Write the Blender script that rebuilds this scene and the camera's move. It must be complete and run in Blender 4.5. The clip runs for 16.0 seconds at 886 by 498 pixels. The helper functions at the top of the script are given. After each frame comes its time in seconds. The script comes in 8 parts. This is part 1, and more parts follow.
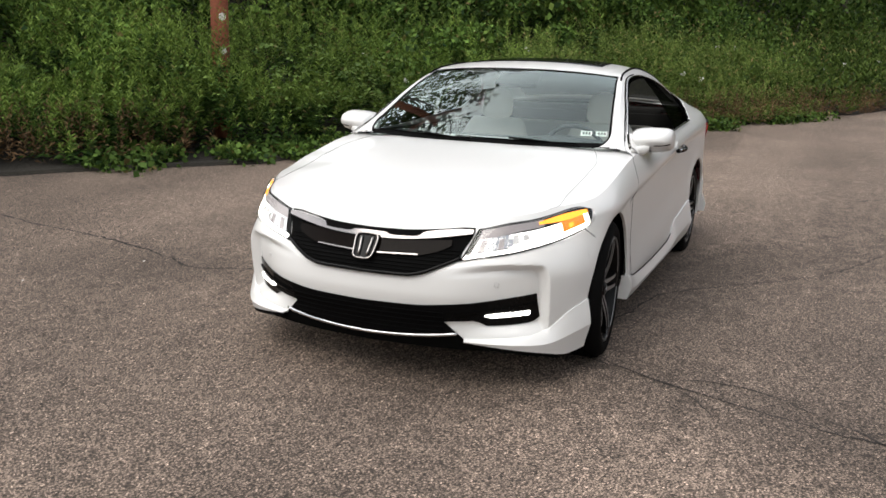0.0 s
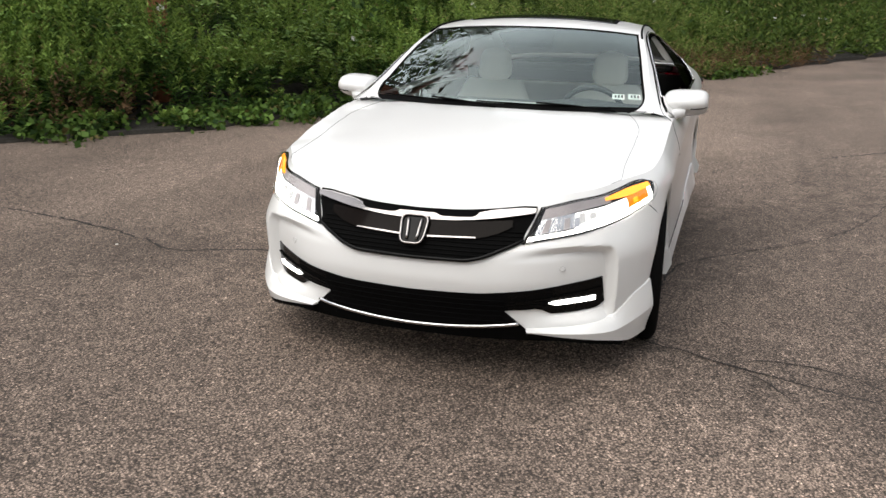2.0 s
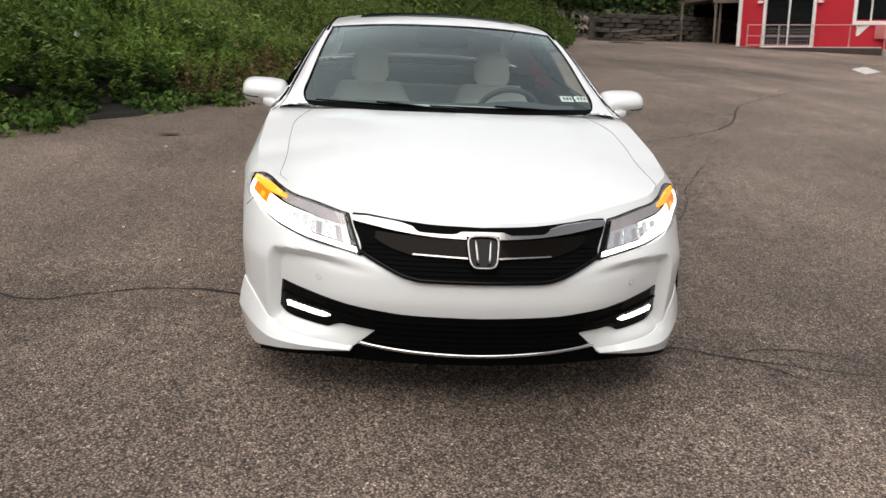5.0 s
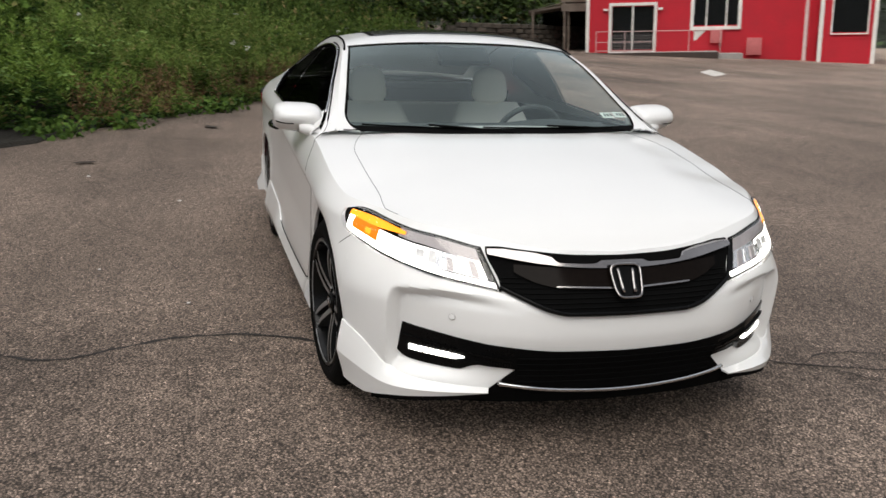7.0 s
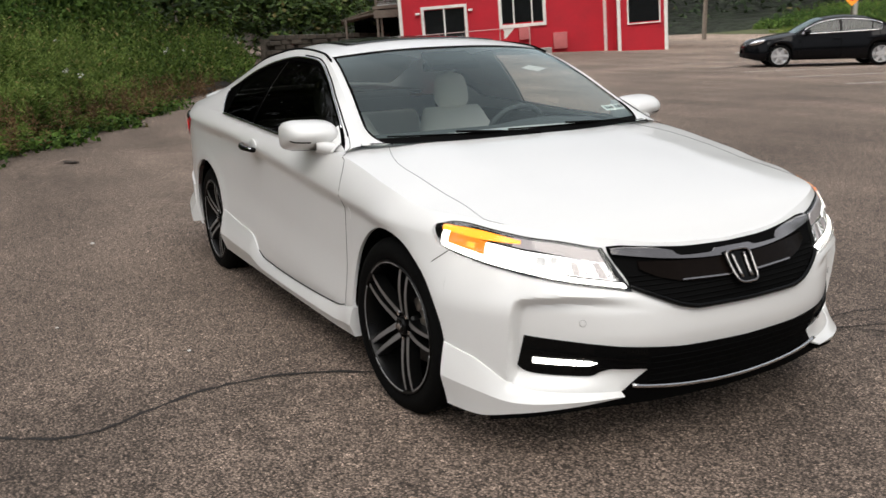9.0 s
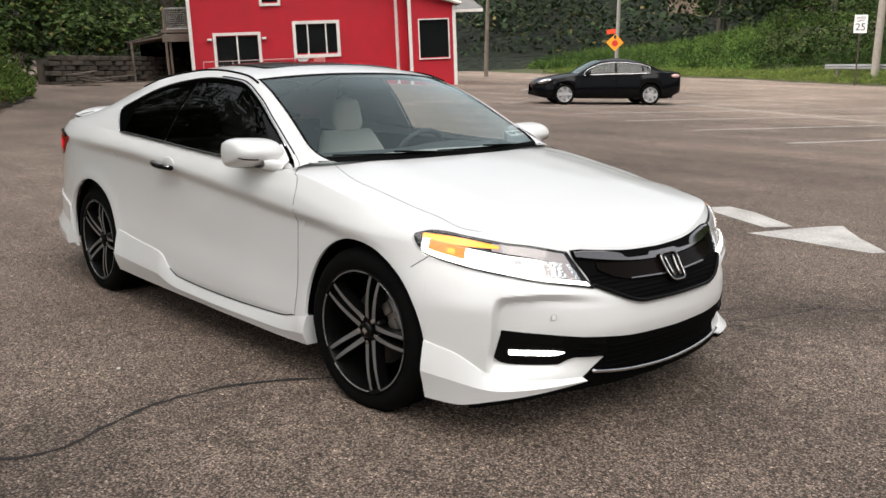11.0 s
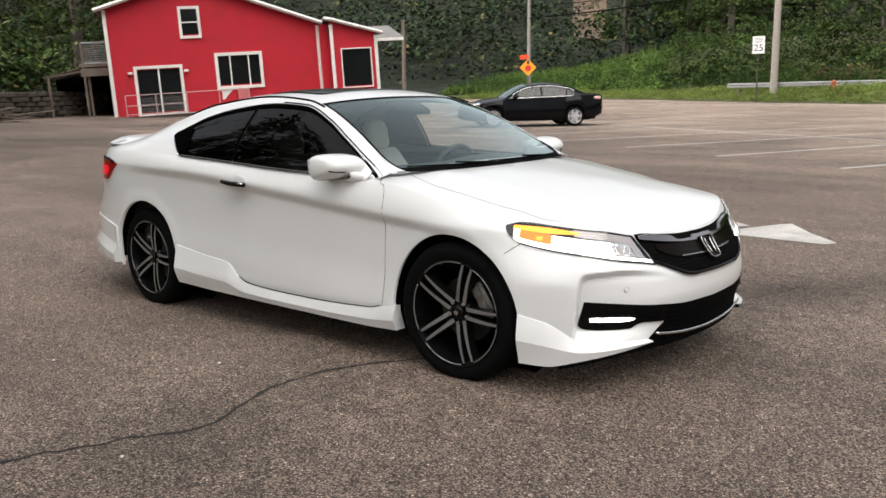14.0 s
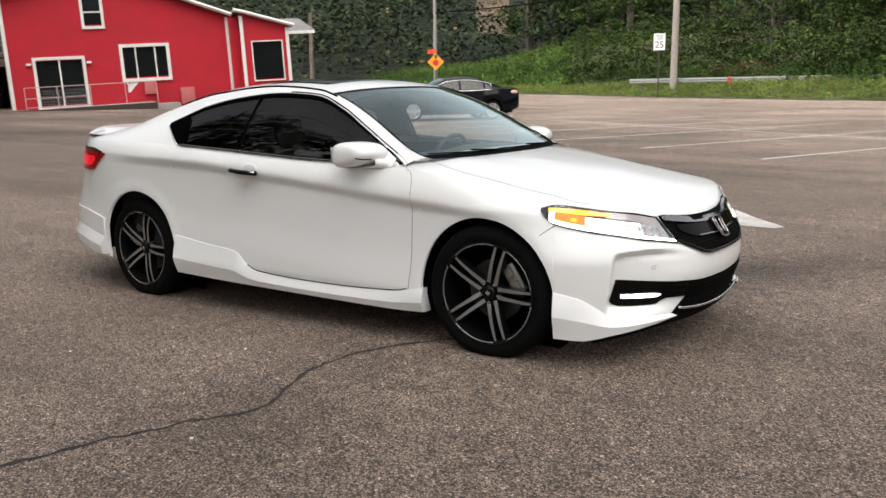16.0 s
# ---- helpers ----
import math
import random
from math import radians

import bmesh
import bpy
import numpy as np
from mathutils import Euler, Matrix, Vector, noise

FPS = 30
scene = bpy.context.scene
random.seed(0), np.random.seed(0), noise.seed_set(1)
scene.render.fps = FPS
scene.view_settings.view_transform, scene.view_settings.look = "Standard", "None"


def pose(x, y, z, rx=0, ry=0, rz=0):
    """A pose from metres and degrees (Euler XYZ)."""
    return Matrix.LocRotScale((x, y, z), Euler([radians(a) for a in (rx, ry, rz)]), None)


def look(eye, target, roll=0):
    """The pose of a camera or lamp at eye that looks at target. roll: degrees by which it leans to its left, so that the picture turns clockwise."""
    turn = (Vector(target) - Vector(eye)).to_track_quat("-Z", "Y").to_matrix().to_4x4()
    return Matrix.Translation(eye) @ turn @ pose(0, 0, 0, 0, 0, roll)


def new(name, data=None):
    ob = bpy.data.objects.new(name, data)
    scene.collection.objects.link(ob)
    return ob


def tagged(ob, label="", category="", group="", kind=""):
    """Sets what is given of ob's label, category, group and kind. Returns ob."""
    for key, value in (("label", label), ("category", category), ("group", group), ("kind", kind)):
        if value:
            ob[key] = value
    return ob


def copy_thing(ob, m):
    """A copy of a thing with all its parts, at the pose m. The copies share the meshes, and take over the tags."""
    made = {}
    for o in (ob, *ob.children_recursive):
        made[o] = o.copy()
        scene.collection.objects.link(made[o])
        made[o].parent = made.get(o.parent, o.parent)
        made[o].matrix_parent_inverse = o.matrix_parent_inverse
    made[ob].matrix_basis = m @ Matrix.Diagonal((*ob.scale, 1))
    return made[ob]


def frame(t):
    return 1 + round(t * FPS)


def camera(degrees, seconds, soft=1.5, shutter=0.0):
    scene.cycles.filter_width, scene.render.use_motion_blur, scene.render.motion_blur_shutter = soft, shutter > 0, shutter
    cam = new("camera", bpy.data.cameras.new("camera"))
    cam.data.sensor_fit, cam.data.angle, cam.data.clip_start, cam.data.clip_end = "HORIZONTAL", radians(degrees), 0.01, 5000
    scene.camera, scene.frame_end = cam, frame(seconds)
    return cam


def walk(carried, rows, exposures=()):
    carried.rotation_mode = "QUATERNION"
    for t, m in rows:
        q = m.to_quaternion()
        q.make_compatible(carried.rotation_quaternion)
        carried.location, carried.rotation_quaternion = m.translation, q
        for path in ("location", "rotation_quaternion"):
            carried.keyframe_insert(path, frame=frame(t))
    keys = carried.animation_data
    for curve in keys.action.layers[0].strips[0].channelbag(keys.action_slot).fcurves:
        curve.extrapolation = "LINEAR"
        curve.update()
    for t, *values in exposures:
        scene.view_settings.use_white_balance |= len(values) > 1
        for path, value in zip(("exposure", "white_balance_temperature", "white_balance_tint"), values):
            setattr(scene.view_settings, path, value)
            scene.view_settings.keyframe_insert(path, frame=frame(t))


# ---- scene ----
cam = camera(53.7, 16.0, shutter=0.4)
PATH = [
    (0, (3.977, 1.686, 1.457), (2.185, 0.929, 0.996), 1.4),
    (0.5, (3.987, 1.587, 1.441), (2.199, 0.844, 0.941), 2.0),
    (1, (3.915, 1.442, 1.429), (2.122, 0.73, 0.902), 0.4),
    (1.5, (3.8, 1.262, 1.45), (1.991, 0.6, 0.914), -0.4),
    (2, (3.809, 1.046, 1.447), (1.973, 0.475, 0.898), 1.2),
    (2.5, (3.805, 0.794, 1.452), (1.931, 0.341, 0.922), 1.9),
    (3, (3.708, 0.56, 1.423), (1.818, 0.16, 0.909), 0.9),
    (3.5, (3.597, 0.32, 1.434), (1.687, -0.002, 0.934), 0.2),
    (4, (3.635, 0.055, 1.423), (1.708, -0.065, 0.902), 0.9),
    (6.5, (3.383, -1.047, 1.384), (1.488, -0.638, 0.893), 2.4),
    (7, (3.266, -1.294, 1.397), (1.399, -0.776, 0.901), 1.8),
    (7.5, (3.209, -1.557, 1.381), (1.408, -0.844, 0.882), 2.3),
    (8, (3.132, -1.797, 1.391), (1.368, -0.99, 0.904), 3.2),
    (8.5, (2.952, -1.944, 1.373), (1.201, -1.105, 0.894), -0.2),
    (9, (2.788, -2.102, 1.373), (1.064, -1.207, 0.895), -1.9),
    (9.5, (2.699, -2.302, 1.373), (1.099, -1.2, 0.902), 0.1),
    (12, (2.656, -3.12, 1.362), (1.209, -1.803, 0.949), 0.5),
    (12.5, (2.755, -3.279, 1.36), (1.285, -1.994, 0.925), 0.9),
    (13, (2.735, -3.439, 1.358), (1.274, -2.141, 0.933), 0.4),
    (13.5, (2.625, -3.606, 1.348), (1.234, -2.221, 0.963), -0.9),
    (14, (2.612, -3.76, 1.346), (1.278, -2.314, 0.988), -0.9),
    (14.5, (2.591, -3.925, 1.345), (1.3, -2.442, 0.982), -1.5),
    (15, (2.503, -4.051, 1.347), (1.223, -2.56, 0.972), -1.2),
    (15.5, (2.315, -4.139, 1.335), (1.084, -2.607, 0.969), -1.4),
    (16, (2.256, -4.271, 1.33), (1.091, -2.688, 0.957), -0.6),
]
walk(cam, [(t, look(eye, target, roll)) for t, eye, target, roll in PATH], exposures=[(0, 0.98), (4, 0.82), (6.5, 0.61), (8, 0.61), (9.5, 0.71), (12, 0.77), (16, 0.85)])

# ---- light ----
world = bpy.data.worlds.new("sky")
scene.world = world
world.use_nodes = True
wn, wl = world.node_tree.nodes, world.node_tree.links
sky = wn.new("ShaderNodeTexSky")
sky.sky_type, sky.sun_disc = "NISHITA", False
sky.sun_elevation, sky.sun_rotation = radians(38), radians(200)
sky.air_density, sky.dust_density = 1.0, 4.0
grey = wn.new("ShaderNodeHueSaturation")
grey.inputs["Saturation"].default_value = 0.22
wl.new(sky.outputs[0], grey.inputs["Color"])
cloud_pos = wn.new("ShaderNodeTexCoord")
cloud = wn.new("ShaderNodeTexNoise")
cloud.inputs["Scale"].default_value, cloud.inputs["Detail"].default_value = 2.2, 6
wl.new(cloud_pos.outputs["Generated"], cloud.inputs["Vector"])
cloud_ramp = wn.new("ShaderNodeMapRange")
cloud_ramp.inputs[1].default_value, cloud_ramp.inputs[2].default_value = 0.3, 0.7
cloud_ramp.inputs[3].default_value, cloud_ramp.inputs[4].default_value = 0.8, 1.25
wl.new(cloud.outputs[0], cloud_ramp.inputs[0])
cloud_mul = wn.new("ShaderNodeVectorMath")
cloud_mul.operation = "SCALE"
wl.new(grey.outputs[0], cloud_mul.inputs[0])
wl.new(cloud_ramp.outputs[0], cloud_mul.inputs["Scale"])
sep_dir = wn.new("ShaderNodeSeparateXYZ")
wl.new(cloud_pos.outputs["Generated"], sep_dir.inputs[0])
overcast = wn.new("ShaderNodeMapRange")
overcast.inputs[1].default_value, overcast.inputs[2].default_value = 0.0, 1.0
overcast.inputs[3].default_value, overcast.inputs[4].default_value = 0.75, 1.6
wl.new(sep_dir.outputs["Z"], overcast.inputs[0])
dome = wn.new("ShaderNodeVectorMath")
dome.operation = "SCALE"
wl.new(cloud_mul.outputs[0], dome.inputs[0])
wl.new(overcast.outputs[0], dome.inputs["Scale"])
back = wn["Background"]
wl.new(dome.outputs[0], back.inputs[0])
back.inputs[1].default_value = 0.118
sun = new("sun", bpy.data.lights.new("sun", "SUN"))
sun.data.energy, sun.data.angle, sun.data.color = 1.25, radians(45), (1.0, 0.95, 0.88)
sun.matrix_world = look((17, -4.5, 24), (0, 0, 0))

# ---- helpers of this scene ----
rng = np.random.default_rng(7)


def pchip(xs, ys):
    """A smooth curve through a few control values."""
    xs, ys = np.array(xs, float), np.array(ys, float)
    if xs[0] > xs[-1]:
        xs, ys = xs[::-1], ys[::-1]
    h, d = np.diff(xs), np.diff(ys) / np.diff(xs)
    m = np.zeros_like(xs)
    m[0], m[-1] = d[0], d[-1]
    for i in range(1, len(xs) - 1):
        if d[i - 1] * d[i] > 0:
            a, b = 2 * h[i] + h[i - 1], h[i] + 2 * h[i - 1]
            m[i] = (a + b) / (a / d[i - 1] + b / d[i])

    def f(x):
        x = np.clip(np.asarray(x, float), xs[0], xs[-1])
        i = np.clip(np.searchsorted(xs, x) - 1, 0, len(h) - 1)
        t = (x - xs[i]) / h[i]
        return ((1 + 2 * t) * (1 - t) ** 2 * ys[i] + t * (1 - t) ** 2 * h[i] * m[i]
                + t * t * (3 - 2 * t) * ys[i + 1] + t * t * (t - 1) * h[i] * m[i + 1])
    return f


def sstep(a, b, x):
    t = np.clip((np.asarray(x, float) - a) / (b - a), 0, 1)
    return t * t * (3 - 2 * t)


def thing(name, label, category, m=None, group="", kind=""):
    ob = new(name)
    ob.matrix_world = m if m is not None else Matrix()
    ob.empty_display_size = 0.1
    return tagged(ob, label, category, group, kind)


def part(name, bm, material, parent=None, label="", smooth=True, m=None, sharp=0.6):
    me = bpy.data.meshes.new(name)
    if smooth:
        for f in bm.faces:
            f.smooth = True
        for e in bm.edges:
            if len(e.link_faces) == 2 and e.calc_face_angle(0.0) > sharp:
                e.smooth = False
    if not isinstance(material, (list, tuple)) and "glass" in material.name or not isinstance(material, (list, tuple)) and "lens" in material.name:
        mid = Vector((-1.5, 0, 0.6))
        bmesh.ops.reverse_faces(bm, faces=[f for f in bm.faces if f.normal.dot(f.calc_center_median() - mid) < 0])
    bm.to_mesh(me)
    bm.free()
    for one in material if isinstance(material, (list, tuple)) else [material]:
        me.materials.append(one)
    ob = new(name, me)
    if parent is not None:
        ob.parent = parent
    if m is not None:
        ob.matrix_basis = m
    return tagged(ob, label)


def mesh_of(name, verts, faces, material, parent=None, label="", smooth=True):
    """One mesh from arrays made in a loop."""
    me = bpy.data.meshes.new(name)
    verts, faces = np.asarray(verts, np.float32), np.asarray(faces, np.int32)
    k = faces.shape[1]
    me.vertices.add(len(verts))
    me.vertices.foreach_set("co", verts.ravel())
    me.loops.add(faces.size)
    me.loops.foreach_set("vertex_index", faces.ravel())
    me.polygons.add(len(faces))
    me.polygons.foreach_set("loop_start", np.arange(0, faces.size, k, dtype=np.int32))
    me.polygons.foreach_set("loop_total", np.full(len(faces), k, np.int32))
    if smooth:
        me.polygons.foreach_set("use_smooth", np.ones(len(faces), bool))
    me.update(calc_edges=True)
    me.materials.append(material)
    ob = new(name, me)
    if parent is not None:
        ob.parent = parent
    return tagged(ob, label)


def box(bm, c, size, bevel=0.0, rot=None, seg=2):
    m = Matrix.Translation(c) @ (rot if rot is not None else Matrix()) @ Matrix.Diagonal((*size, 1))
    r = bmesh.ops.create_cube(bm, size=1, matrix=m)
    if bevel:
        es = list({e for v in r["verts"] for e in v.link_edges})
        bmesh.ops.bevel(bm, geom=es, offset=bevel, segments=seg, profile=0.6, affect="EDGES")
    return bm


def rod(bm, a, b, r0, r1=None, n=10):
    a, b = Vector(a), Vector(b)
    m = Matrix.Translation((a + b) / 2) @ (b - a).to_track_quat("Z", "Y").to_matrix().to_4x4()
    bmesh.ops.create_cone(bm, cap_ends=True, segments=n, radius1=r0, radius2=r0 if r1 is None else r1, depth=(b - a).length, matrix=m)
    return bm


def tube(bm, pts, r, n=6, closed=False, flat=1.0):
    """A thin rod along a line of points."""
    pts = [Vector(p) for p in pts]
    rings = []
    for i, p in enumerate(pts):
        a = pts[i - 1] if i or closed else p
        b = pts[(i + 1) % len(pts)] if i + 1 < len(pts) or closed else p
        q = (b - a).to_track_quat("Z", "Y").to_matrix()
        rings.append([bm.verts.new(p + q @ Vector((r * math.cos(k * math.tau / n), flat * r * math.sin(k * math.tau / n), 0))) for k in range(n)])
    for i in range(len(rings) if closed else len(rings) - 1):
        A, B = rings[i], rings[(i + 1) % len(rings)]
        for k in range(n):
            bm.faces.new((A[k], A[(k + 1) % n], B[(k + 1) % n], B[k]))
    if not closed:
        bm.faces.new(rings[0][::-1])
        bm.faces.new(rings[-1])
    return bm


def sheet(bm, P, closed=False):
    """A grid of points (rows, columns, 3) as quads; points that fall together are merged."""
    P = np.asarray(P, float)
    V = [[bm.verts.new(p) for p in row] for row in P]
    for i in range(len(V) - 1):
        for j in range(len(V[0]) - (0 if closed else 1)):
            k = (j + 1) % len(V[0])
            bm.faces.new((V[i][j], V[i][k], V[i + 1][k], V[i + 1][j]))
    bmesh.ops.remove_doubles(bm, verts=bm.verts, dist=0.0004)
    return bm


def lathe(bm, prof, n=48, axis="Y"):
    """A profile of (radius, along) turned round an axis."""
    rows = []
    for k in range(n):
        a = k * math.tau / n
        rows.append([(r * math.cos(a), h, r * math.sin(a)) if axis == "Y" else (r * math.cos(a), r * math.sin(a), h) for r, h in prof])
    rows.append(rows[0])
    return sheet(bm, rows)


# ---- materials ----
def node(nt, kind, **vals):
    n = nt.nodes.new(kind)
    for k, v in vals.items():
        n.inputs[k.replace("_", " ")].default_value = v
    return n


def paint(name, base, rough=0.5, metal=0.0, var=0.12, scale=6.0, fine=60.0, bump=0.05, coat=0.0, spec=0.5, var_col=None, rough_var=0.08, rand=0.0, dist=0.01):
    """A surface with colour, gloss and relief that vary at two scales."""
    m = bpy.data.materials.new(name)
    m.use_nodes = True
    nt = m.node_tree
    b = nt.nodes["Principled BSDF"]
    b.inputs["Metallic"].default_value = metal
    b.inputs["Specular IOR Level"].default_value = spec
    if coat:
        b.inputs["Coat Weight"].default_value, b.inputs["Coat Roughness"].default_value = coat, 0.03
    pos = nt.nodes.new("ShaderNodeTexCoord").outputs["Object"]
    big, small = node(nt, "ShaderNodeTexNoise", Scale=scale, Detail=5.0), node(nt, "ShaderNodeTexNoise", Scale=fine, Detail=3.0)
    nt.links.new(pos, big.inputs["Vector"])
    nt.links.new(pos, small.inputs["Vector"])
    add = nt.nodes.new("ShaderNodeMath")
    add.operation = "ADD"
    nt.links.new(big.outputs[0], add.inputs[0])
    nt.links.new(small.outputs[0], add.inputs[1])
    mix = nt.nodes.new("ShaderNodeMix")
    mix.data_type = "RGBA"
    lo = [c * (1 - var * 1.6) for c in base] if var_col is None else var_col
    hi = [min(1, c * (1 + var)) for c in base]
    mix.inputs[6].default_value, mix.inputs[7].default_value = (*lo, 1), (*hi, 1)
    rng_ = nt.nodes.new("ShaderNodeMapRange")
    rng_.inputs[1].default_value, rng_.inputs[2].default_value = 0.6, 1.4
    nt.links.new(add.outputs[0], rng_.inputs[0])
    nt.links.new(rng_.outputs[0], mix.inputs[0])
    col = mix.outputs[2]
    if rand:
        hs = nt.nodes.new("ShaderNodeHueSaturation")
        oi = nt.nodes.new("ShaderNodeObjectInfo")
        rr = nt.nodes.new("ShaderNodeMapRange")
        rr.inputs[3].default_value, rr.inputs[4].default_value = 1 - rand, 1 + rand
        nt.links.new(oi.outputs["Random"], rr.inputs[0])
        nt.links.new(rr.outputs[0], hs.inputs["Value"])
        nt.links.new(col, hs.inputs["Color"])
        col = hs.outputs[0]
    nt.links.new(col, b.inputs["Base Color"])
    ro = nt.nodes.new("ShaderNodeMapRange")
    ro.inputs[3].default_value, ro.inputs[4].default_value = max(0.02, rough - rough_var), min(1, rough + rough_var)
    nt.links.new(big.outputs[0], ro.inputs[0])
    nt.links.new(ro.outputs[0], b.inputs["Roughness"])
    if bump:
        bp = node(nt, "ShaderNodeBump", Strength=bump, Distance=dist)
        nt.links.new(small.outputs[0], bp.inputs["Height"])
        nt.links.new(bp.outputs[0], b.inputs["Normal"])
    return m


def glow(name, color, strength, base=(0.8, 0.8, 0.8), spec=0.5):
    m = paint(name, base, 0.2, var=0.02, bump=0, spec=spec)
    b = m.node_tree.nodes["Principled BSDF"]
    b.inputs["Emission Color"].default_value, b.inputs["Emission Strength"].default_value = (*color, 1), strength
    return m


def pane_material(name, tint, gloss=1.0, most=1.0, sheen=(1.0, 1.0, 1.0)):
    """Thin glass: clear or tinted, with a mirror sheen by Fresnel."""
    m = bpy.data.materials.new(name)
    m.use_nodes = True
    nt = m.node_tree
    nt.nodes.remove(nt.nodes["Principled BSDF"])
    tr, gl = nt.nodes.new("ShaderNodeBsdfTransparent"), nt.nodes.new("ShaderNodeBsdfGlossy")
    tr.inputs[0].default_value = (*tint, 1)
    gl.inputs["Roughness"].default_value = 0.01
    gl.inputs["Color"].default_value = (*sheen, 1)
    lw = node(nt, "ShaderNodeLayerWeight", Blend=0.5)
    p5 = nt.nodes.new("ShaderNodeMath")
    p5.operation = "POWER"
    p5.inputs[1].default_value = 5.0
    nt.links.new(lw.outputs["Facing"], p5.inputs[0])
    fr = nt.nodes.new("ShaderNodeMath")
    fr.operation = "MULTIPLY_ADD"
    fr.inputs[1].default_value, fr.inputs[2].default_value = 0.95, 0.045
    nt.links.new(p5.outputs[0], fr.inputs[0])
    mul = nt.nodes.new("ShaderNodeMath")
    mul.operation = "MULTIPLY"
    mul.inputs[1].default_value = gloss
    mul.use_clamp = True
    nt.links.new(fr.outputs[0], mul.inputs[0])
    cap = nt.nodes.new("ShaderNodeMath")
    cap.operation = "MINIMUM"
    cap.inputs[1].default_value = most
    nt.links.new(mul.outputs[0], cap.inputs[0])
    mix = nt.nodes.new("ShaderNodeMixShader")
    nt.links.new(cap.outputs[0], mix.inputs[0])
    nt.links.new(tr.outputs[0], mix.inputs[1])
    nt.links.new(gl.outputs[0], mix.inputs[2])
    nt.links.new(mix.outputs[0], nt.nodes["Material Output"].inputs[0])
    return m


def leaf_material(name, dark, light, dry=(0.16, 0.13, 0.05), through_leaf=0.2):
    m = bpy.data.materials.new(name)
    m.use_nodes = True
    nt = m.node_tree
    b = nt.nodes["Principled BSDF"]
    b.inputs["Roughness"].default_value = 0.6
    b.inputs["Specular IOR Level"].default_value = 0.12
    geo = nt.nodes.new("ShaderNodeNewGeometry")
    ramp = nt.nodes.new("ShaderNodeValToRGB")
    e = ramp.color_ramp.elements
    e[0].color, e[1].color = (*dark, 1), (*light, 1)
    e[1].position = 0.93
    x = e.new(0.985)
    x.color = (*dry, 1)
    pos = nt.nodes.new("ShaderNodeTexCoord")
    big = node(nt, "ShaderNodeTexNoise", Scale=0.45, Detail=3.0)
    nt.links.new(pos.outputs["Object"], big.inputs["Vector"])
    nt.links.new(geo.outputs["Random Per Island"], ramp.inputs[0])
    hs = nt.nodes.new("ShaderNodeHueSaturation")
    rr = nt.nodes.new("ShaderNodeMapRange")
    rr.inputs[1].default_value, rr.inputs[2].default_value, rr.inputs[3].default_value, rr.inputs[4].default_value = 0.3, 0.7, 0.65, 1.4
    nt.links.new(big.outputs[0], rr.inputs[0])
    nt.links.new(rr.outputs[0], hs.inputs["Value"])
    nt.links.new(ramp.outputs[0], hs.inputs["Color"])
    nt.links.new(hs.outputs[0], b.inputs["Base Color"])
    tl = nt.nodes.new("ShaderNodeBsdfTranslucent")
    nt.links.new(hs.outputs[0], tl.inputs[0])
    mix = nt.nodes.new("ShaderNodeMixShader")
    mix.inputs[0].default_value = through_leaf
    nt.links.new(b.outputs[0], mix.inputs[1])
    nt.links.new(tl.outputs[0], mix.inputs[2])
    nt.links.new(mix.outputs[0], nt.nodes["Material Output"].inputs[0])
    return m


WHITE = paint("white_car_paint", (0.80, 0.80, 0.79), 0.28, var=0.02, scale=2, fine=900, bump=0.0, coat=0.55, rough_var=0.0)
PILLAR_BLACK = paint("satin_black_trim", (0.002, 0.002, 0.002), 0.5, var=0.2, bump=0, spec=0.0)
BLACK_GLOSS = paint("gloss_black_plastic", (0.004, 0.004, 0.004), 0.15, var=0.2, bump=0, spec=0.12)
BLACK_MATT = paint("matt_black_plastic", (0.003, 0.003, 0.003), 0.8, spec=0.05, var=0.2, bump=0.1)
RUBBER = paint("tyre_rubber", (0.0045, 0.0045, 0.0045), 0.8, var=0.3, scale=9, fine=120, bump=0.15, spec=0.06)
CHROME = paint("chrome", (0.72, 0.72, 0.73), 0.08, 1.0, var=0.03, bump=0, rough_var=0.03)
DARK_CHROME = paint("dark_chrome", (0.16, 0.15, 0.145), 0.12, 1.0, var=0.05, bump=0)
ALLOY = paint("machined_alloy", (0.30, 0.30, 0.305), 0.32, 0.6, var=0.1, fine=200, bump=0.03)
RIM_BLACK = paint("black_rim_paint", (0.004, 0.004, 0.004), 0.3, var=0.2, bump=0, spec=0.2)
SATIN = paint("satin_grille_chrome", (0.34, 0.32, 0.312), 0.14, 1.0, var=0.05, bump=0)
STEEL = paint("brake_steel", (0.35, 0.34, 0.33), 0.4, 1.0, var=0.2, fine=80)
DISC = paint("dark_brake_disc", (0.10, 0.097, 0.095), 0.45, 1.0, var=0.3, fine=90)
SEAT = paint("ivory_leather", (0.83, 0.80, 0.73), 0.5, var=0.06, scale=5, fine=220, bump=0.1)
DASH = paint("dark_grey_dashboard", (0.040, 0.046, 0.048), 0.7, var=0.15, fine=300, bump=0.1)
CARPET = paint("black_carpet", (0.02, 0.02, 0.02), 0.9, var=0.3, fine=300, bump=0.3)
GLASS = pane_material("windscreen_glass", (0.88, 0.96, 0.93), 2.0, 1.0, (0.82, 0.95, 0.93))
TINT = pane_material("tinted_glass", (0.045, 0.045, 0.045), 0.38, 0.045)
LAMP_GLASS = pane_material("lamp_lens", (0.93, 0.93, 0.93), 1.0)
DRL = glow("lamp_white_light", (1.0, 0.97, 0.90), 3.5)
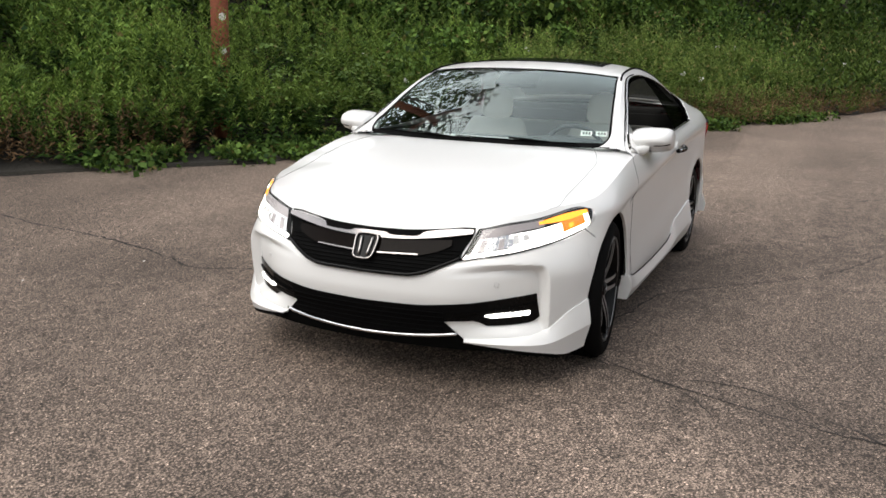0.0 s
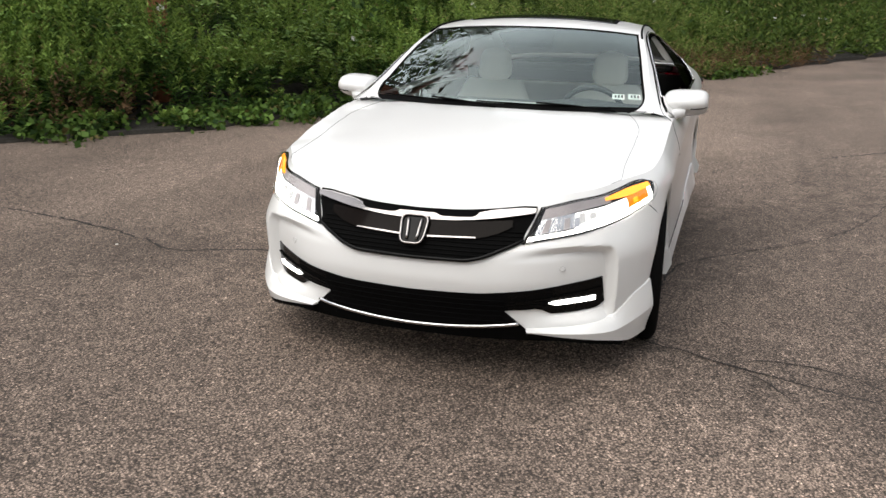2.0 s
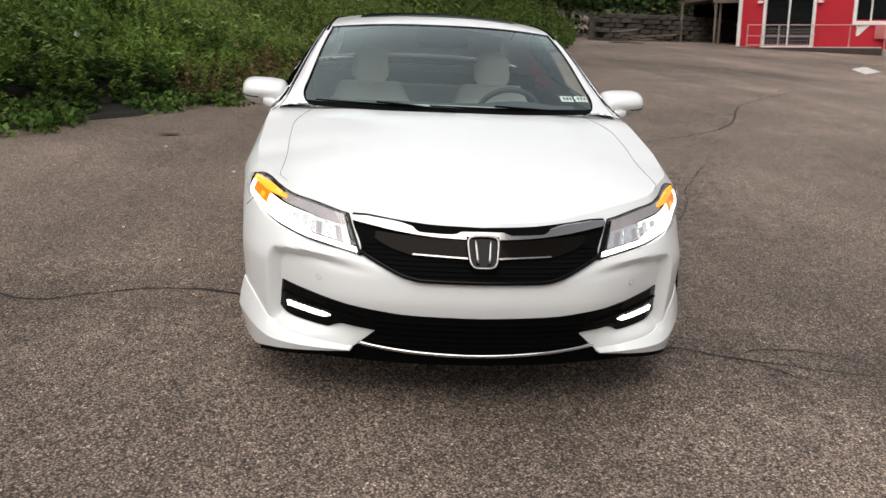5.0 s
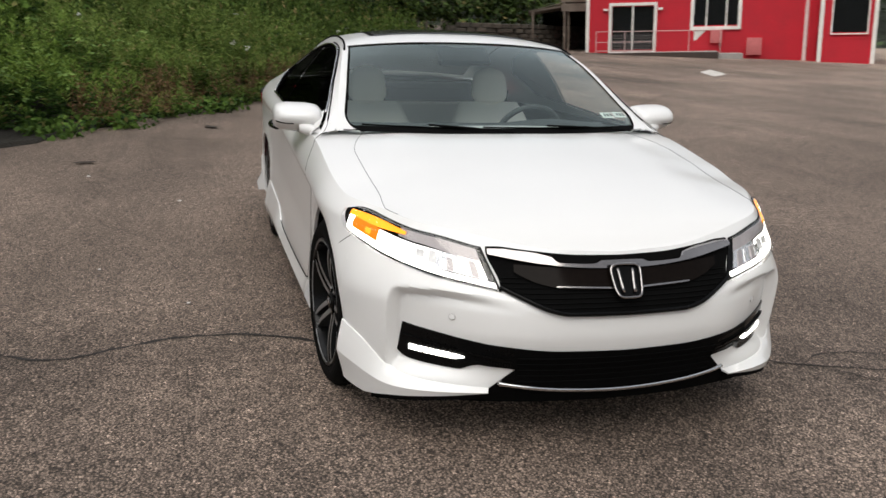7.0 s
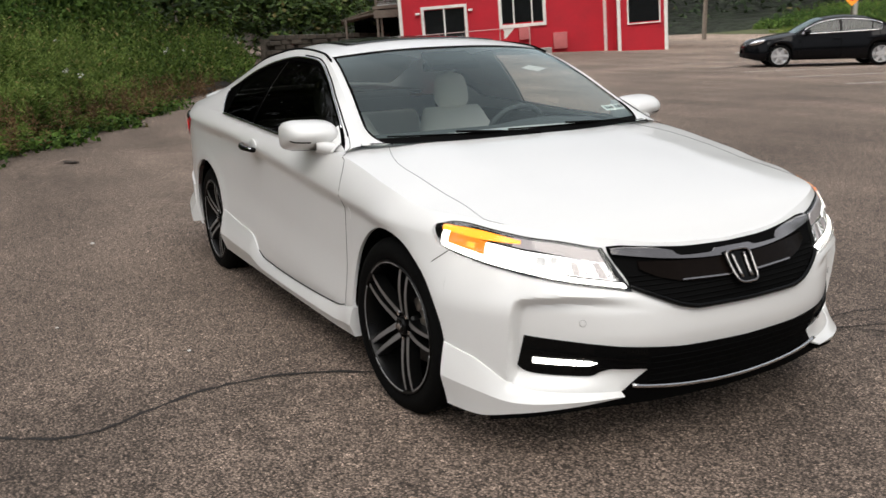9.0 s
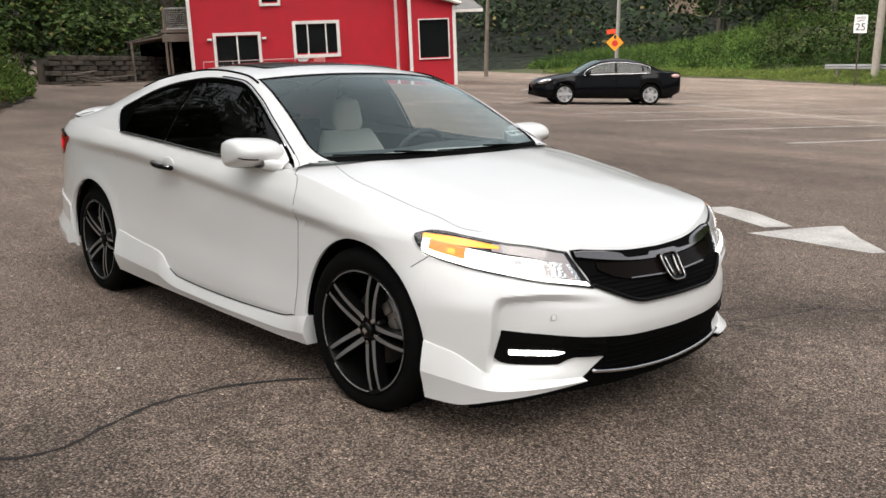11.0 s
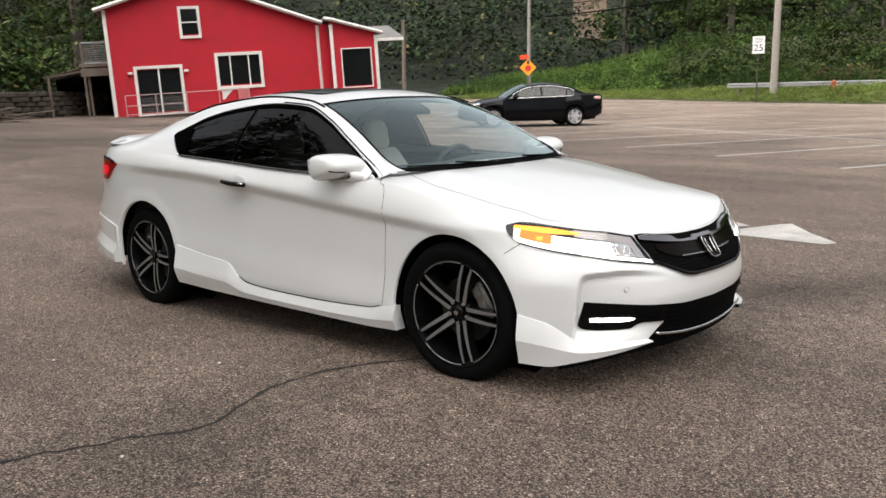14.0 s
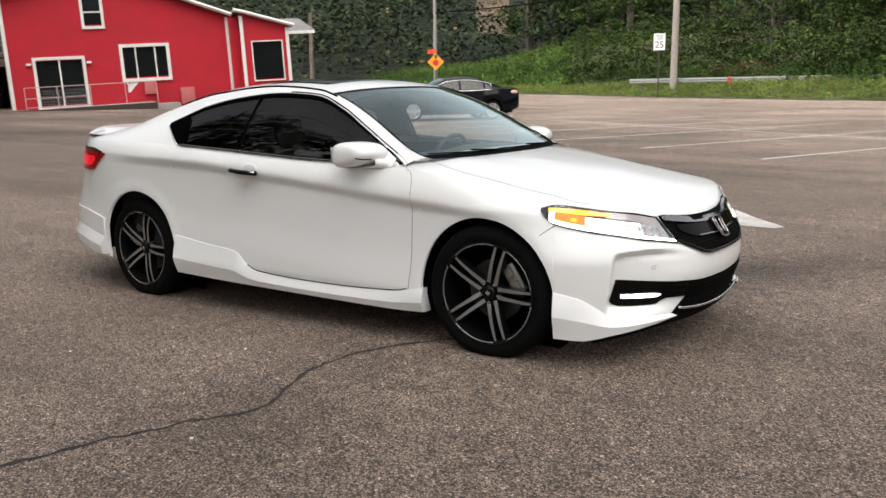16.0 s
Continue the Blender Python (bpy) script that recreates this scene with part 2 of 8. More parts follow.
BAND = glow("lamp_band_light", (1.0, 0.98, 0.94), 1.3)
AMBER = glow("amber_lamp", (1.0, 0.30, 0.015), 1.05, (0.9, 0.35, 0.03))
AMBER_DIM = glow("amber_reflector", (1.0, 0.20, 0.008), 0.50, (0.75, 0.20, 0.01))
RED_LENS = glow("red_lamp_lens", (1.0, 0.0, 0.02), 0.05, (0.10, 0.002, 0.005), 0.3)
RED_GLOW = glow("red_lamp_core", (1.0, 0.005, 0.03), 0.35, (0.2, 0.004, 0.01), 0.3)
LAMP_CELL = paint("lamp_cell_chrome", (0.85, 0.85, 0.85), 0.12, 0.85, var=0.1, scale=30, fine=70, bump=0.5, dist=0.006)
LAMP_PALE = paint("pale_reflector_cell", (0.86, 0.86, 0.85), 0.4, 0.1, var=0.15, scale=40, fine=90, bump=0.6, dist=0.006)
LAMP_TRIM = paint("brushed_lamp_trim", (0.46, 0.42, 0.42), 0.35, 0.2, var=0.2, scale=9, fine=300, bump=0.1)
SILVER = paint("lamp_reflector", (0.6, 0.6, 0.62), 0.15, 1.0, var=0.2, scale=40, bump=0)

# ---- ground ----
def g(x, y):
    """Height of the ground: level, with a slight dip under the coupe, rising gently towards the building."""
    x, y = np.asarray(x, float), np.asarray(y, float)
    d = np.maximum(0, np.hypot(x, y) - 22)
    dip = -0.036 * sstep(-0.9, -2.5, x) * (1 - sstep(-3.2, -6.5, x)) * (1 - sstep(1.4, 4.0, np.abs(y)))
    rise = 0.023 * sstep(-1.1, -0.3, x) * (1 - sstep(0.3, 1.6, x)) * (1 - sstep(0.95, 1.7, np.abs(y)))
    slope = 0.0015 + 0.0115 * sstep(-10, -35, x) * (1 - sstep(30, 60, y))
    return slope * d * d / (d + 8) + dip + rise


def gz(x, y):
    return float(g(x, y))


def asphalt_material():
    m = bpy.data.materials.new("worn_asphalt")
    m.use_nodes = True
    nt = m.node_tree
    b = nt.nodes["Principled BSDF"]
    b.inputs["Specular IOR Level"].default_value = 0.35
    pos = nt.nodes.new("ShaderNodeTexCoord").outputs["Object"]

    def tex(kind, **v):
        n = node(nt, kind, **v)
        nt.links.new(pos, n.inputs["Vector"])
        return n

    def ramp(src, a, bb, lo, hi):
        r = nt.nodes.new("ShaderNodeMapRange")
        r.inputs[1].default_value, r.inputs[2].default_value, r.inputs[3].default_value, r.inputs[4].default_value = a, bb, lo, hi
        nt.links.new(src, r.inputs[0])
        return r.outputs[0]

    def mul(p, q):
        n = nt.nodes.new("ShaderNodeMath")
        n.operation = "MULTIPLY"
        nt.links.new(p, n.inputs[0])
        nt.links.new(q, n.inputs[1])
        return n.outputs[0]

    stones = tex("ShaderNodeTexVoronoi", Scale=128.0)
    chips = tex("ShaderNodeTexVoronoi", Scale=105.0)
    grit = tex("ShaderNodeTexNoise", Scale=380.0, Detail=2.0)
    mid = tex("ShaderNodeTexNoise", Scale=9.0, Detail=5.0, Roughness=0.65)
    big = tex("ShaderNodeTexNoise", Scale=0.55, Detail=5.0, Roughness=0.6)
    wide = tex("ShaderNodeTexNoise", Scale=0.12, Detail=4.0, Distortion=0.6)
    sep = nt.nodes.new("ShaderNodeSeparateColor")
    nt.links.new(stones.outputs["Color"], sep.inputs[0])
    v = mul(ramp(sep.outputs[0], 0.0, 1.0, 0.22, 1.75), ramp(grit.outputs[0], 0.25, 0.75, 0.40, 1.60))
    v = mul(v, ramp(stones.outputs["Distance"], 0.25, 0.72, 1.28, 0.30))
    sep_c = nt.nodes.new("ShaderNodeSeparateColor")
    nt.links.new(chips.outputs["Color"], sep_c.inputs[0])
    v = mul(v, ramp(sep_c.outputs[1], 0.90, 0.97, 1.0, 2.1))
    v = mul(v, ramp(mid.outputs[0], 0.25, 0.75, 0.82, 1.18))
    v = mul(v, ramp(big.outputs[0], 0.3, 0.7, 0.8, 1.2))
    v = mul(v, ramp(wide.outputs[0], 0.35, 0.65, 0.68, 1.25))
    turn = nt.nodes.new("ShaderNodeMapping")
    turn.inputs["Rotation"].default_value[2] = radians(25)
    turn.inputs["Scale"].default_value = (0.06, 0.9, 1.0)
    nt.links.new(pos, turn.inputs[0])
    track = node(nt, "ShaderNodeTexNoise", Scale=1.0, Detail=4.0, Roughness=0.6)
    nt.links.new(turn.outputs[0], track.inputs["Vector"])
    v = mul(v, ramp(track.outputs[0], 0.32, 0.68, 0.78, 1.22))
    # smoothly darker within about four metres of one spot
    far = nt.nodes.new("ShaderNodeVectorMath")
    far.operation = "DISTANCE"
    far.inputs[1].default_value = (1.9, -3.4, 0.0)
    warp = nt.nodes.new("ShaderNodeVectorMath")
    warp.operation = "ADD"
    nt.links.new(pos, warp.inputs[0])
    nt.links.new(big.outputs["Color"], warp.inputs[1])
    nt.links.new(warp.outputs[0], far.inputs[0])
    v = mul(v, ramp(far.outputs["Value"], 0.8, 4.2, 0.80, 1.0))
    # dark patches beside the cracks, paler ones, and coupe shade painted before its bumper
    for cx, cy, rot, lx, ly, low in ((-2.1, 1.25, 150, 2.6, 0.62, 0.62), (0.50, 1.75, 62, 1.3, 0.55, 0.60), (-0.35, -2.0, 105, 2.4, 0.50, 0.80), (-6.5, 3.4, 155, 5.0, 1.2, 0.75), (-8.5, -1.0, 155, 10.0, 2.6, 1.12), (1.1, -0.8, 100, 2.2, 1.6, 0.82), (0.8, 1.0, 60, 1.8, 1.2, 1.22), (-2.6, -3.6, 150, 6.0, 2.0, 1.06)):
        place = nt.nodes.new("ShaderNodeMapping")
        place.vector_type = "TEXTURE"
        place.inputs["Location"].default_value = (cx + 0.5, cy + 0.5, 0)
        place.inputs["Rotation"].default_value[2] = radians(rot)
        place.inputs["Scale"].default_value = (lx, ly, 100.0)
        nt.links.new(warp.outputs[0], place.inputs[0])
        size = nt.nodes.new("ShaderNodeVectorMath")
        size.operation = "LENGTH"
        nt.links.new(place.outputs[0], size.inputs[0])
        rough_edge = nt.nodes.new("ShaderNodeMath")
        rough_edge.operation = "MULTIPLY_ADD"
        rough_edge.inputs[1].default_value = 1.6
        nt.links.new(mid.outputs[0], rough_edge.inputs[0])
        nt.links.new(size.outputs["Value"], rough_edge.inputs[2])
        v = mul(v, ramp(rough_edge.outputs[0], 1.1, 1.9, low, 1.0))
    # paler across the parking bays, haze and grazing light painted in; pale lane beyond
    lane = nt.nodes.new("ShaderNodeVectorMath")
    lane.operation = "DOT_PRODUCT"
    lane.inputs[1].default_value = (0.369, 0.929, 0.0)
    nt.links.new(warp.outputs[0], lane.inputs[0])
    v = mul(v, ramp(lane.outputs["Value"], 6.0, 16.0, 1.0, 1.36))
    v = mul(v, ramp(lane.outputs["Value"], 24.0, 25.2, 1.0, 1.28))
    mix = nt.nodes.new("ShaderNodeMix")
    mix.data_type = "RGBA"
    mix.inputs[6].default_value, mix.inputs[7].default_value = (0.0, 0.0, 0.0, 1), (0.450, 0.343, 0.272, 1)
    mix.clamp_factor = False
    half = nt.nodes.new("ShaderNodeMath")
    half.operation = "MULTIPLY"
    half.inputs[1].default_value = 0.5
    nt.links.new(v, half.inputs[0])
    nt.links.new(half.outputs[0], mix.inputs[0])
    nt.links.new(mix.outputs[2], b.inputs["Base Color"])
    nt.links.new(ramp(grit.outputs[0], 0.2, 0.8, 0.7, 0.95), b.inputs["Roughness"])
    bp = node(nt, "ShaderNodeBump", Strength=0.8, Distance=0.008)
    nt.links.new(sep.outputs[0], bp.inputs["Height"])
    nt.links.new(bp.outputs[0], b.inputs["Normal"])
    return m


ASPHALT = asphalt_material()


def spread(a, fine, reach, step, grow=1.22):
    """Grid lines: fine near the cars, wider and wider out to the horizon."""
    right = list(np.arange(0, fine + 1e-6, step))
    s = step
    while right[-1] < reach:
        s *= grow
        right.append(right[-1] + s)
    r = np.array(right)
    return np.unique(np.round(np.concatenate([a - r[1:][::-1], a + r]), 4))


gx, gy = spread(-1.0, 9.0, 2500, 0.3), spread(0.0, 9.0, 2500, 0.3)
GX, GY = np.meshgrid(gx, gy, indexing="ij")
gv = np.stack([GX, GY, np.minimum(g(GX, GY), 3.0)], -1).reshape(-1, 3)
ni, nj = len(gx), len(gy)
ii, jj = np.meshgrid(np.arange(ni - 1), np.arange(nj - 1), indexing="ij")
a0 = (ii * nj + jj).ravel()
tagged(mesh_of("ground", gv, np.stack([a0, a0 + nj, a0 + nj + 1, a0 + 1], 1), ASPHALT), "worn grey-brown asphalt car park with cracks, stains and painted soft shade", "ground", kind="structure")

# ---- white coupe ----
# x forward from the front axle, y to its left, z up from the ground
CAR_M = pose(0, 0, 0, 0, -1.03, 0)
coupe = thing("car", "white two-door coupe with lit headlamps and black alloy wheels", "car", CAR_M)
WB, WHEEL_Z = -2.725, 0.332
ARCHES = ((-0.007, 0.370), (WB + 0.03, 0.378))

_half = [(0.868, 0.0), (0.857, 0.2), (0.826, 0.38), (0.768, 0.54), (0.682, 0.665), (0.568, 0.762), (0.43, 0.828), (0.27, 0.864), (0.0, 0.882), (-0.5, 0.886),
         (-1.2, 0.893), (-1.9, 0.90), (-2.5, 0.908), (-2.9, 0.90), (-3.2, 0.868), (-3.45, 0.808), (-3.65, 0.71), (-3.79, 0.55), (-3.855, 0.35), (-3.88, 0.12), (-3.882, 0.0)]
_pl = np.array([(x, -y) for x, y in _half[3:0:-1]] + _half + [(x, -y) for x, y in _half[-2:-5:-1]])
_ss = np.concatenate([[0], np.cumsum(np.hypot(*np.diff(_pl, axis=0).T))])
_ss -= _ss[3]
_px, _py = pchip(_ss, _pl[:, 0]), pchip(_ss, _pl[:, 1])
S_END = float(_ss[3 + len(_half) - 1])
_sd = np.linspace(0, S_END, 4000)
_xd, _yd = _px(_sd), _py(_sd)
_k = np.ones(41) / 41.0
_pad = 20
_xd = np.convolve(np.concatenate([_px(_sd[1:_pad + 1])[::-1], _xd, _xd[-_pad - 1:-1][::-1]]), _k, "valid")
_yd = np.convolve(np.concatenate([-_py(_sd[1:_pad + 1])[::-1], _yd, -_yd[-_pad - 1:-1][::-1]]), _k, "valid")


def s_x(x):
    """The place along the outline where the flank passes x."""
    return float(np.interp(-x, -_xd, _sd))


def s_y(y):
    """The place along the front where the outline is y off the middle."""
    k = 1300
    return float(np.interp(y, _yd[:k], _sd[:k]))


IN_FRONT = pchip([0.15, 0.22, 0.30, 0.37, 0.44, 0.50, 0.545, 0.60, 0.66, 0.70, 0.78], [0.085, 0.06, 0.035, 0.012, 0.0, 0.004, 0.022, 0.062, 0.098, 0.122, 0.19])
IN_CORNER = pchip([0.15, 0.25, 0.40, 0.52, 0.60, 0.68, 0.74, 0.80, 0.86], [0.05, 0.03, 0.008, 0.0, 0.004, 0.022, 0.05, 0.095, 0.16])
IN_REAR = pchip([0.15, 0.25, 0.40, 0.55, 0.70, 0.85, 0.95, 1.02, 1.08], [0.07, 0.02, 0.0, 0.0, 0.03, 0.06, 0.075, 0.095, 0.14])
CREASE = pchip([-3.4, -2.12, -1.5, -1.08, -0.44, 0.1, 0.4], [0.955, 0.92, 0.868, 0.833, 0.775, 0.735, 0.72])
Z_TOP = pchip([0, 0.25, 0.42, 0.62, 0.85, 1.05, 1.25, 1.5, 2.0, 2.6, 3.3, 4.0, 4.4, 4.7, 5.0, 5.3, S_END],
              [0.684, 0.694, 0.716, 0.745, 0.768, 0.783, 0.797, 0.845, 0.925, 0.945, 0.985, 1.02, 1.03, 1.03, 1.03, 1.035, 1.04])

HOLLOW_TOP = pchip([0.05, 0.30, 0.48, 0.60, 0.68, 0.78], [0.500, 0.530, 0.560, 0.569, 0.566, 0.552])


def inset(s, z):
    x = np.interp(s, _sd, _xd)
    wf, wr = 1 - sstep(0.38, 0.80, s), sstep(4.55, 5.1, s)
    wc = (1 - sstep(0.75, 1.5, s)) * (1 - wf)
    ws = 1 - wf - wr - wc
    c = CREASE(x)
    top = np.interp(s, _sd, Z_TOP(_sd))
    fade = sstep(0.35, -0.35, x) * sstep(-3.1, -2.3, x)
    up = np.clip(z - c, 0, None)
    side = 0.05 * (up / np.maximum(0.06, top - c)) ** 1.6
    down = np.clip(c - z, 0, None)
    side = side + fade * 0.026 * sstep(0.0, 0.062, down) * (1 - 0.5 * sstep(0.28, 0.5, down)) + 0.03 * sstep(0.32, 0.16, z)
    # arch flares
    for cx, ra in ARCHES:
        r = np.hypot(x - cx, z - WHEEL_Z)
        side = side - 0.006 * np.exp(-((r - ra - 0.02) / 0.045) ** 2) * sstep(0.15, 0.3, z)
    # sculpted hollow round the fog lamps
    yy = np.interp(s, _sd, _yd)
    lim = HOLLOW_TOP(yy)
    e1, e2 = lim - z, 0.835 - 0.12 * (z - 0.33) - s
    edge = -0.012 * np.log(np.exp(-np.clip(0.75 * e1, -0.3, 0.3) / 0.012) + np.exp(-np.clip(e2, -0.3, 0.3) / 0.012))
    corner = 0.045 * sstep(0.50, 0.68, z) * sstep(0.40, 0.75, s) * sstep(1.25, 0.95, s)
    hollow = 0.046 * sstep(-0.002, 0.026, edge) * (0.15 + 0.85 * sstep(0.34, 0.66, yy)) * sstep(0.15, 0.50, yy) * sstep(0.245, 0.315, z)
    return wf * IN_FRONT(z) + wc * IN_CORNER(z) + wr * IN_REAR(z) + ws * side + corner + hollow * (s < 2)


def S(s, z, out=0.0):
    """A point of the lower body: s metres along the outline from the middle of the nose (negative: the right-hand side), z up; out: proud of it."""
    s, z = np.broadcast_arrays(np.asarray(s, float), np.asarray(z, float))
    sign, a = np.where(s < 0, -1.0, 1.0), np.abs(s)
    x, y = np.interp(a, _sd, _xd), np.interp(a, _sd, _yd)
    e = 0.02
    tx = np.interp(a + e, _sd, _xd) - np.interp(np.abs(a - e), _sd, _xd)
    ty = np.interp(a + e, _sd, _yd) - np.where(a < e, -1, 1) * np.interp(np.abs(a - e), _sd, _yd)
    ln = np.hypot(tx, ty) + 1e-9
    nx, ny = ty / ln, -tx / ln
    d = out - inset(a, z)
    return np.stack([x + nx * d, sign * np.maximum(0, y + ny * d), z], -1)


def z_bottom(s):
    a = np.abs(s)
    x = np.interp(a, _sd, _xd)
    z = np.interp(a, [0, 0.35, 0.6, 1.0, 1.2, 1.6, 3.8, 4.1, 4.4, S_END], [0.225, 0.225, 0.20, 0.19, 0.19, 0.20, 0.21, 0.25, 0.24, 0.24])
    for cx, ra in ARCHES:
        d = np.abs(x - cx)
        inside = (d < ra) & (a > 0.8) & (a < 5.0)
        z = np.where(inside, np.maximum(z, WHEEL_Z + np.sqrt(np.maximum(0, ra ** 2 - d ** 2))), z)
    return z


def body_samples():
    a = list(np.linspace(0, S_END, 330)) + list(np.linspace(0.45, 1.0, 90))
    for cx, ra in ARCHES:
        for t in np.linspace(0, math.pi, 41):
            a.append(s_x(cx + ra * 0.9999 * math.cos(t)))
        a += [s_x(cx + ra * 1.0015), s_x(cx - ra * 1.0015)]
    a = np.unique(np.round(a, 5))
    return np.concatenate([-a[:0:-1], a])


def make_body():
    ss = body_samples()
    zb, zt = z_bottom(ss), Z_TOP(np.abs(ss))
    v = np.linspace(0, 1, 72)
    P = [S(ss, zb + (zt - zb) * t) for t in v]
    lip = P[0].copy()
    lip[:, 1] -= np.sign(lip[:, 1]) * np.minimum(0.012, np.abs(lip[:, 1]))
    lip[:, 0] *= 0.996
    bm = bmesh.new()
    sheet(bm, [lip] + P)
    part("body", bm, WHITE, coupe, "glossy white painted body panels")


make_body()

HOOD_C = pchip([0.75, 0.69, 0.6, 0.3, 0.0, -0.3, -0.56], [0.684, 0.730, 0.775, 0.852, 0.905, 0.945, 0.965])
DECK_C = pchip([-3.05, -3.3, -3.6, -3.85], [1.10, 1.085, 1.075, 1.055])


def top_edge(s):
    return S(s, Z_TOP(np.abs(s)))


def lid(name, s0, s1, crown, label):
    ss = np.linspace(s0, s1, 110)
    T = top_edge(ss)
    q = np.linspace(-1, 1, 49)
    rows = []
    for x, y, z in T:
        yy = y * q
        base = 1 - np.abs(q) ** 2.3
        zz = z + (float(crown(x)) - z) * base
        if name == "hood":
            zz = zz + 0.005 * sstep(0.62, 0.3, x) * np.exp(-((np.abs(yy) - 0.47) / 0.10) ** 2) * sstep(0.0, 0.3, y)
        rows.append(np.stack([np.full_like(yy, x), yy, zz], 1))
    bm = bmesh.new()
    sheet(bm, rows)
    return part(name, bm, WHITE, coupe, label)


S_COWL = s_x(-0.56)
lid("hood", 0.004, S_COWL, HOOD_C, "smooth white bonnet with two soft ridges")
lid("boot_lid", s_x(-3.0), S_END - 0.004, DECK_C, "white boot lid")

# greenhouse
RAIL_Y = pchip([-0.50, -0.9, -1.3, -1.7, -2.2, -2.6, -3.0, -3.3], [0.745, 0.662, 0.595, 0.577, 0.583, 0.612, 0.66, 0.70])
RAIL_Z = pchip([-0.50, -0.7, -0.9, -1.1, -1.3, -1.7, -2.2, -2.6, -3.0, -3.3], [0.95, 1.065, 1.175, 1.262, 1.318, 1.345, 1.31, 1.225, 1.115, 1.055])
ROOF_Z = pchip([-0.50, -0.8, -1.1, -1.25, -1.4, -1.75, -2.2, -2.5, -2.9, -3.2, -3.3], [0.945, 1.125, 1.285, 1.345, 1.375, 1.395, 1.375, 1.325, 1.205, 1.105, 1.075])
DLO_T = pchip([-0.50, -0.60, -0.69, -0.85, -1.05, -1.29, -1.6, -1.90, -2.18, -2.36, -2.47], [0.932, 0.984, 1.030, 1.115, 1.215, 1.292, 1.310, 1.290, 1.243, 1.178, 1.135])
FWD = pchip([-0.5, -1.2, -1.6, -2.5, -2.9, -3.3], [0.15, 0.10, 0.0, 0.0, -0.07, -0.10])
WS_TOP, BL_TOP, BL_END = -1.20, -2.52, -3.18
_T = top_edge(_sd)
_ok = (_sd > 1.2) & (_sd < 5.0)
BELT_Y, BELT_Z = (lambda x: np.interp(-x, -_T[_ok, 0], _T[_ok, 1])), (lambda x: np.interp(-x, -_T[_ok, 0], _T[_ok, 2]))


def cabin_side(X, w, out=0.0):
    """The cabin's side from the belt line (w 0) to the roof rail (w 1)."""
    yb, zb, yr, zr = BELT_Y(X), BELT_Z(X), RAIL_Y(X), RAIL_Z(X)
    y = yb + (yr - yb) * w + 0.022 * math.sin(math.pi * w) + out
    return (X, y, zb + (zr - zb) * w)


def cabin_top(X, q, out=0.0):
    """The cabin's top across (q from -1 to 1), from rail to rail."""
    yr, zr, zc = float(RAIL_Y(X)), float(RAIL_Z(X)), float(ROOF_Z(X))
    a = abs(q)
    return (X + float(FWD(X)) * (1 - a * a), q * yr, zr + (zc - zr) * (1 - a ** 2.4) + out)


def w_of(X, z):
    zb, zr = float(BELT_Z(X)), float(RAIL_Z(X))
    return min(1.0, max(0.0, (z - zb) / max(1e-4, zr - zb)))


QB = 0.95


def side_strip(x0, x1, f0, f1, n=50, k=8, sign=1, out=0.0):
    rows = []
    for X in np.linspace(x0, x1, n):
        a, b = f0(X), f1(X)
        rows.append([(p[0], p[1] * sign, p[2]) for p in (cabin_side(X, a + (b - a) * t / k, out) for t in range(k + 1))])
    return rows


def top_patch(x0, x1, q0, q1, n=40, k=24, out=0.0):
    return [[cabin_top(X, q0 + (q1 - q0) * t / k, out) for t in range(k + 1)] for X in np.linspace(x0, x1, n)]


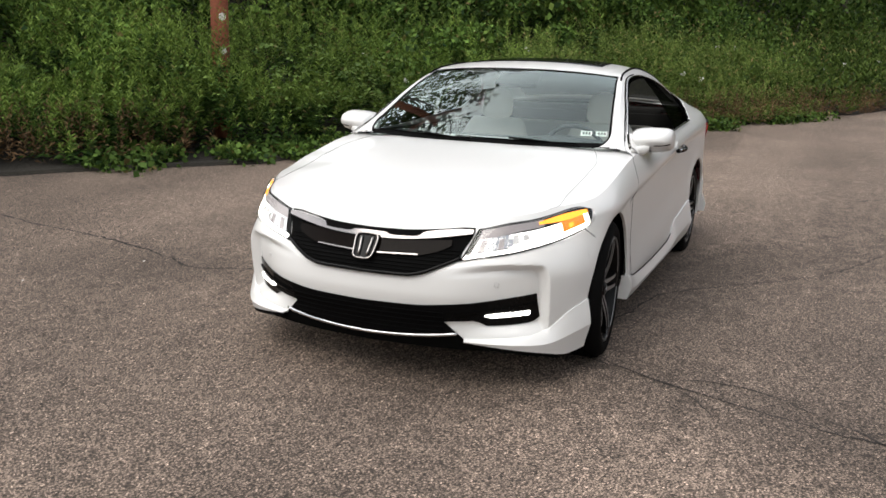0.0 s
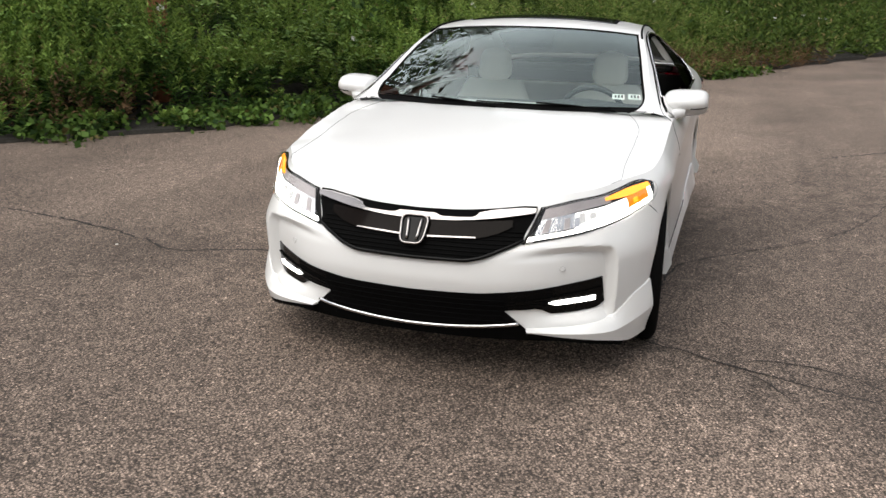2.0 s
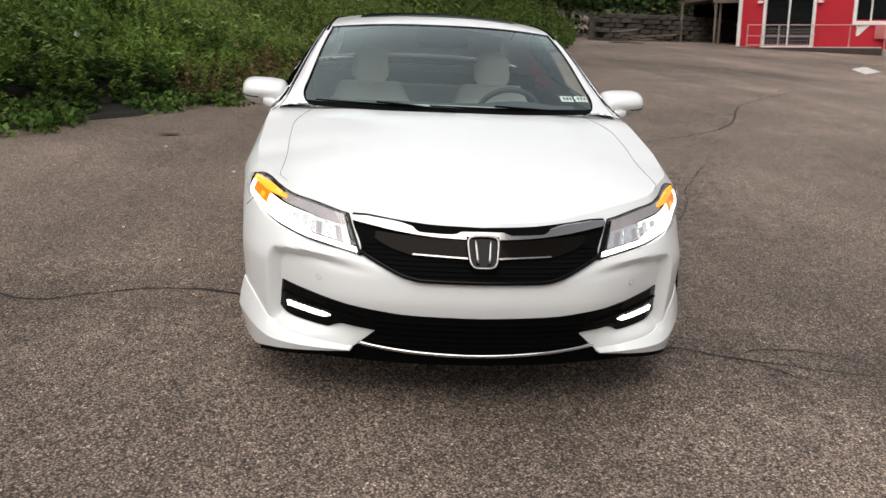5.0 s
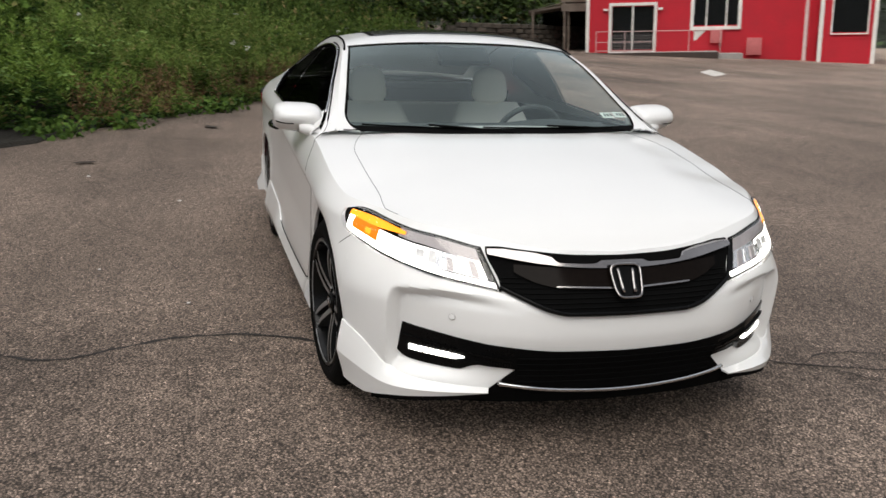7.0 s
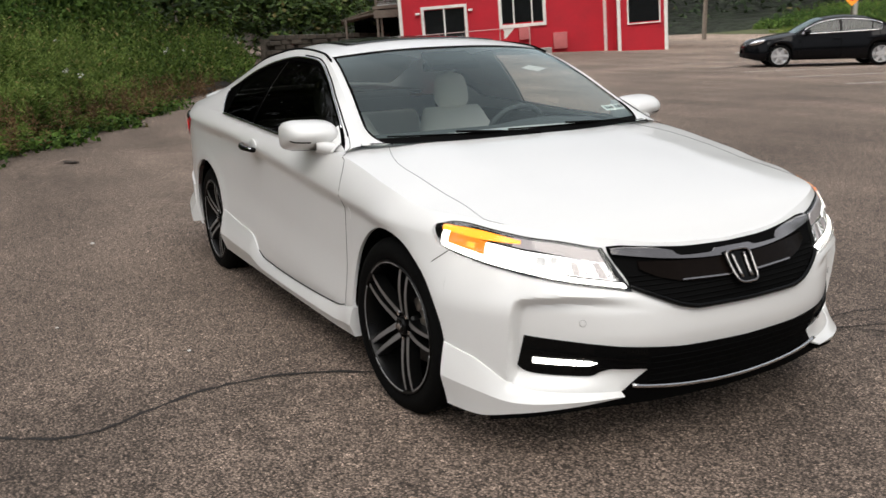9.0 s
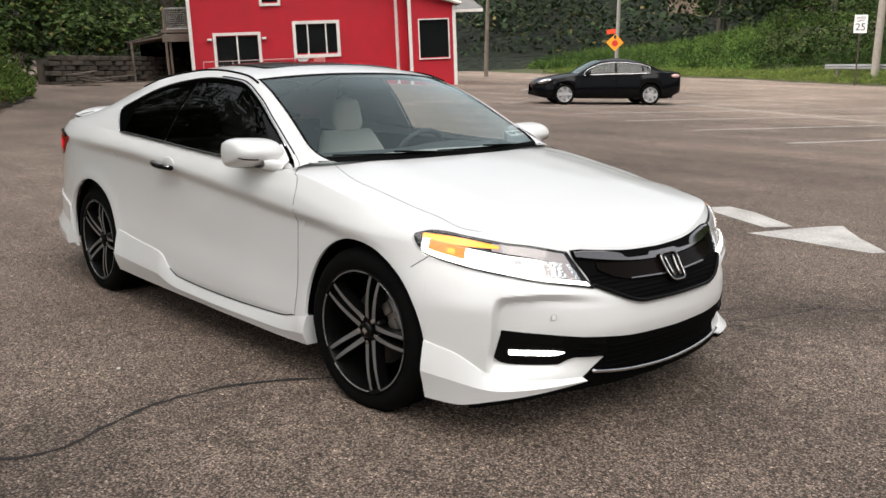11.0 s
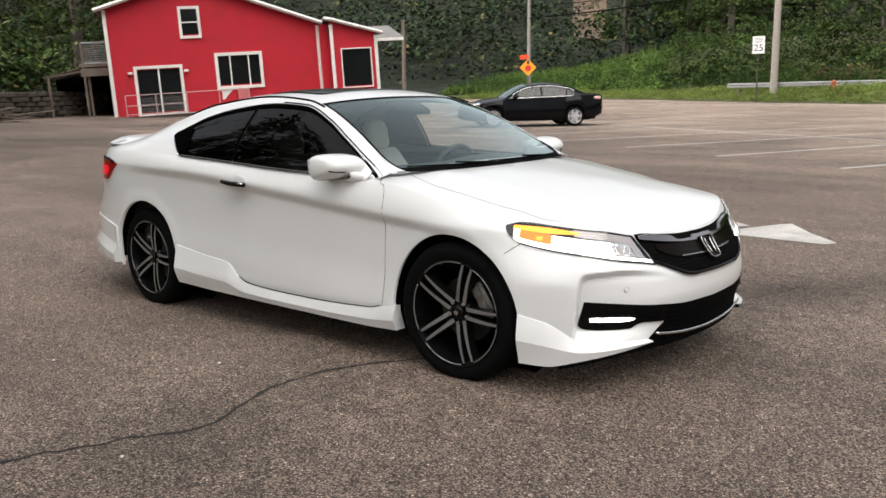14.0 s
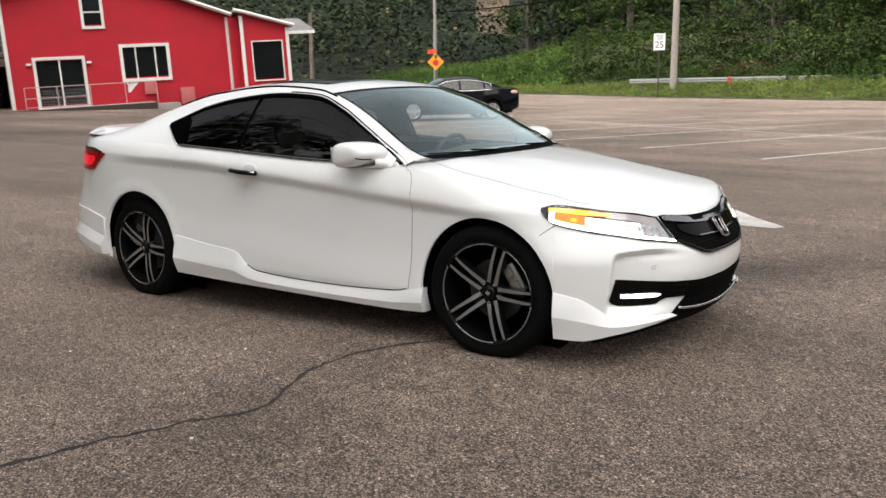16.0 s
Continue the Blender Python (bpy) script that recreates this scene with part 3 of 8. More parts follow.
def make_cabin():
    top_w = lambda X: w_of(X, float(DLO_T(X))) if X > -2.47 else 0.45 * sstep(-2.9, -2.47, X)
    low_w = lambda X: 0.0 if X > -2.27 else min(top_w(X), w_of(X, 1.012 + 0.125 * (-2.27 - X) / 0.20))
    bm = bmesh.new()
    for sg in (1, -1):
        sheet(bm, side_strip(-0.50, -3.3, top_w, lambda X: 1.0, 110, 6, sg))
        sheet(bm, side_strip(-2.265, -2.475, lambda X: 0.0, low_w, 14, 3, sg))
        sheet(bm, side_strip(-2.47, -3.3, lambda X: 0.0, top_w, 40, 4, sg))
        sheet(bm, top_patch(-0.50, WS_TOP, sg * QB, sg, 30, 3))
        sheet(bm, top_patch(BL_TOP, BL_END, sg * 0.90, sg, 24, 3))
    sheet(bm, top_patch(WS_TOP, BL_TOP, -1, 1, 50, 40))
    sheet(bm, top_patch(BL_END, -3.3, -1, 1, 6, 30))
    part("roof", bm, WHITE, coupe, "white roof and pillars")
    ws = part("windscreen", sheet(bmesh.new(), top_patch(-0.50, WS_TOP, -QB, QB, 40, 40)), GLASS, coupe, "clear windscreen reflecting sky and trees")
    ws.visible_shadow = False
    bm = bmesh.new()
    sheet(bm, top_patch(-0.495, -0.535, -QB, QB, 3, 40, 0.003))
    sheet(bm, top_patch(WS_TOP + 0.012, WS_TOP - 0.003, -QB - 0.01, QB + 0.01, 3, 40, 0.003))
    for sg in (1, -1):
        sheet(bm, top_patch(-0.49, WS_TOP, sg * (QB - 0.010), sg * (QB + 0.006), 40, 3, 0.003))
    part("windscreen_seal", bm, BLACK_MATT, ws, "black border of the windscreen")
    for sg in (1, -1):
        inner = lambda X: QB - 0.11 * (1 - math.sqrt(max(0.0, 1 - (min(0.0, -0.63 - X) / 0.13) ** 2)) if X > -0.63 else 0.0)
        xs = np.linspace(-0.492, -0.64, 16)
        fill = [[cabin_top(X, sg * (inner(X) + (QB + 0.012 - inner(X)) * t / 5), 0.0042) for t in range(6)] for X in xs]
        part("pillar_foot", sheet(bmesh.new(), fill), WHITE, coupe)
        part("corner_seal", tube(bmesh.new(), [cabin_top(X, sg * inner(X), 0.004) for X in xs], 0.0045, 6), BLACK_MATT, ws)
    bl = part("rear_window", sheet(bmesh.new(), top_patch(BL_TOP, BL_END, -0.9, 0.9, 24, 30)), TINT, coupe, "tinted rear window")
    bl.visible_shadow = False
    for sg in (1, -1):
        b0 = lambda X: 0.0
        if sg < 0:
            part("door_window", sheet(bmesh.new(), side_strip(-0.60, -1.718, b0, top_w, 44, 8, sg, -0.004)), TINT, coupe, "dark tinted door window")
        part("quarter_window", sheet(bmesh.new(), side_strip(-1.742, -2.47, low_w, top_w, 34, 8, sg, -0.004)), TINT, coupe, "dark tinted rear side window")
        part("door_pillar", sheet(bmesh.new(), side_strip(-1.718, -1.742, b0, top_w, 4, 8, sg, 0.0)), PILLAR_BLACK, coupe, "satin black pillar")
        bm = bmesh.new()
        sheet(bm, side_strip(-0.58, -2.465, lambda X: max(low_w(X), top_w(X) - 0.055), top_w, 90, 2, sg, 0.004))
        sheet(bm, side_strip(-2.22, -2.465, low_w, lambda X: min(top_w(X), low_w(X) + 0.22 + 0.3 * sstep(-2.22, -2.27, X)), 12, 4, sg, 0.004))
        part("window_frame", bm, PILLAR_BLACK, coupe, "black window surround")
        pts = [(p[0], sg * p[1], p[2] + 0.006) for p in (cabin_side(X, 0.0, 0.007) for X in np.linspace(-0.62, -2.25, 50))]
        part("belt_moulding", tube(bmesh.new(), pts, 0.007, 6), DARK_CHROME, coupe, "dark chrome strip along the window sill")
        pts = [(p[0], sg * p[1], p[2]) for p in (cabin_side(X, top_w(X), 0.006) for X in np.linspace(-0.66, -2.46, 60))]
        pts += [(p[0], sg * p[1], p[2]) for p in (cabin_side(X, low_w(X), 0.006) for X in np.linspace(-2.45, -2.27, 10))]
        part("window_moulding", tube(bmesh.new(), pts, 0.004, 5), CHROME, coupe, "thin bright strip over the side windows")
        pts = [(p[0], p[1], p[2] + 0.004) for p in (cabin_top(X, sg * 0.985) for X in np.linspace(-1.15, -2.5, 50))]
        part("roof_seam", tube(bmesh.new(), pts, 0.006, 5), BLACK_MATT, coupe, "black roof seam")
    # sunroof glass tilted open at its rear edge, over a black well
    part("sunroof_well", sheet(bmesh.new(), top_patch(-1.395, -1.88, -0.74, 0.74, 16, 24, 0.002)), BLACK_MATT, coupe, "black sunroof opening")
    pane = [[(x, y, z + 0.0035) for x, y, z in row] for i, row in enumerate(top_patch(-1.42, -1.86, -0.70, 0.70, 16, 24))]
    edge = [[(x, y, z - 0.006) for x, y, z in row] for row in pane]
    bm = sheet(bmesh.new(), pane)
    sheet(bm, [pane[-1], edge[-1]])
    sheet(bm, [pane[0], edge[0]])
    for j in (0, -1):
        sheet(bm, [[row[j] for row in pane], [row[j] for row in edge]])
    part("sunroof", bm, BLACK_GLOSS, coupe, "black glass sunroof tilted open")
    bm = bmesh.new()
    sheet(bm, [[(x, y, z + dz) for x, y, z in row] for dz, row in zip((0.002, 0.006, 0.006, 0.002), top_patch(-1.385, -1.42, -0.70, 0.70, 4, 24))])
    part("wind_deflector", bm, BLACK_GLOSS, coupe, "raised front edge of the sunroof")


make_cabin()


def strip_patch(s0, s1, zt, zb, n=40, k=8, out=0.006, depth=0.02, flare=None, slant=None):
    """A panel on the body between two lines, proud by out, with edges that run back into it."""
    rows = []
    lean = slant or (lambda s, z: s)
    for s in np.linspace(s0, s1, n):
        a, b = float(zb(abs(s))), float(zt(abs(s)))
        b = float(zt(abs(lean(s, b))))
        col = []
        for t in np.linspace(0, 1, k + 1):
            o = out + (flare(t) if flare else 0)
            z = a + (b - a) * t
            col.append(S(lean(s, z), z, o))
        rows.append([S(lean(s, a), a, -depth)] + col + [S(lean(s, b), b, -depth)])
    rows = [[S(lean(s0, z), z, -depth) for z in np.linspace(float(zb(abs(s0))), float(zt(abs(s0))), k + 3)]] + rows
    rows += [[S(lean(s1, z), z, -depth) for z in np.linspace(float(zb(abs(s1))), float(zt(abs(s1))), k + 3)]]
    bm = bmesh.new()
    return sheet(bm, rows)


def curve(*pts):
    return pchip([p[0] for p in pts], [p[1] for p in pts])


BAR_BLACK = paint("smoked_gloss_bar", (0.007, 0.005, 0.004), 0.10, var=0.2, bump=0, spec=0.05)


def make_front():
    gr = thing("grille", "", "")
    gr.parent = coupe
    g_top = curve((0, 0.674), (0.15, 0.677), (0.30, 0.688), (0.43, 0.701))
    g_bot = curve((0, 0.504), (0.20, 0.506), (0.26, 0.517), (0.34, 0.548), (0.43, 0.584))
    w = 0.425
    wide = lambda s, z: s * (1 + 0.14 * float(sstep(0.585, 0.70, z)) * float(sstep(0.25, 0.42, abs(s))))
    part("grille_surround", strip_patch(-w, w, g_top, g_bot, 60, 10, 0.006, slant=wide), BLACK_MATT, gr, "gloss black grille panel")
    # mesh of the lower grille
    for j in range(7):
        z = 0.528 + j * 0.014
        wj = min(w, 0.24 + (z - 0.515) * 2.3)
        part("grille_slat", tube(bmesh.new(), [S(s, z, 0.008) for s in np.linspace(-wj, wj, 40)], 0.0024, 5), BLACK_MATT, gr)
    rim_pts = [S(s, float(g_bot(abs(s))) + 0.006, 0.012) for s in np.linspace(-w, w, 70)]
    part("grille_rim", tube(bmesh.new(), rim_pts, 0.008, 6), BLACK_GLOSS, gr, "gloss black lower rim")
    wing_t = curve((0, 0.665), (0.075, 0.664), (0.10, 0.655), (0.225, 0.659), (0.25, 0.676), (0.42, 0.698))
    wing_b = curve((0, 0.640), (0.12, 0.643), (0.28, 0.656), (0.42, 0.683))
    bar_t = curve((0, 0.636), (0.12, 0.638), (0.30, 0.648), (0.40, 0.655))
    bar_b = curve((0, 0.578), (0.2, 0.583), (0.30, 0.60), (0.38, 0.632), (0.40, 0.645))
    part("grille_wing", strip_patch(-0.418, 0.418, wing_t, wing_b, 60, 4, 0.022, 0.0, slant=wide), SATIN, gr, "broad satin chrome wing bar")
    part("grille_bar", strip_patch(-0.38, 0.38, bar_t, bar_b, 60, 4, 0.016, 0.0), BAR_BLACK, gr, "smoked chrome bar")
    part("grille_accent", strip_patch(-0.24, 0.24, curve((0, 0.586), (0.24, 0.594)), curve((0, 0.581), (0.24, 0.590)), 30, 2, 0.022, 0.0), SATIN, gr, "thin chrome accent")
    # plain badge: a rounded frame round a plain shield
    em = thing("emblem", "plain chrome badge", "")
    em.parent = gr
    fx = lambda z: float(S(0.0, z, 0.034)[0])
    bm = bmesh.new()
    ring = []
    for k in range(40):
        a = k * math.tau / 40
        c, s_ = math.cos(a), math.sin(a)
        yy = 0.049 * math.copysign(abs(c) ** 0.45, c)
        zz = 0.607 + 0.047 * math.copysign(abs(s_) ** 0.45, s_)
        yy *= 1 + 0.12 * (zz - 0.607) / 0.047
        ring.append((fx(zz), yy, zz))
    tube(bm, ring, 0.0046, 8, True)
    part("badge_frame", bm, SATIN, em)
    bm = bmesh.new()
    sheet(bm, [[(fx(z) - 0.008, y * (1 + 0.12 * (z - 0.607) / 0.047), z) for y in np.linspace(-0.05, 0.05, 6)] for z in np.linspace(0.563, 0.651, 6)])
    part("badge_plate", bm, BLACK_GLOSS, em)
    for sg in (1, -1):
        part("badge_mark", tube(bmesh.new(), [(fx(z) - 0.002, sg * (0.019 + 0.10 * (z - 0.573)), z) for z in np.linspace(0.573, 0.641, 6)], 0.0058, 8), SATIN, em)

    # lower intake
    lo_t = curve((0, 0.380), (0.25, 0.385), (0.40, 0.398), (0.55, 0.408))
    lo_b = curve((0, 0.205), (0.3, 0.208), (0.36, 0.212), (0.365, 0.316), (0.47, 0.322), (0.55, 0.33))
    intake = part("lower_intake", strip_patch(-0.55, 0.55, lo_t, lo_b, 120, 8, 0.005), BLACK_MATT, coupe, "matt black lower intake")
    for j in range(5):
        z = 0.27 + j * 0.022
        part("intake_slat", tube(bmesh.new(), [S(s, z, 0.0065) for s in np.linspace(-0.36, 0.36, 40)], 0.0024, 5), BLACK_MATT, intake)
    part("valance", strip_patch(-0.66, 0.66, lambda s: np.interp(s, [0.36, 0.47, 0.66], [0.316, 0.225, 0.21]), lambda s: 0.19, 90, 3, 0.004, 0.02), BLACK_MATT, coupe, "black lower valance")
    part("lip_moulding", tube(bmesh.new(), [S(s, 0.237 + 0.18 * s * s, 0.020) for s in np.linspace(-0.42, 0.42, 60)], 0.007, 6), CHROME, coupe, "chrome strip along the front lip")

    for sg in (1, -1):
        # fog lamp pocket
        s_in, s_out = s_y(0.37), s_y(0.738)
        lean_ = lambda s, z: math.copysign(abs(s) - 0.03 * float(sstep(s_y(0.66), s_out, abs(s))) * float(np.clip((z - 0.33) / 0.10, 0, 1)), s)
        ft = curve((s_in, 0.393), (s_y(0.56), 0.414), (s_out, 0.436))
        fb = curve((s_in, 0.318), (s_y(0.47), 0.324), (s_y(0.50), 0.318), (s_y(0.545), 0.300), (s_y(0.70), 0.306), (s_out - 0.015, 0.316), (s_out, 0.330))
        bez = part("fog_lamp", strip_patch(sg * s_in, sg * s_out, ft, fb, 50, 6, 0.005, slant=lean_), BLACK_GLOSS, coupe, "black fog lamp surround")
        a, b = s_y(0.525), s_y(0.70)
        part("fog_light", strip_patch(sg * a, sg * b, curve((a, 0.348), (a + 0.03, 0.353), (b, 0.361)), curve((a, 0.346), (a + 0.035, 0.337), (b, 0.343)), 20, 4, 0.012), DRL, bez, "lit white LED strip")
        for j in range(7):
            u = a + 0.045 + j * 0.022
            part("led_rib", strip_patch(sg * u, sg * (u + 0.003), lambda s: 0.366, lambda s: 0.336, 3, 2, 0.0135, 0.0), SILVER, bez)
        part("fog_blade", strip_patch(sg * s_y(0.40), sg * s_y(0.72), lambda s: ft(s) - 0.040, lambda s: ft(s) - 0.046, 30, 2, 0.012, 0.0), BLACK_GLOSS, bez)
        # white splitter with a crisp ledge, and its black under-edge
        s0, s1 = s_y(0.445), s_x(0.362)
        tt = curve((s0, 0.243), (0.60, 0.250), (0.73, 0.255), (0.80, 0.264), (0.84, 0.280), (0.90, 0.318), (0.955, 0.348), (1.02, 0.364), (s1, 0.378))
        tb = curve((s0, 0.236), (0.56, 0.222), (0.66, 0.207), (0.80, 0.182), (0.90, 0.160), (0.94, 0.154), (s1, 0.160))
        part("splitter", strip_patch(sg * s0, sg * s1, tt, tb, 70, 16, 0.005, 0.03, lambda t: 0.034 * min(1.0, (1 - t) / 0.5) - 0.006 * max(0.0, 0.5 - t)), WHITE, coupe, "white painted front splitter", sharp=0.16)
        part("splitter_edge", strip_patch(sg * s_y(0.45), sg * 0.90, lambda s: tb(s) + 0.004, lambda s: tb(s) - 0.018, 30, 2, 0.032, 0.04), BLACK_MATT, coupe, "black lower edge of the splitter")
        # parking sensor
        p = S(sg * s_y(0.567), 0.480, 0.002)
        q = S(sg * s_y(0.567), 0.480, 0.004)
        part("parking_sensor", rod(bmesh.new(), p, q, 0.0098, 0.009, 16), WHITE, coupe)
        ring = Vector(q - p).to_track_quat("Z", "Y").to_matrix()
        part("sensor_ring", tube(bmesh.new(), [Vector(p) + ring @ Vector((0.0108 * math.cos(k * math.tau / 18), 0.0108 * math.sin(k * math.tau / 18), 0.002)) for k in range(18)], 0.0005, 4, True), STEEL, coupe)

        # headlamp
        h0, h1 = s_y(0.415), s_x(0.292)
        ht = curve((h0, 0.690), (s_y(0.5), 0.701), (s_y(0.56), 0.712), (s_y(0.64), 0.728), (s_y(0.70), 0.737), (s_y(0.75), 0.746), (0.95, 0.759), (h1 - 0.06, 0.772), (h1, 0.761))
        hb = curve((h0, 0.572), (s_y(0.5), 0.588), (s_y(0.62), 0.608), (s_y(0.73), 0.634), (0.95, 0.656), (h1 - 0.06, 0.690), (h1 - 0.02, 0.722), (h1, 0.750))
        L = h1 - h0
        sl = lambda s, z: math.copysign(abs(s) + 0.085 * max(0.0, 1 - (abs(s) - h0) / 0.30) * float(np.clip((z - 0.575) / 0.13, 0, 1)), s)
        zz = lambda f: (lambda s: hb(s) + (ht(s) - hb(s)) * f)
        lamp = part("headlamp", strip_patch(sg * h0, sg * h1, ht, hb, 60, 8, 0.005, slant=sl), BLACK_GLOSS, coupe, "lit headlamp with black bezel")
        part("lamp_reflector", strip_patch(sg * (h0 + 0.03), sg * (h0 + 0.25), zz(0.64), zz(0.23), 24, 6, 0.008, 0.0, slant=sl), LAMP_CELL, lamp, "silver lamp chamber")
        for j in range(4):
            a = h0 + 0.055 + j * 0.048
            part("projector", strip_patch(sg * a, sg * (a + 0.026), zz(0.60 - 0.03 * j), zz(0.26), 6, 5, 0.012, 0.004, slant=sl), LAMP_CELL if j % 2 else LAMP_TRIM, lamp, "square LED lens")
        part("lamp_band", strip_patch(sg * (h0 + 0.205), sg * 0.95, zz(0.63), zz(0.21), 26, 5, 0.009, 0.0, slant=sl), BAND, lamp, "bright white light band")
        for j in range(2):
            a = h0 + 0.225 + j * 0.058
            part("lamp_cell", strip_patch(sg * a, sg * (a + 0.036), zz(0.60 - 0.05 * (j % 2)), zz(0.30 + 0.05 * (j % 3)), 6, 5, 0.010, 0.003, slant=sl), LAMP_PALE, lamp, "pale silver reflector cell")
            part("lamp_rib", strip_patch(sg * (a + 0.040), sg * (a + 0.0415), zz(0.54), zz(0.30), 3, 4, 0.0115, 0.0, slant=sl), DARK_CHROME, lamp)
        part("drl_strip", strip_patch(sg * (h0 + 0.012), sg * (h1 - 0.050), lambda s: hb(s) + (ht(s) - hb(s)) * (0.17 + 0.08 * float(sstep(0.90, 0.97, s))), zz(0.080), 50, 2, 0.012, 0.0, slant=sl), DRL, lamp, "white running light strip")
        part("drl_hook", strip_patch(sg * (h1 - 0.066), sg * (h1 - 0.044), zz(0.66), zz(0.12), 6, 6, 0.0115, 0.0), DRL, lamp, "upturned white end of the running light")
        part("upper_trim", strip_patch(sg * (h0 + 0.03), sg * (h0 + 0.56 * L), zz(0.93), zz(0.69), 30, 3, 0.008, 0.0, slant=sl), LAMP_TRIM, lamp, "brushed silver trim")
        part("turn_signal", strip_patch(sg * (h0 + 0.52 * L), sg * (h1 - 0.036), curve((h0 + 0.52 * L, float(zz(0.88)(h0 + 0.52 * L))), (0.95, float(zz(0.90)(0.95))), (h1 - 0.036, float(zz(0.88)(h1 - 0.036)))), curve((h0 + 0.52 * L, float(zz(0.80)(h0 + 0.52 * L))), (0.95, float(zz(0.68)(0.95))), (h1 - 0.036, float(zz(0.66)(h1 - 0.036)))), 24, 3, 0.011, 0.0), AMBER, lamp, "lit amber turn signal")
        part("amber_reflector", strip_patch(sg * 0.935, sg * (h1 - 0.068), zz(0.645), zz(0.27), 16, 5, 0.010, 0.0, slant=lambda s, z: s - math.copysign(0.25 * (z - 0.70), s) * float(sstep(1.03, 0.94, abs(s)))), AMBER_DIM, lamp, "amber side reflector")
        part("amber_bulb", strip_patch(sg * 0.975, sg * 1.005, zz(0.52), zz(0.36), 8, 4, 0.013, 0.0), AMBER, lamp, "bright amber bulb")
        lens = part("lamp_lens", strip_patch(sg * (h0 + 0.006), sg * (h1 - 0.006), zz(0.985), zz(0.015), 44, 8, 0.020, 0.0, slant=sl), LAMP_GLASS, lamp, "clear lens")
        lens.visible_shadow = False


make_front()


def line_on_body(pts, r=0.003, out=0.0005, sg=1):
    """A dark gap along points (x or s, z) of the body."""
    return tube(bmesh.new(), [S(sg * s, z, out) for s, z in pts], r, 5)


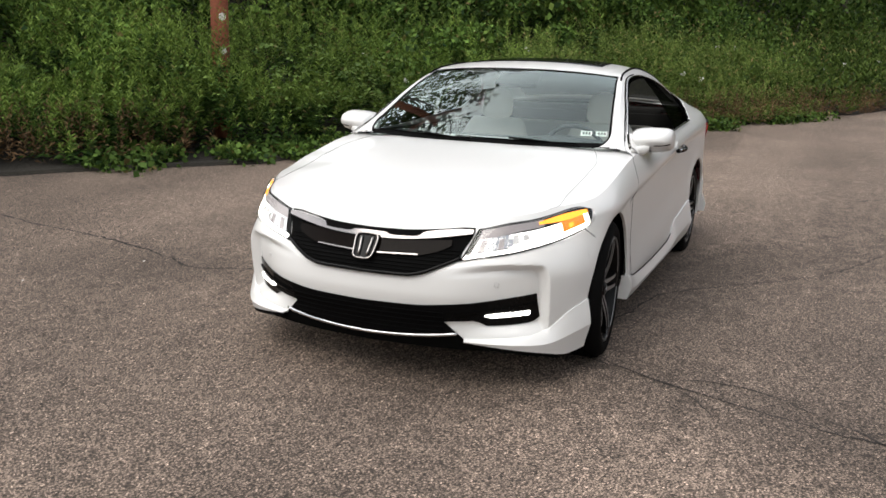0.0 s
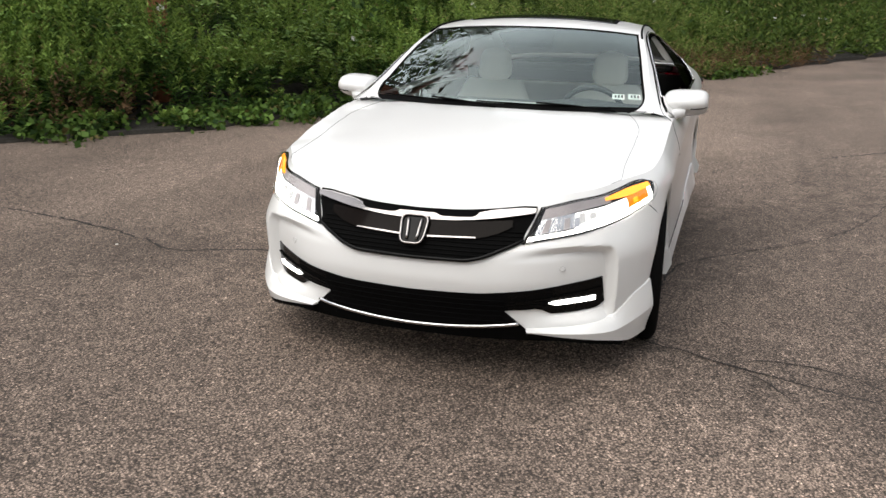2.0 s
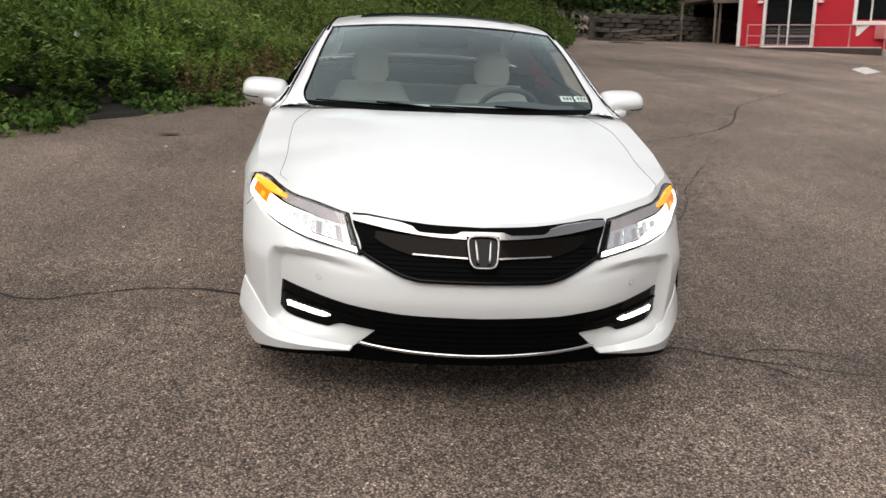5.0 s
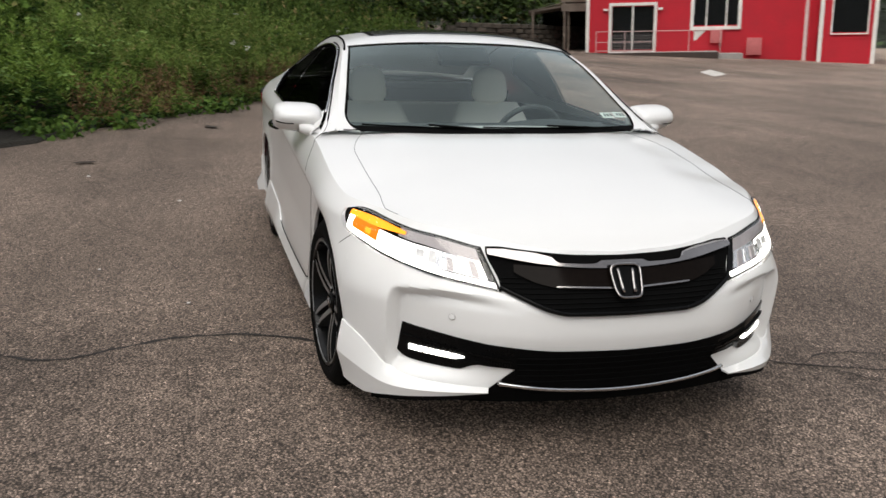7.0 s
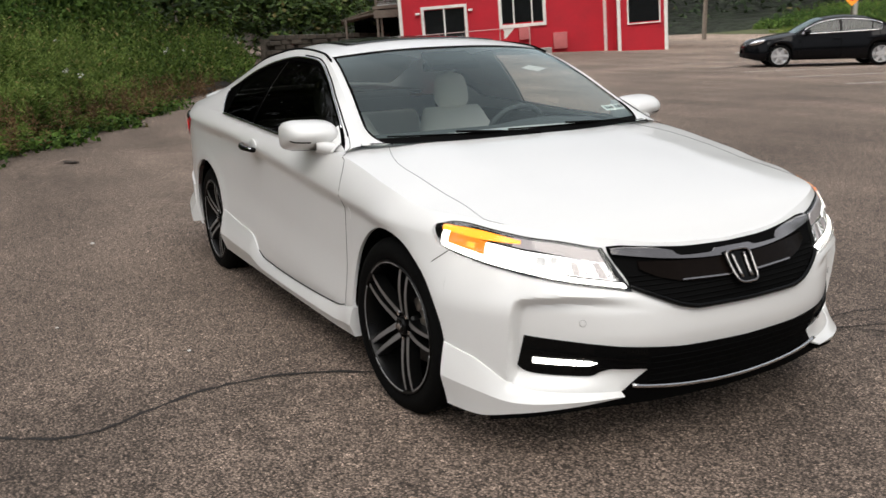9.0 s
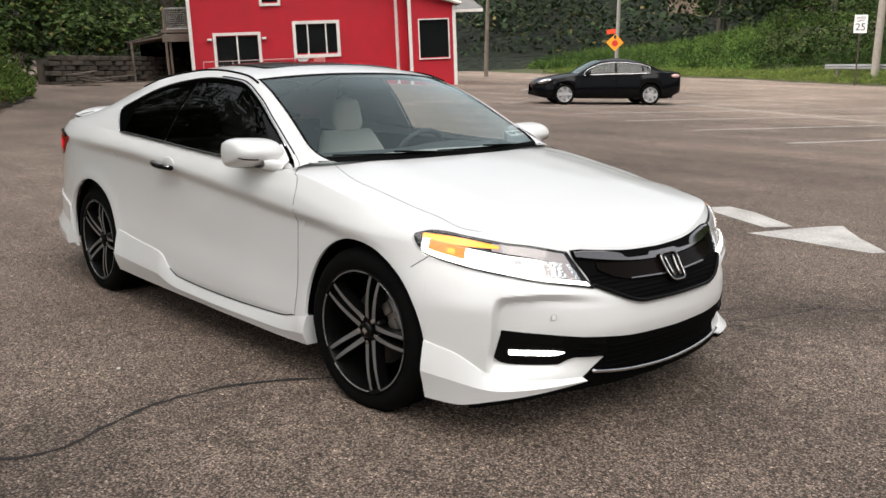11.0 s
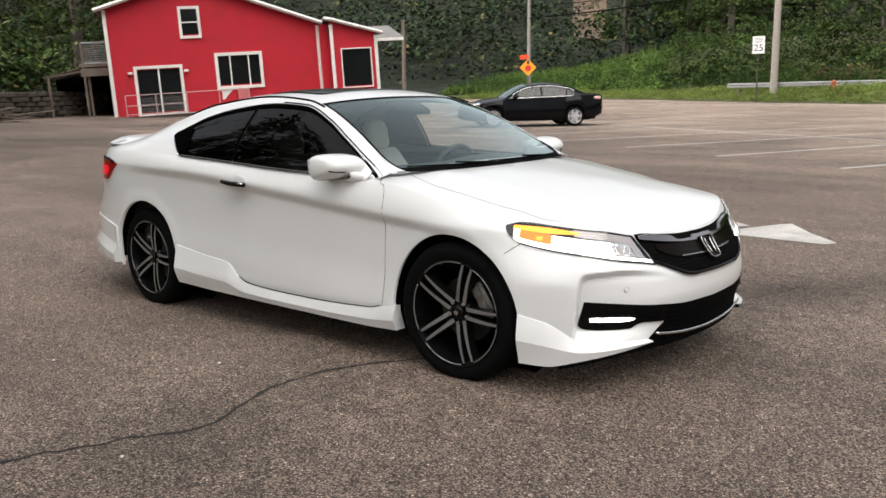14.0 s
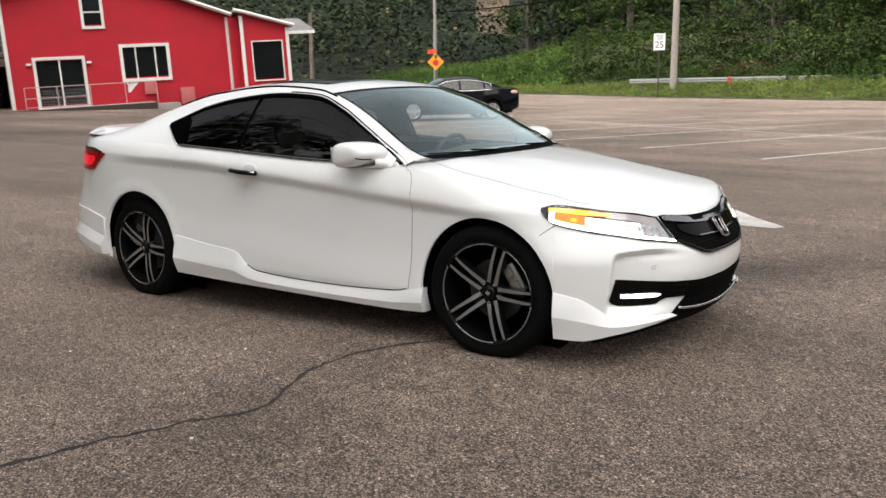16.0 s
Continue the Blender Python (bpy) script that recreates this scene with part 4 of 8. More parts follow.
def make_sides():
    for sg in (1, -1):
        # door gap
        gap_x = curve((0.285, -0.468), (0.40, -0.451), (0.635, -0.434), (0.81, -0.424), (0.86, -0.428), (0.905, -0.450))
        part("door_gap", line_on_body([(s_x(float(gap_x(z))), z) for z in np.linspace(0.905, 0.285, 24)], 0.0014, 0.0, sg), BLACK_MATT, coupe)
        # bumper gap
        part("bumper_gap", line_on_body([(s_x(0.185), 0.547), (s_x(0.222), 0.575), (s_x(0.244), 0.597), (s_x(0.304), 0.643), (s_x(0.352), 0.675), (s_x(0.375), 0.688)], 0.0018, 0.0, sg), BLACK_MATT, coupe)
        # hood gap
        gy = curve((-0.49, 0.628), (-0.40, 0.662), (-0.30, 0.692), (-0.20, 0.708), (-0.02, 0.708), (0.10, 0.704), (0.25, 0.701), (0.41, 0.708), (0.50, 0.700))
        pts = []
        for x in np.linspace(0.485, -0.49, 42):
            y_e, z_e = float(np.interp(-x, -_T[:, 0], _T[:, 1])), float(np.interp(-x, -_T[:, 0], _T[:, 2]))
            y = min(float(gy(x)), y_e * 0.998)
            k = y / y_e
            z = z_e + (float(HOOD_C(x)) - z_e) * (1 - k ** 2.3)
            pts.append((x, sg * y, z + 0.0005 + 0.005 * sstep(0.62, 0.3, x) * math.exp(-((y - 0.47) / 0.10) ** 2)))
        part("hood_gap", tube(bmesh.new(), pts, 0.0008, 5), BLACK_MATT, coupe)
        # skirt
        a, b = s_x(-0.362), s_x(-2.30)
        st = curve((a, 0.322), (s_x(-0.46), 0.305), (s_x(-0.56), 0.284), (s_x(-1.1), 0.268), (s_x(-1.58), 0.285), (s_x(-1.66), 0.315), (s_x(-1.76), 0.392), (s_x(-2.0), 0.415), (b, 0.452))
        sb = curve((a, 0.198), (s_x(-0.6), 0.190), (s_x(-1.6), 0.198), (s_x(-2.0), 0.205), (b, 0.215))
        part("side_skirt", strip_patch(sg * a, sg * b, st, sb, 80, 12, 0.006, 0.03, lambda t: 0.030 * min(1.0, (1 - t) / 0.58) - 0.012 * max(0.0, 0.42 - t)), WHITE, coupe, "white moulded side skirt", sharp=0.16)
        part("door_gap", line_on_body([(s_x(x), float(st(s_x(x))) + 0.006) for x in np.linspace(-0.475, -1.66, 40)], 0.0024, 0.002, sg), BLACK_MATT, coupe)
        # rear lip
        a, b = s_x(-3.075), S_END - 0.004
        part("rear_splitter", strip_patch(sg * a, sg * b, curve((a, 0.508), (s_x(-3.4), 0.555), (s_x(-3.7), 0.56), (b, 0.50)), curve((a, 0.262), (s_x(-3.2), 0.27), (s_x(-3.4), 0.30), (s_x(-3.7), 0.32), (b, 0.32)), 50, 16, 0.005, 0.03, lambda t: 0.006 + 0.034 * float(np.clip((0.5 - t) / 0.25, 0, 1))), WHITE, coupe, "white rear skirt", sharp=0.16)
        # tail lamp
        a, b = s_x(-3.00), s_x(-3.70)
        part("tail_lamp", strip_patch(sg * a, sg * b, curve((a, 0.948), (a + 0.14, 0.968), (b, 0.970)), curve((a, 0.938), (a + 0.08, 0.895), (a + 0.20, 0.830), (b, 0.825)), 30, 6, 0.008), RED_LENS, coupe, "red tail lamp")
        part("tail_lamp_rim", tube(bmesh.new(), [S(sg * s, z, 0.008) for s, z in ((a + 0.04, 0.953), (a + 0.08, 0.962), (a + 0.14, 0.974), (a + 0.3, 0.976), (b, 0.976))], 0.010, 6), BLACK_GLOSS, coupe, "dark upper edge of the tail lamp")
        part("tail_lamp_glow", strip_patch(sg * (a + 0.13), sg * (b - 0.08), curve((a + 0.13, 0.925), (a + 0.22, 0.930), (b, 0.930)), curve((a + 0.13, 0.900), (a + 0.22, 0.862), (b, 0.858)), 20, 4, 0.012, 0.004), RED_GLOW, coupe, "brighter red core of the tail lamp")
        # door handle
        hd = thing("door_handle", "gloss black door handle with a chrome end", "")
        hd.parent = coupe
        pts = [S(sg * s_x(x), 0.876 - 0.055 * (x + 1.72) , 0.018 + 0.022 * math.sin(math.pi * t)) for x, t in zip(np.linspace(-1.725, -1.51, 12), np.linspace(0, 1, 12))]
        part("handle_grip", tube(bmesh.new(), pts, 0.017, 8, flat=0.8), BLACK_GLOSS, hd)
        pts = [p + np.array([0, sg * 0.010, 0.006]) for p in pts]
        part("handle_strip", tube(bmesh.new(), pts[9:], 0.006, 6), CHROME, hd, "short chrome end")
        bm = bmesh.new()
        c = S(sg * s_x(-1.575), 0.882, 0.0)
        bmesh.ops.create_uvsphere(bm, u_segments=20, v_segments=10, radius=1, matrix=Matrix.Translation(c) @ Matrix.Diagonal((0.062, 0.008, 0.036, 1)))
        part("handle_recess", bm, WHITE, hd)
        # mirror
        mir = thing("wing_mirror", "white wing mirror with a black base strip", "")
        mir.parent = coupe
        prof = [(-0.885, 0.945), (-0.862, 0.915), (-0.80, 0.917), (-0.725, 0.932), (-0.672, 0.953), (-0.648, 0.985), (-0.660, 1.015), (-0.705, 1.040), (-0.775, 1.050), (-0.835, 1.046), (-0.876, 1.030), (-0.888, 0.990)]
        px_, pz_ = np.array(prof).T
        ring_t = np.linspace(0, 12, 49)[:-1]
        mx = np.interp(ring_t, np.arange(13), np.append(px_, px_[0]))
        mz = np.interp(ring_t, np.arange(13), np.append(pz_, pz_[0]))
        k3 = np.array([0.25, 0.5, 0.25])
        for _ in range(2):
            mx = np.convolve(np.concatenate([mx[-1:], mx, mx[:1]]), k3, "valid")
            mz = np.convolve(np.concatenate([mz[-1:], mz, mz[:1]]), k3, "valid")
        grow = curve((0.0, 0.50), (0.05, 0.76), (0.14, 0.92), (0.40, 1.0), (0.72, 0.99), (0.88, 0.90), (0.96, 0.74), (1.0, 0.52))

        def shell(t, j, out=1.0):
            k = float(grow(t)) * out
            return (-0.728 + (mx[j % 48] + 0.770) * k - 0.035 * t, sg * (0.776 + 0.212 * t), 0.984 + (mz[j % 48] - 0.984) * k + 0.006 * t)
        bm = bmesh.new()
        sheet(bm, [[shell(t, j) for j in range(48)] for t in (0, 0.02, 0.05, 0.09, 0.14, 0.22, 0.32, 0.45, 0.6, 0.72, 0.8, 0.88, 0.93, 0.97, 1.0)], True)
        bmesh.ops.contextual_create(bm, geom=[e for e in bm.edges if e.is_boundary])
        bmesh.ops.recalc_face_normals(bm, faces=bm.faces)
        part("mirror_shell", bm, WHITE, mir)
        bm = bmesh.new()
        sheet(bm, [[(-0.848 - 0.035 * t, sg * (0.776 + 0.212 * t), z) for t in (0.14, 0.86)] for z in (0.945, 1.025)])
        part("mirror_glass", bm, CHROME, mir)
        part("mirror_trim", tube(bmesh.new(), [shell(t, 17, 1.004) for t in np.linspace(0.62, 0.97, 12)], 0.0030, 5), BLACK_MATT, mir, "black slit along the mirror shell")
        part("mirror_seam", tube(bmesh.new(), [shell(t, j, 1.0) for t, j in zip(np.linspace(0.10, 0.86, 14), np.linspace(12.4, 4.2, 14).astype(int))], 0.0016, 4), BLACK_MATT, mir)
        rows = []
        for t in np.linspace(0, 1, 8):
            cx, cy, cz = -0.640 - 0.075 * t, 0.800 + 0.085 * t, 0.928 + 0.020 * t
            hx_, hz_ = 0.088 - 0.012 * t, 0.026 + 0.004 * math.sin(math.pi * t) - 0.002 * t
            rows.append([(cx + hx_ * math.copysign(abs(math.cos(a)) ** 0.7, math.cos(a)), sg * cy, cz + hz_ * math.copysign(abs(math.sin(a)) ** 0.8, math.sin(a))) for a in np.linspace(0, math.tau, 20, endpoint=False)])
        part("mirror_foot", sheet(bmesh.new(), rows, True), WHITE, mir)
        sail = side_strip(-0.565, -0.745, lambda X: 0.0, lambda X: min(w_of(X, float(DLO_T(X)) - 0.006), w_of(X, float(BELT_Z(X)) + 1.7 * (X + 0.745))), 20, 4, sg, 0.007)
        part("mirror_sail", sheet(bmesh.new(), sail), WHITE, mir)
        # seal between the door frame and the windscreen pillar
        pts = [(p[0], sg * p[1], p[2]) for p in (cabin_side(X, min(1.0, w_of(X, float(DLO_T(X)) + 0.008)), 0.003) for X in np.linspace(-1.5, -0.585, 40))]
        part("pillar_seal", tube(bmesh.new(), pts, 0.0036, 6), BLACK_MATT, coupe, "black seal along the windscreen pillar")
        pts = [(p[0], sg * p[1], p[2]) for p in (cabin_side(X, min(1.0, w_of(X, float(DLO_T(X)) + 0.008)), 0.001) for X in np.linspace(-0.58, -0.51, 6))]
        pts += [tuple(S(sg * s_x(x), z, 0.0005)) for x, z in ((-0.475, 0.914), (-0.452, 0.906))]
        part("door_gap", tube(bmesh.new(), pts, 0.0014, 5), BLACK_MATT, coupe)
    # wipers lie at the foot of the glass
    for y0, y1 in ((0.50, -0.10), (-0.02, -0.58)):
        arm = thing("wiper", "black wiper", "")
        arm.parent = coupe
        pts = [np.array(cabin_top(-0.525 - 0.012 * t, q / 0.68)) + np.array([0.0, 0, 0.007]) for q, t in zip(np.linspace(y0, y1, 14), np.linspace(0, 1, 14))]
        part("wiper_blade", tube(bmesh.new(), pts, 0.0035, 5), BLACK_MATT, arm)
        p0, p1 = pts[0] + np.array([0.06, 0.03, -0.01]), pts[7] + np.array([0, 0, 0.01])
        part("wiper_arm", tube(bmesh.new(), [p0, (p0 + p1) / 2 + np.array([0, 0, 0.004]), p1], 0.005, 6), BLACK_MATT, arm)
    # boot spoiler
    rows = []
    for y in np.linspace(-0.66, 0.66, 41):
        k = 1 - (abs(y) / 0.68) ** 6
        x0 = -3.46 - 0.0 * y
        x1 = -3.80 + 0.30 * (y / 0.68) ** 2
        zb = 1.055
        rows.append([(x0 + 0.04, y, zb), (x0 - 0.08, y, zb + 0.025 * k), ((x0 + x1) / 2, y, zb + 0.035 * k), (x1, y, zb + 0.055 * k), (x1 - 0.025, y, zb + 0.045 * k), (x1 + 0.01, y, zb - 0.02)])
    part("boot_spoiler", sheet(bmesh.new(), rows), WHITE, coupe, "white boot lid spoiler")
    # dark floor pan and wheel housings
    bm = bmesh.new()
    box(bm, (-1.5, 0, 0.25), (3.5, 1.30, 0.06), 0.02)
    part("floor_pan", bm, BLACK_MATT, coupe, "black underside")
    for cx in (0.0, WB):
        for sg in (1, -1):
            rows = [[(cx + 0.395 * math.cos(a), sg * y, WHEEL_Z + 0.395 * math.sin(a)) for y in (0.845 - (0.07 * float(sstep(0.9, 0.35, a)) if cx == 0 else 0.0), 0.70, 0.55)] for a in np.linspace(-0.1, math.pi + 0.1, 40)]
            bm = bmesh.new()
            sheet(bm, rows)
            sheet(bm, [[(cx + r * math.cos(a), sg * 0.55, WHEEL_Z + r * math.sin(a)) for r in (0.05, 0.395)] for a in np.linspace(0, math.tau, 40)])
            part("wheel_housing", bm, BLACK_MATT, coupe)


make_sides()


def make_wheel(cx, sg, turn):
    """A wheel with its parts; y points outward in its own frame."""
    w = thing("wheel", "black and machined alloy wheel with a low-profile tyre", "")
    w.parent = coupe
    spin = pose(0, 0, 0, 0, 53, 0)
    w.matrix_basis = pose(cx, sg * 0.758, 0.335 if cx == 0 else 0.325, 0, 0, (0 if sg > 0 else 180) + turn) @ spin
    R, T, Hh = 0.330, 0.246, 0.112
    prof = [(T + 0.004, -Hh + 0.01), (T + 0.03, -Hh), (T + 0.05, -Hh + 0.003), (R - 0.020, -Hh + 0.012), (R - 0.005, -Hh + 0.027)]
    for k in range(4):
        y = -0.060 + k * 0.040
        prof += [(R, y - 0.015), (R, y + 0.015), (R - 0.007, y + 0.017), (R - 0.007, y + 0.023)]
    prof = prof[:-2] + [(R - 0.005, Hh - 0.027), (R - 0.020, Hh - 0.012), (T + 0.05, Hh - 0.003), (T + 0.03, Hh), (T + 0.004, Hh - 0.01)]
    bm = lathe(bmesh.new(), prof, 96)
    for v in bm.verts:
        # the tread is pressed flat where it stands
        p = spin @ v.co
        if p.z < -0.312:
            p.y *= 1 + 0.6 * (-0.312 - p.z)
            p.z = -0.312
            v.co = spin.inverted() @ p
    part("tyre", bm, RUBBER, w, "black low-profile tyre")
    part("rim", lathe(bmesh.new(), [(T + 0.006, Hh - 0.012), (T + 0.002, Hh - 0.004), (T - 0.008, Hh - 0.008), (T - 0.016, Hh - 0.03), (T - 0.03, -0.02), (T - 0.03, -Hh)], 72), RIM_BLACK, w, "black rim barrel")
    for k in range(5):
        a0 = k * math.tau / 5 + math.pi / 2
        arc = [((T - 0.005) * math.cos(a), Hh - 0.008, (T - 0.005) * math.sin(a)) for a in np.linspace(a0 + radians(9.0), a0 + radians(63.0), 26)]
        part("rim_edge", tube(bmesh.new(), arc, 0.0034, 6), ALLOY, w, "machined rim edge")
    part("brake_disc", lathe(bmesh.new(), [(0.06, 0.0), (0.15, 0.0), (0.155, -0.01), (0.15, -0.022), (0.06, -0.022)], 48), DISC, w, "dark steel brake disc")
    bm = bmesh.new()
    ahead = sg if cx == 0 else -sg
    turned = spin.inverted() @ pose(0, 0, 0, 0, -32 * ahead, 0)
    box(bm, (0.140 * ahead, 0.020, 0), (0.075, 0.06, 0.15), 0.018)
    box(bm, (0.135 * ahead, 0.052, 0.036), (0.045, 0.02, 0.05), 0.009)
    box(bm, (0.135 * ahead, 0.052, -0.036), (0.045, 0.02, 0.05), 0.009)
    bmesh.ops.transform(bm, matrix=turned, verts=bm.verts)
    part("brake_caliper", bm, STEEL, w, "cast grey brake caliper")
    part("hub", lathe(bmesh.new(), [(0.0, 0.085), (0.028, 0.085), (0.033, 0.080), (0.034, 0.06), (0.062, 0.066), (0.07, 0.055), (0.072, 0.01)], 40), RIM_BLACK, w)
    for k in range(5):
        a = (k + 0.5) * math.tau / 5
        part("wheel_nut", rod(bmesh.new(), (0.050 * math.cos(a), 0.050, 0.050 * math.sin(a)), (0.050 * math.cos(a), 0.076, 0.050 * math.sin(a)), 0.0105, 0.009, 6), CHROME, w, "chrome wheel nut", smooth=False)
    part("hub_cap", lathe(bmesh.new(), [(0.0, 0.0885), (0.022, 0.0885), (0.025, 0.086)], 24), BLACK_GLOSS, w)
    bm = bmesh.new()
    box(bm, (0, 0.0895, 0), (0.020, 0.002, 0.022), 0.0008)
    part("hub_mark", bm, CHROME, w)
    for k in range(5):
        a = k * math.tau / 5 + math.pi / 5
        part("lug_nut", rod(bmesh.new(), (0.05 * math.cos(a), 0.055, 0.05 * math.sin(a)), (0.05 * math.cos(a), 0.075, 0.05 * math.sin(a)), 0.0085, 0.007, 6), STEEL, w)
    for k in range(5):
        for d in (1, -1):
            ang = k * math.tau / 5 + math.pi / 2
            rows, face = [], []
            for t in np.linspace(0, 1, 8):
                r = 0.045 + (T - 0.049) * t
                off = d * (0.0195 + 0.0060 * t)
                hw = 0.0120 - 0.0045 * t
                y = 0.072 + 0.020 * math.sin(t * 2.2) + 0.010 * t
                ring = []
                for u, h in ((-hw - 0.004, -0.045), (-hw, y * 0 - 0.002), (hw, -0.002), (hw + 0.004, -0.045)):
                    p = Vector((r, y + h, off + u))
                    ring.append((p.x * math.cos(ang) - p.z * math.sin(ang), p.y, p.x * math.sin(ang) + p.z * math.cos(ang)))
                rows.append(ring)
                fr = []
                for u in (-hw + 0.0015, hw - 0.0015):
                    p = Vector((r, y - 0.0002, off + u))
                    fr.append((p.x * math.cos(ang) - p.z * math.sin(ang), p.y, p.x * math.sin(ang) + p.z * math.cos(ang)))
                face.append(fr)
            bm = bmesh.new()
            sheet(bm, rows)
            part("spoke", bm, RIM_BLACK, w, smooth=False)
            part("spoke_face", sheet(bmesh.new(), face), ALLOY, w, "machined silver spoke face", smooth=False)


for cx in (0.0, WB):
    for sg in (1, -1):
        make_wheel(cx, sg, 4.0 if cx == 0 else 0.0)


def cushion(bm, c, size, rot=None, r=0.05):
    return box(bm, c, size, r, rot, 3)


def make_interior():
    bm = bmesh.new()
    rows = []
    for x, z in ((-0.46, 0.86), (-0.60, 0.925), (-0.85, 0.955), (-0.98, 0.94), (-1.02, 0.86), (-0.98, 0.70)):
        rows.append([(x + 0.05 * (1 - (y / 0.72) ** 2), y, z + (0.02 * math.exp(-((y - 0.37) / 0.16) ** 2) if x < -0.8 else 0)) for y in np.linspace(-0.66, 0.66, 30)])
    sheet(bm, rows)
    part("dashboard", bm, DASH, coupe, "dark grey dashboard")
    part("cabin_floor", box(bmesh.new(), (-1.9, 0, 0.36), (2.7, 1.5, 0.06), 0.02), CARPET, coupe)
    for sg in (1, -1):
        part("door_card", sheet(bmesh.new(), [[(x, sg * (0.80 if z < 0.9 else 0.765), z) for z in (0.35, 0.6, 0.9, 0.945)] for x in np.linspace(-0.6, -3.0, 6)]), CARPET, coupe, "dark door trim")
    sheet_ = [[(x, y, 1.36 - 0.03 * (abs(y) / 0.5) ** 2 - 0.14 * max(0.0, (-1.3 - x - 0.9)) ** 1.5) for y in np.linspace(-0.52, 0.52, 12)] for x in np.linspace(-1.3, -2.5, 12)]
    part("headlining", sheet(bmesh.new(), sheet_), paint("dark_headlining", (0.10, 0.10, 0.095), 0.9, fine=200), coupe, "dark grey headlining")
    for y in (0.37, -0.37):
        seat = thing("seat", "ivory leather seat with headrest", "")
        seat.parent = coupe
        lean = Matrix.Rotation(radians(-20), 4, "Y")
        part("seat_cushion", cushion(bmesh.new(), (-1.42, y, 0.56), (0.54, 0.52, 0.16), Matrix.Rotation(radians(-8), 4, "Y")), SEAT, seat)
        bm = bmesh.new()
        rows = []
        for t in np.linspace(0, 1, 14):
            zc = 0.50 + 0.49 * t
            xc = -1.60 - 0.19 * t
            hw = 0.265 * (1 - 0.26 * sstep(0.6, 1.0, t)) * (1 if t < 0.95 else 0.9)
            th = 0.07 * (1 - 0.4 * t) * (1 if 0 < t < 1 else 0.4)
            rows.append([(xc + th * math.cos(a) * (1.0 + 0.45 * abs(math.sin(a)) ** 3 if math.cos(a) > 0 else 1), y + hw * math.copysign(abs(math.sin(a)) ** 0.6, math.sin(a)), zc) for a in np.linspace(0, math.tau, 28, endpoint=False)])
        sheet(bm, rows, True)
        bmesh.ops.contextual_create(bm, geom=[e for e in bm.edges if e.is_boundary])
        part("seat_back", bm, SEAT, seat)
        bm = bmesh.new()
        rows = []
        for t in np.linspace(0, 1, 12):
            zc = 0.975 + 0.215 * t
            xc = -1.775 - 0.03 * t
            k = math.sqrt(max(0.0, 1 - (2 * t - 1) ** 4)) * 0.85 + 0.15
            rows.append([(xc + 0.045 * k * math.cos(a), y + (0.118 - 0.022 * t) * k * math.copysign(abs(math.sin(a)) ** 0.65, math.sin(a)), zc) for a in np.linspace(0, math.tau, 24, endpoint=False)])
        sheet(bm, rows, True)
        bmesh.ops.contextual_create(bm, geom=[e for e in bm.edges if e.is_boundary])
        part("headrest", bm, SEAT, seat)
    part("rear_bench", cushion(bmesh.new(), (-2.62, 0, 0.68), (0.16, 1.15, 0.50), Matrix.Rotation(radians(-22), 4, "Y"), 0.06), SEAT, coupe, "ivory rear seat")
    part("rear_bulkhead", box(box(bmesh.new(), (-2.80, 0, 0.70), (0.04, 1.16, 0.68), 0.01), (-2.78, 0, 0.875), (0.04, 1.67, 0.27), 0.01), CARPET, coupe, "black panel behind the rear seat")
    part("parcel_shelf", box(bmesh.new(), (-2.96, 0, 1.035), (0.34, 1.36, 0.03), 0.01), CARPET, coupe, "black rear shelf")
    st = thing("steering_wheel", "dark leather steering wheel", "")
    st.parent = coupe
    q = Matrix.Translation((-1.10, 0.37, 0.855)) @ Matrix.Rotation(radians(-66), 4, "Y")
    part("steering_rim", tube(bmesh.new(), [q @ Vector((0.178 * math.cos(a), 0.178 * math.sin(a), 0)) for a in np.linspace(0, math.tau, 36, endpoint=False)], 0.015, 8, True), DASH, st)
    bm = bmesh.new()
    box(bm, (0, 0, -0.02), (0.13, 0.15, 0.05), 0.02)
    box(bm, (0, 0.11, -0.01), (0.05, 0.13, 0.02), 0.006)
    box(bm, (0, -0.11, -0.01), (0.05, 0.13, 0.02), 0.006)
    bmesh.ops.transform(bm, matrix=q, verts=bm.verts)
    part("steering_hub", bm, DASH, st)
    # mirror and camera box behind the glass
    bm = bmesh.new()
    box(bm, (-1.17, -0.02, 1.235), (0.03, 0.19, 0.045), 0.018)
    part("rear_view_mirror", bm, BLACK_MATT, coupe, "dark interior mirror")
    bm = bmesh.new()
    box(bm, (-1.10, 0.0, 1.265), (0.14, 0.26, 0.03), 0.01, Matrix.Rotation(radians(28), 4, "Y"))
    part("camera_box", bm, BLACK_MATT, coupe, "black sensor box behind the windscreen")
    # inspection stickers: plain bars
    pale = paint("sticker_paper", (0.75, 0.78, 0.74), 0.6, var=0.05, bump=0)
    for y in (0.595, 0.525):
        X = -0.60
        c = np.array(cabin_top(X, y / 0.67, -0.004))
        up = np.array(cabin_top(X - 0.05, y / 0.67, -0.004)) - c
        up /= np.linalg.norm(up)
        stick = part("windscreen_sticker", sheet(bmesh.new(), [[c + up * a + np.array([0.0, b, 0]) for b in (-0.03, 0.03)] for a in (0.0, 0.045)]), pale, coupe, "small pale inspection sticker")
        bm = bmesh.new()
        for j in range(3):
            o = c + up * 0.012 + np.array([0.002, -0.018 + j * 0.016, 0.002])
            sheet(bm, [[o + up * a + np.array([0, b, 0]) for b in (0, 0.009)] for a in (0.0, 0.022)])
        part("sticker_print", bm, DASH, stick)


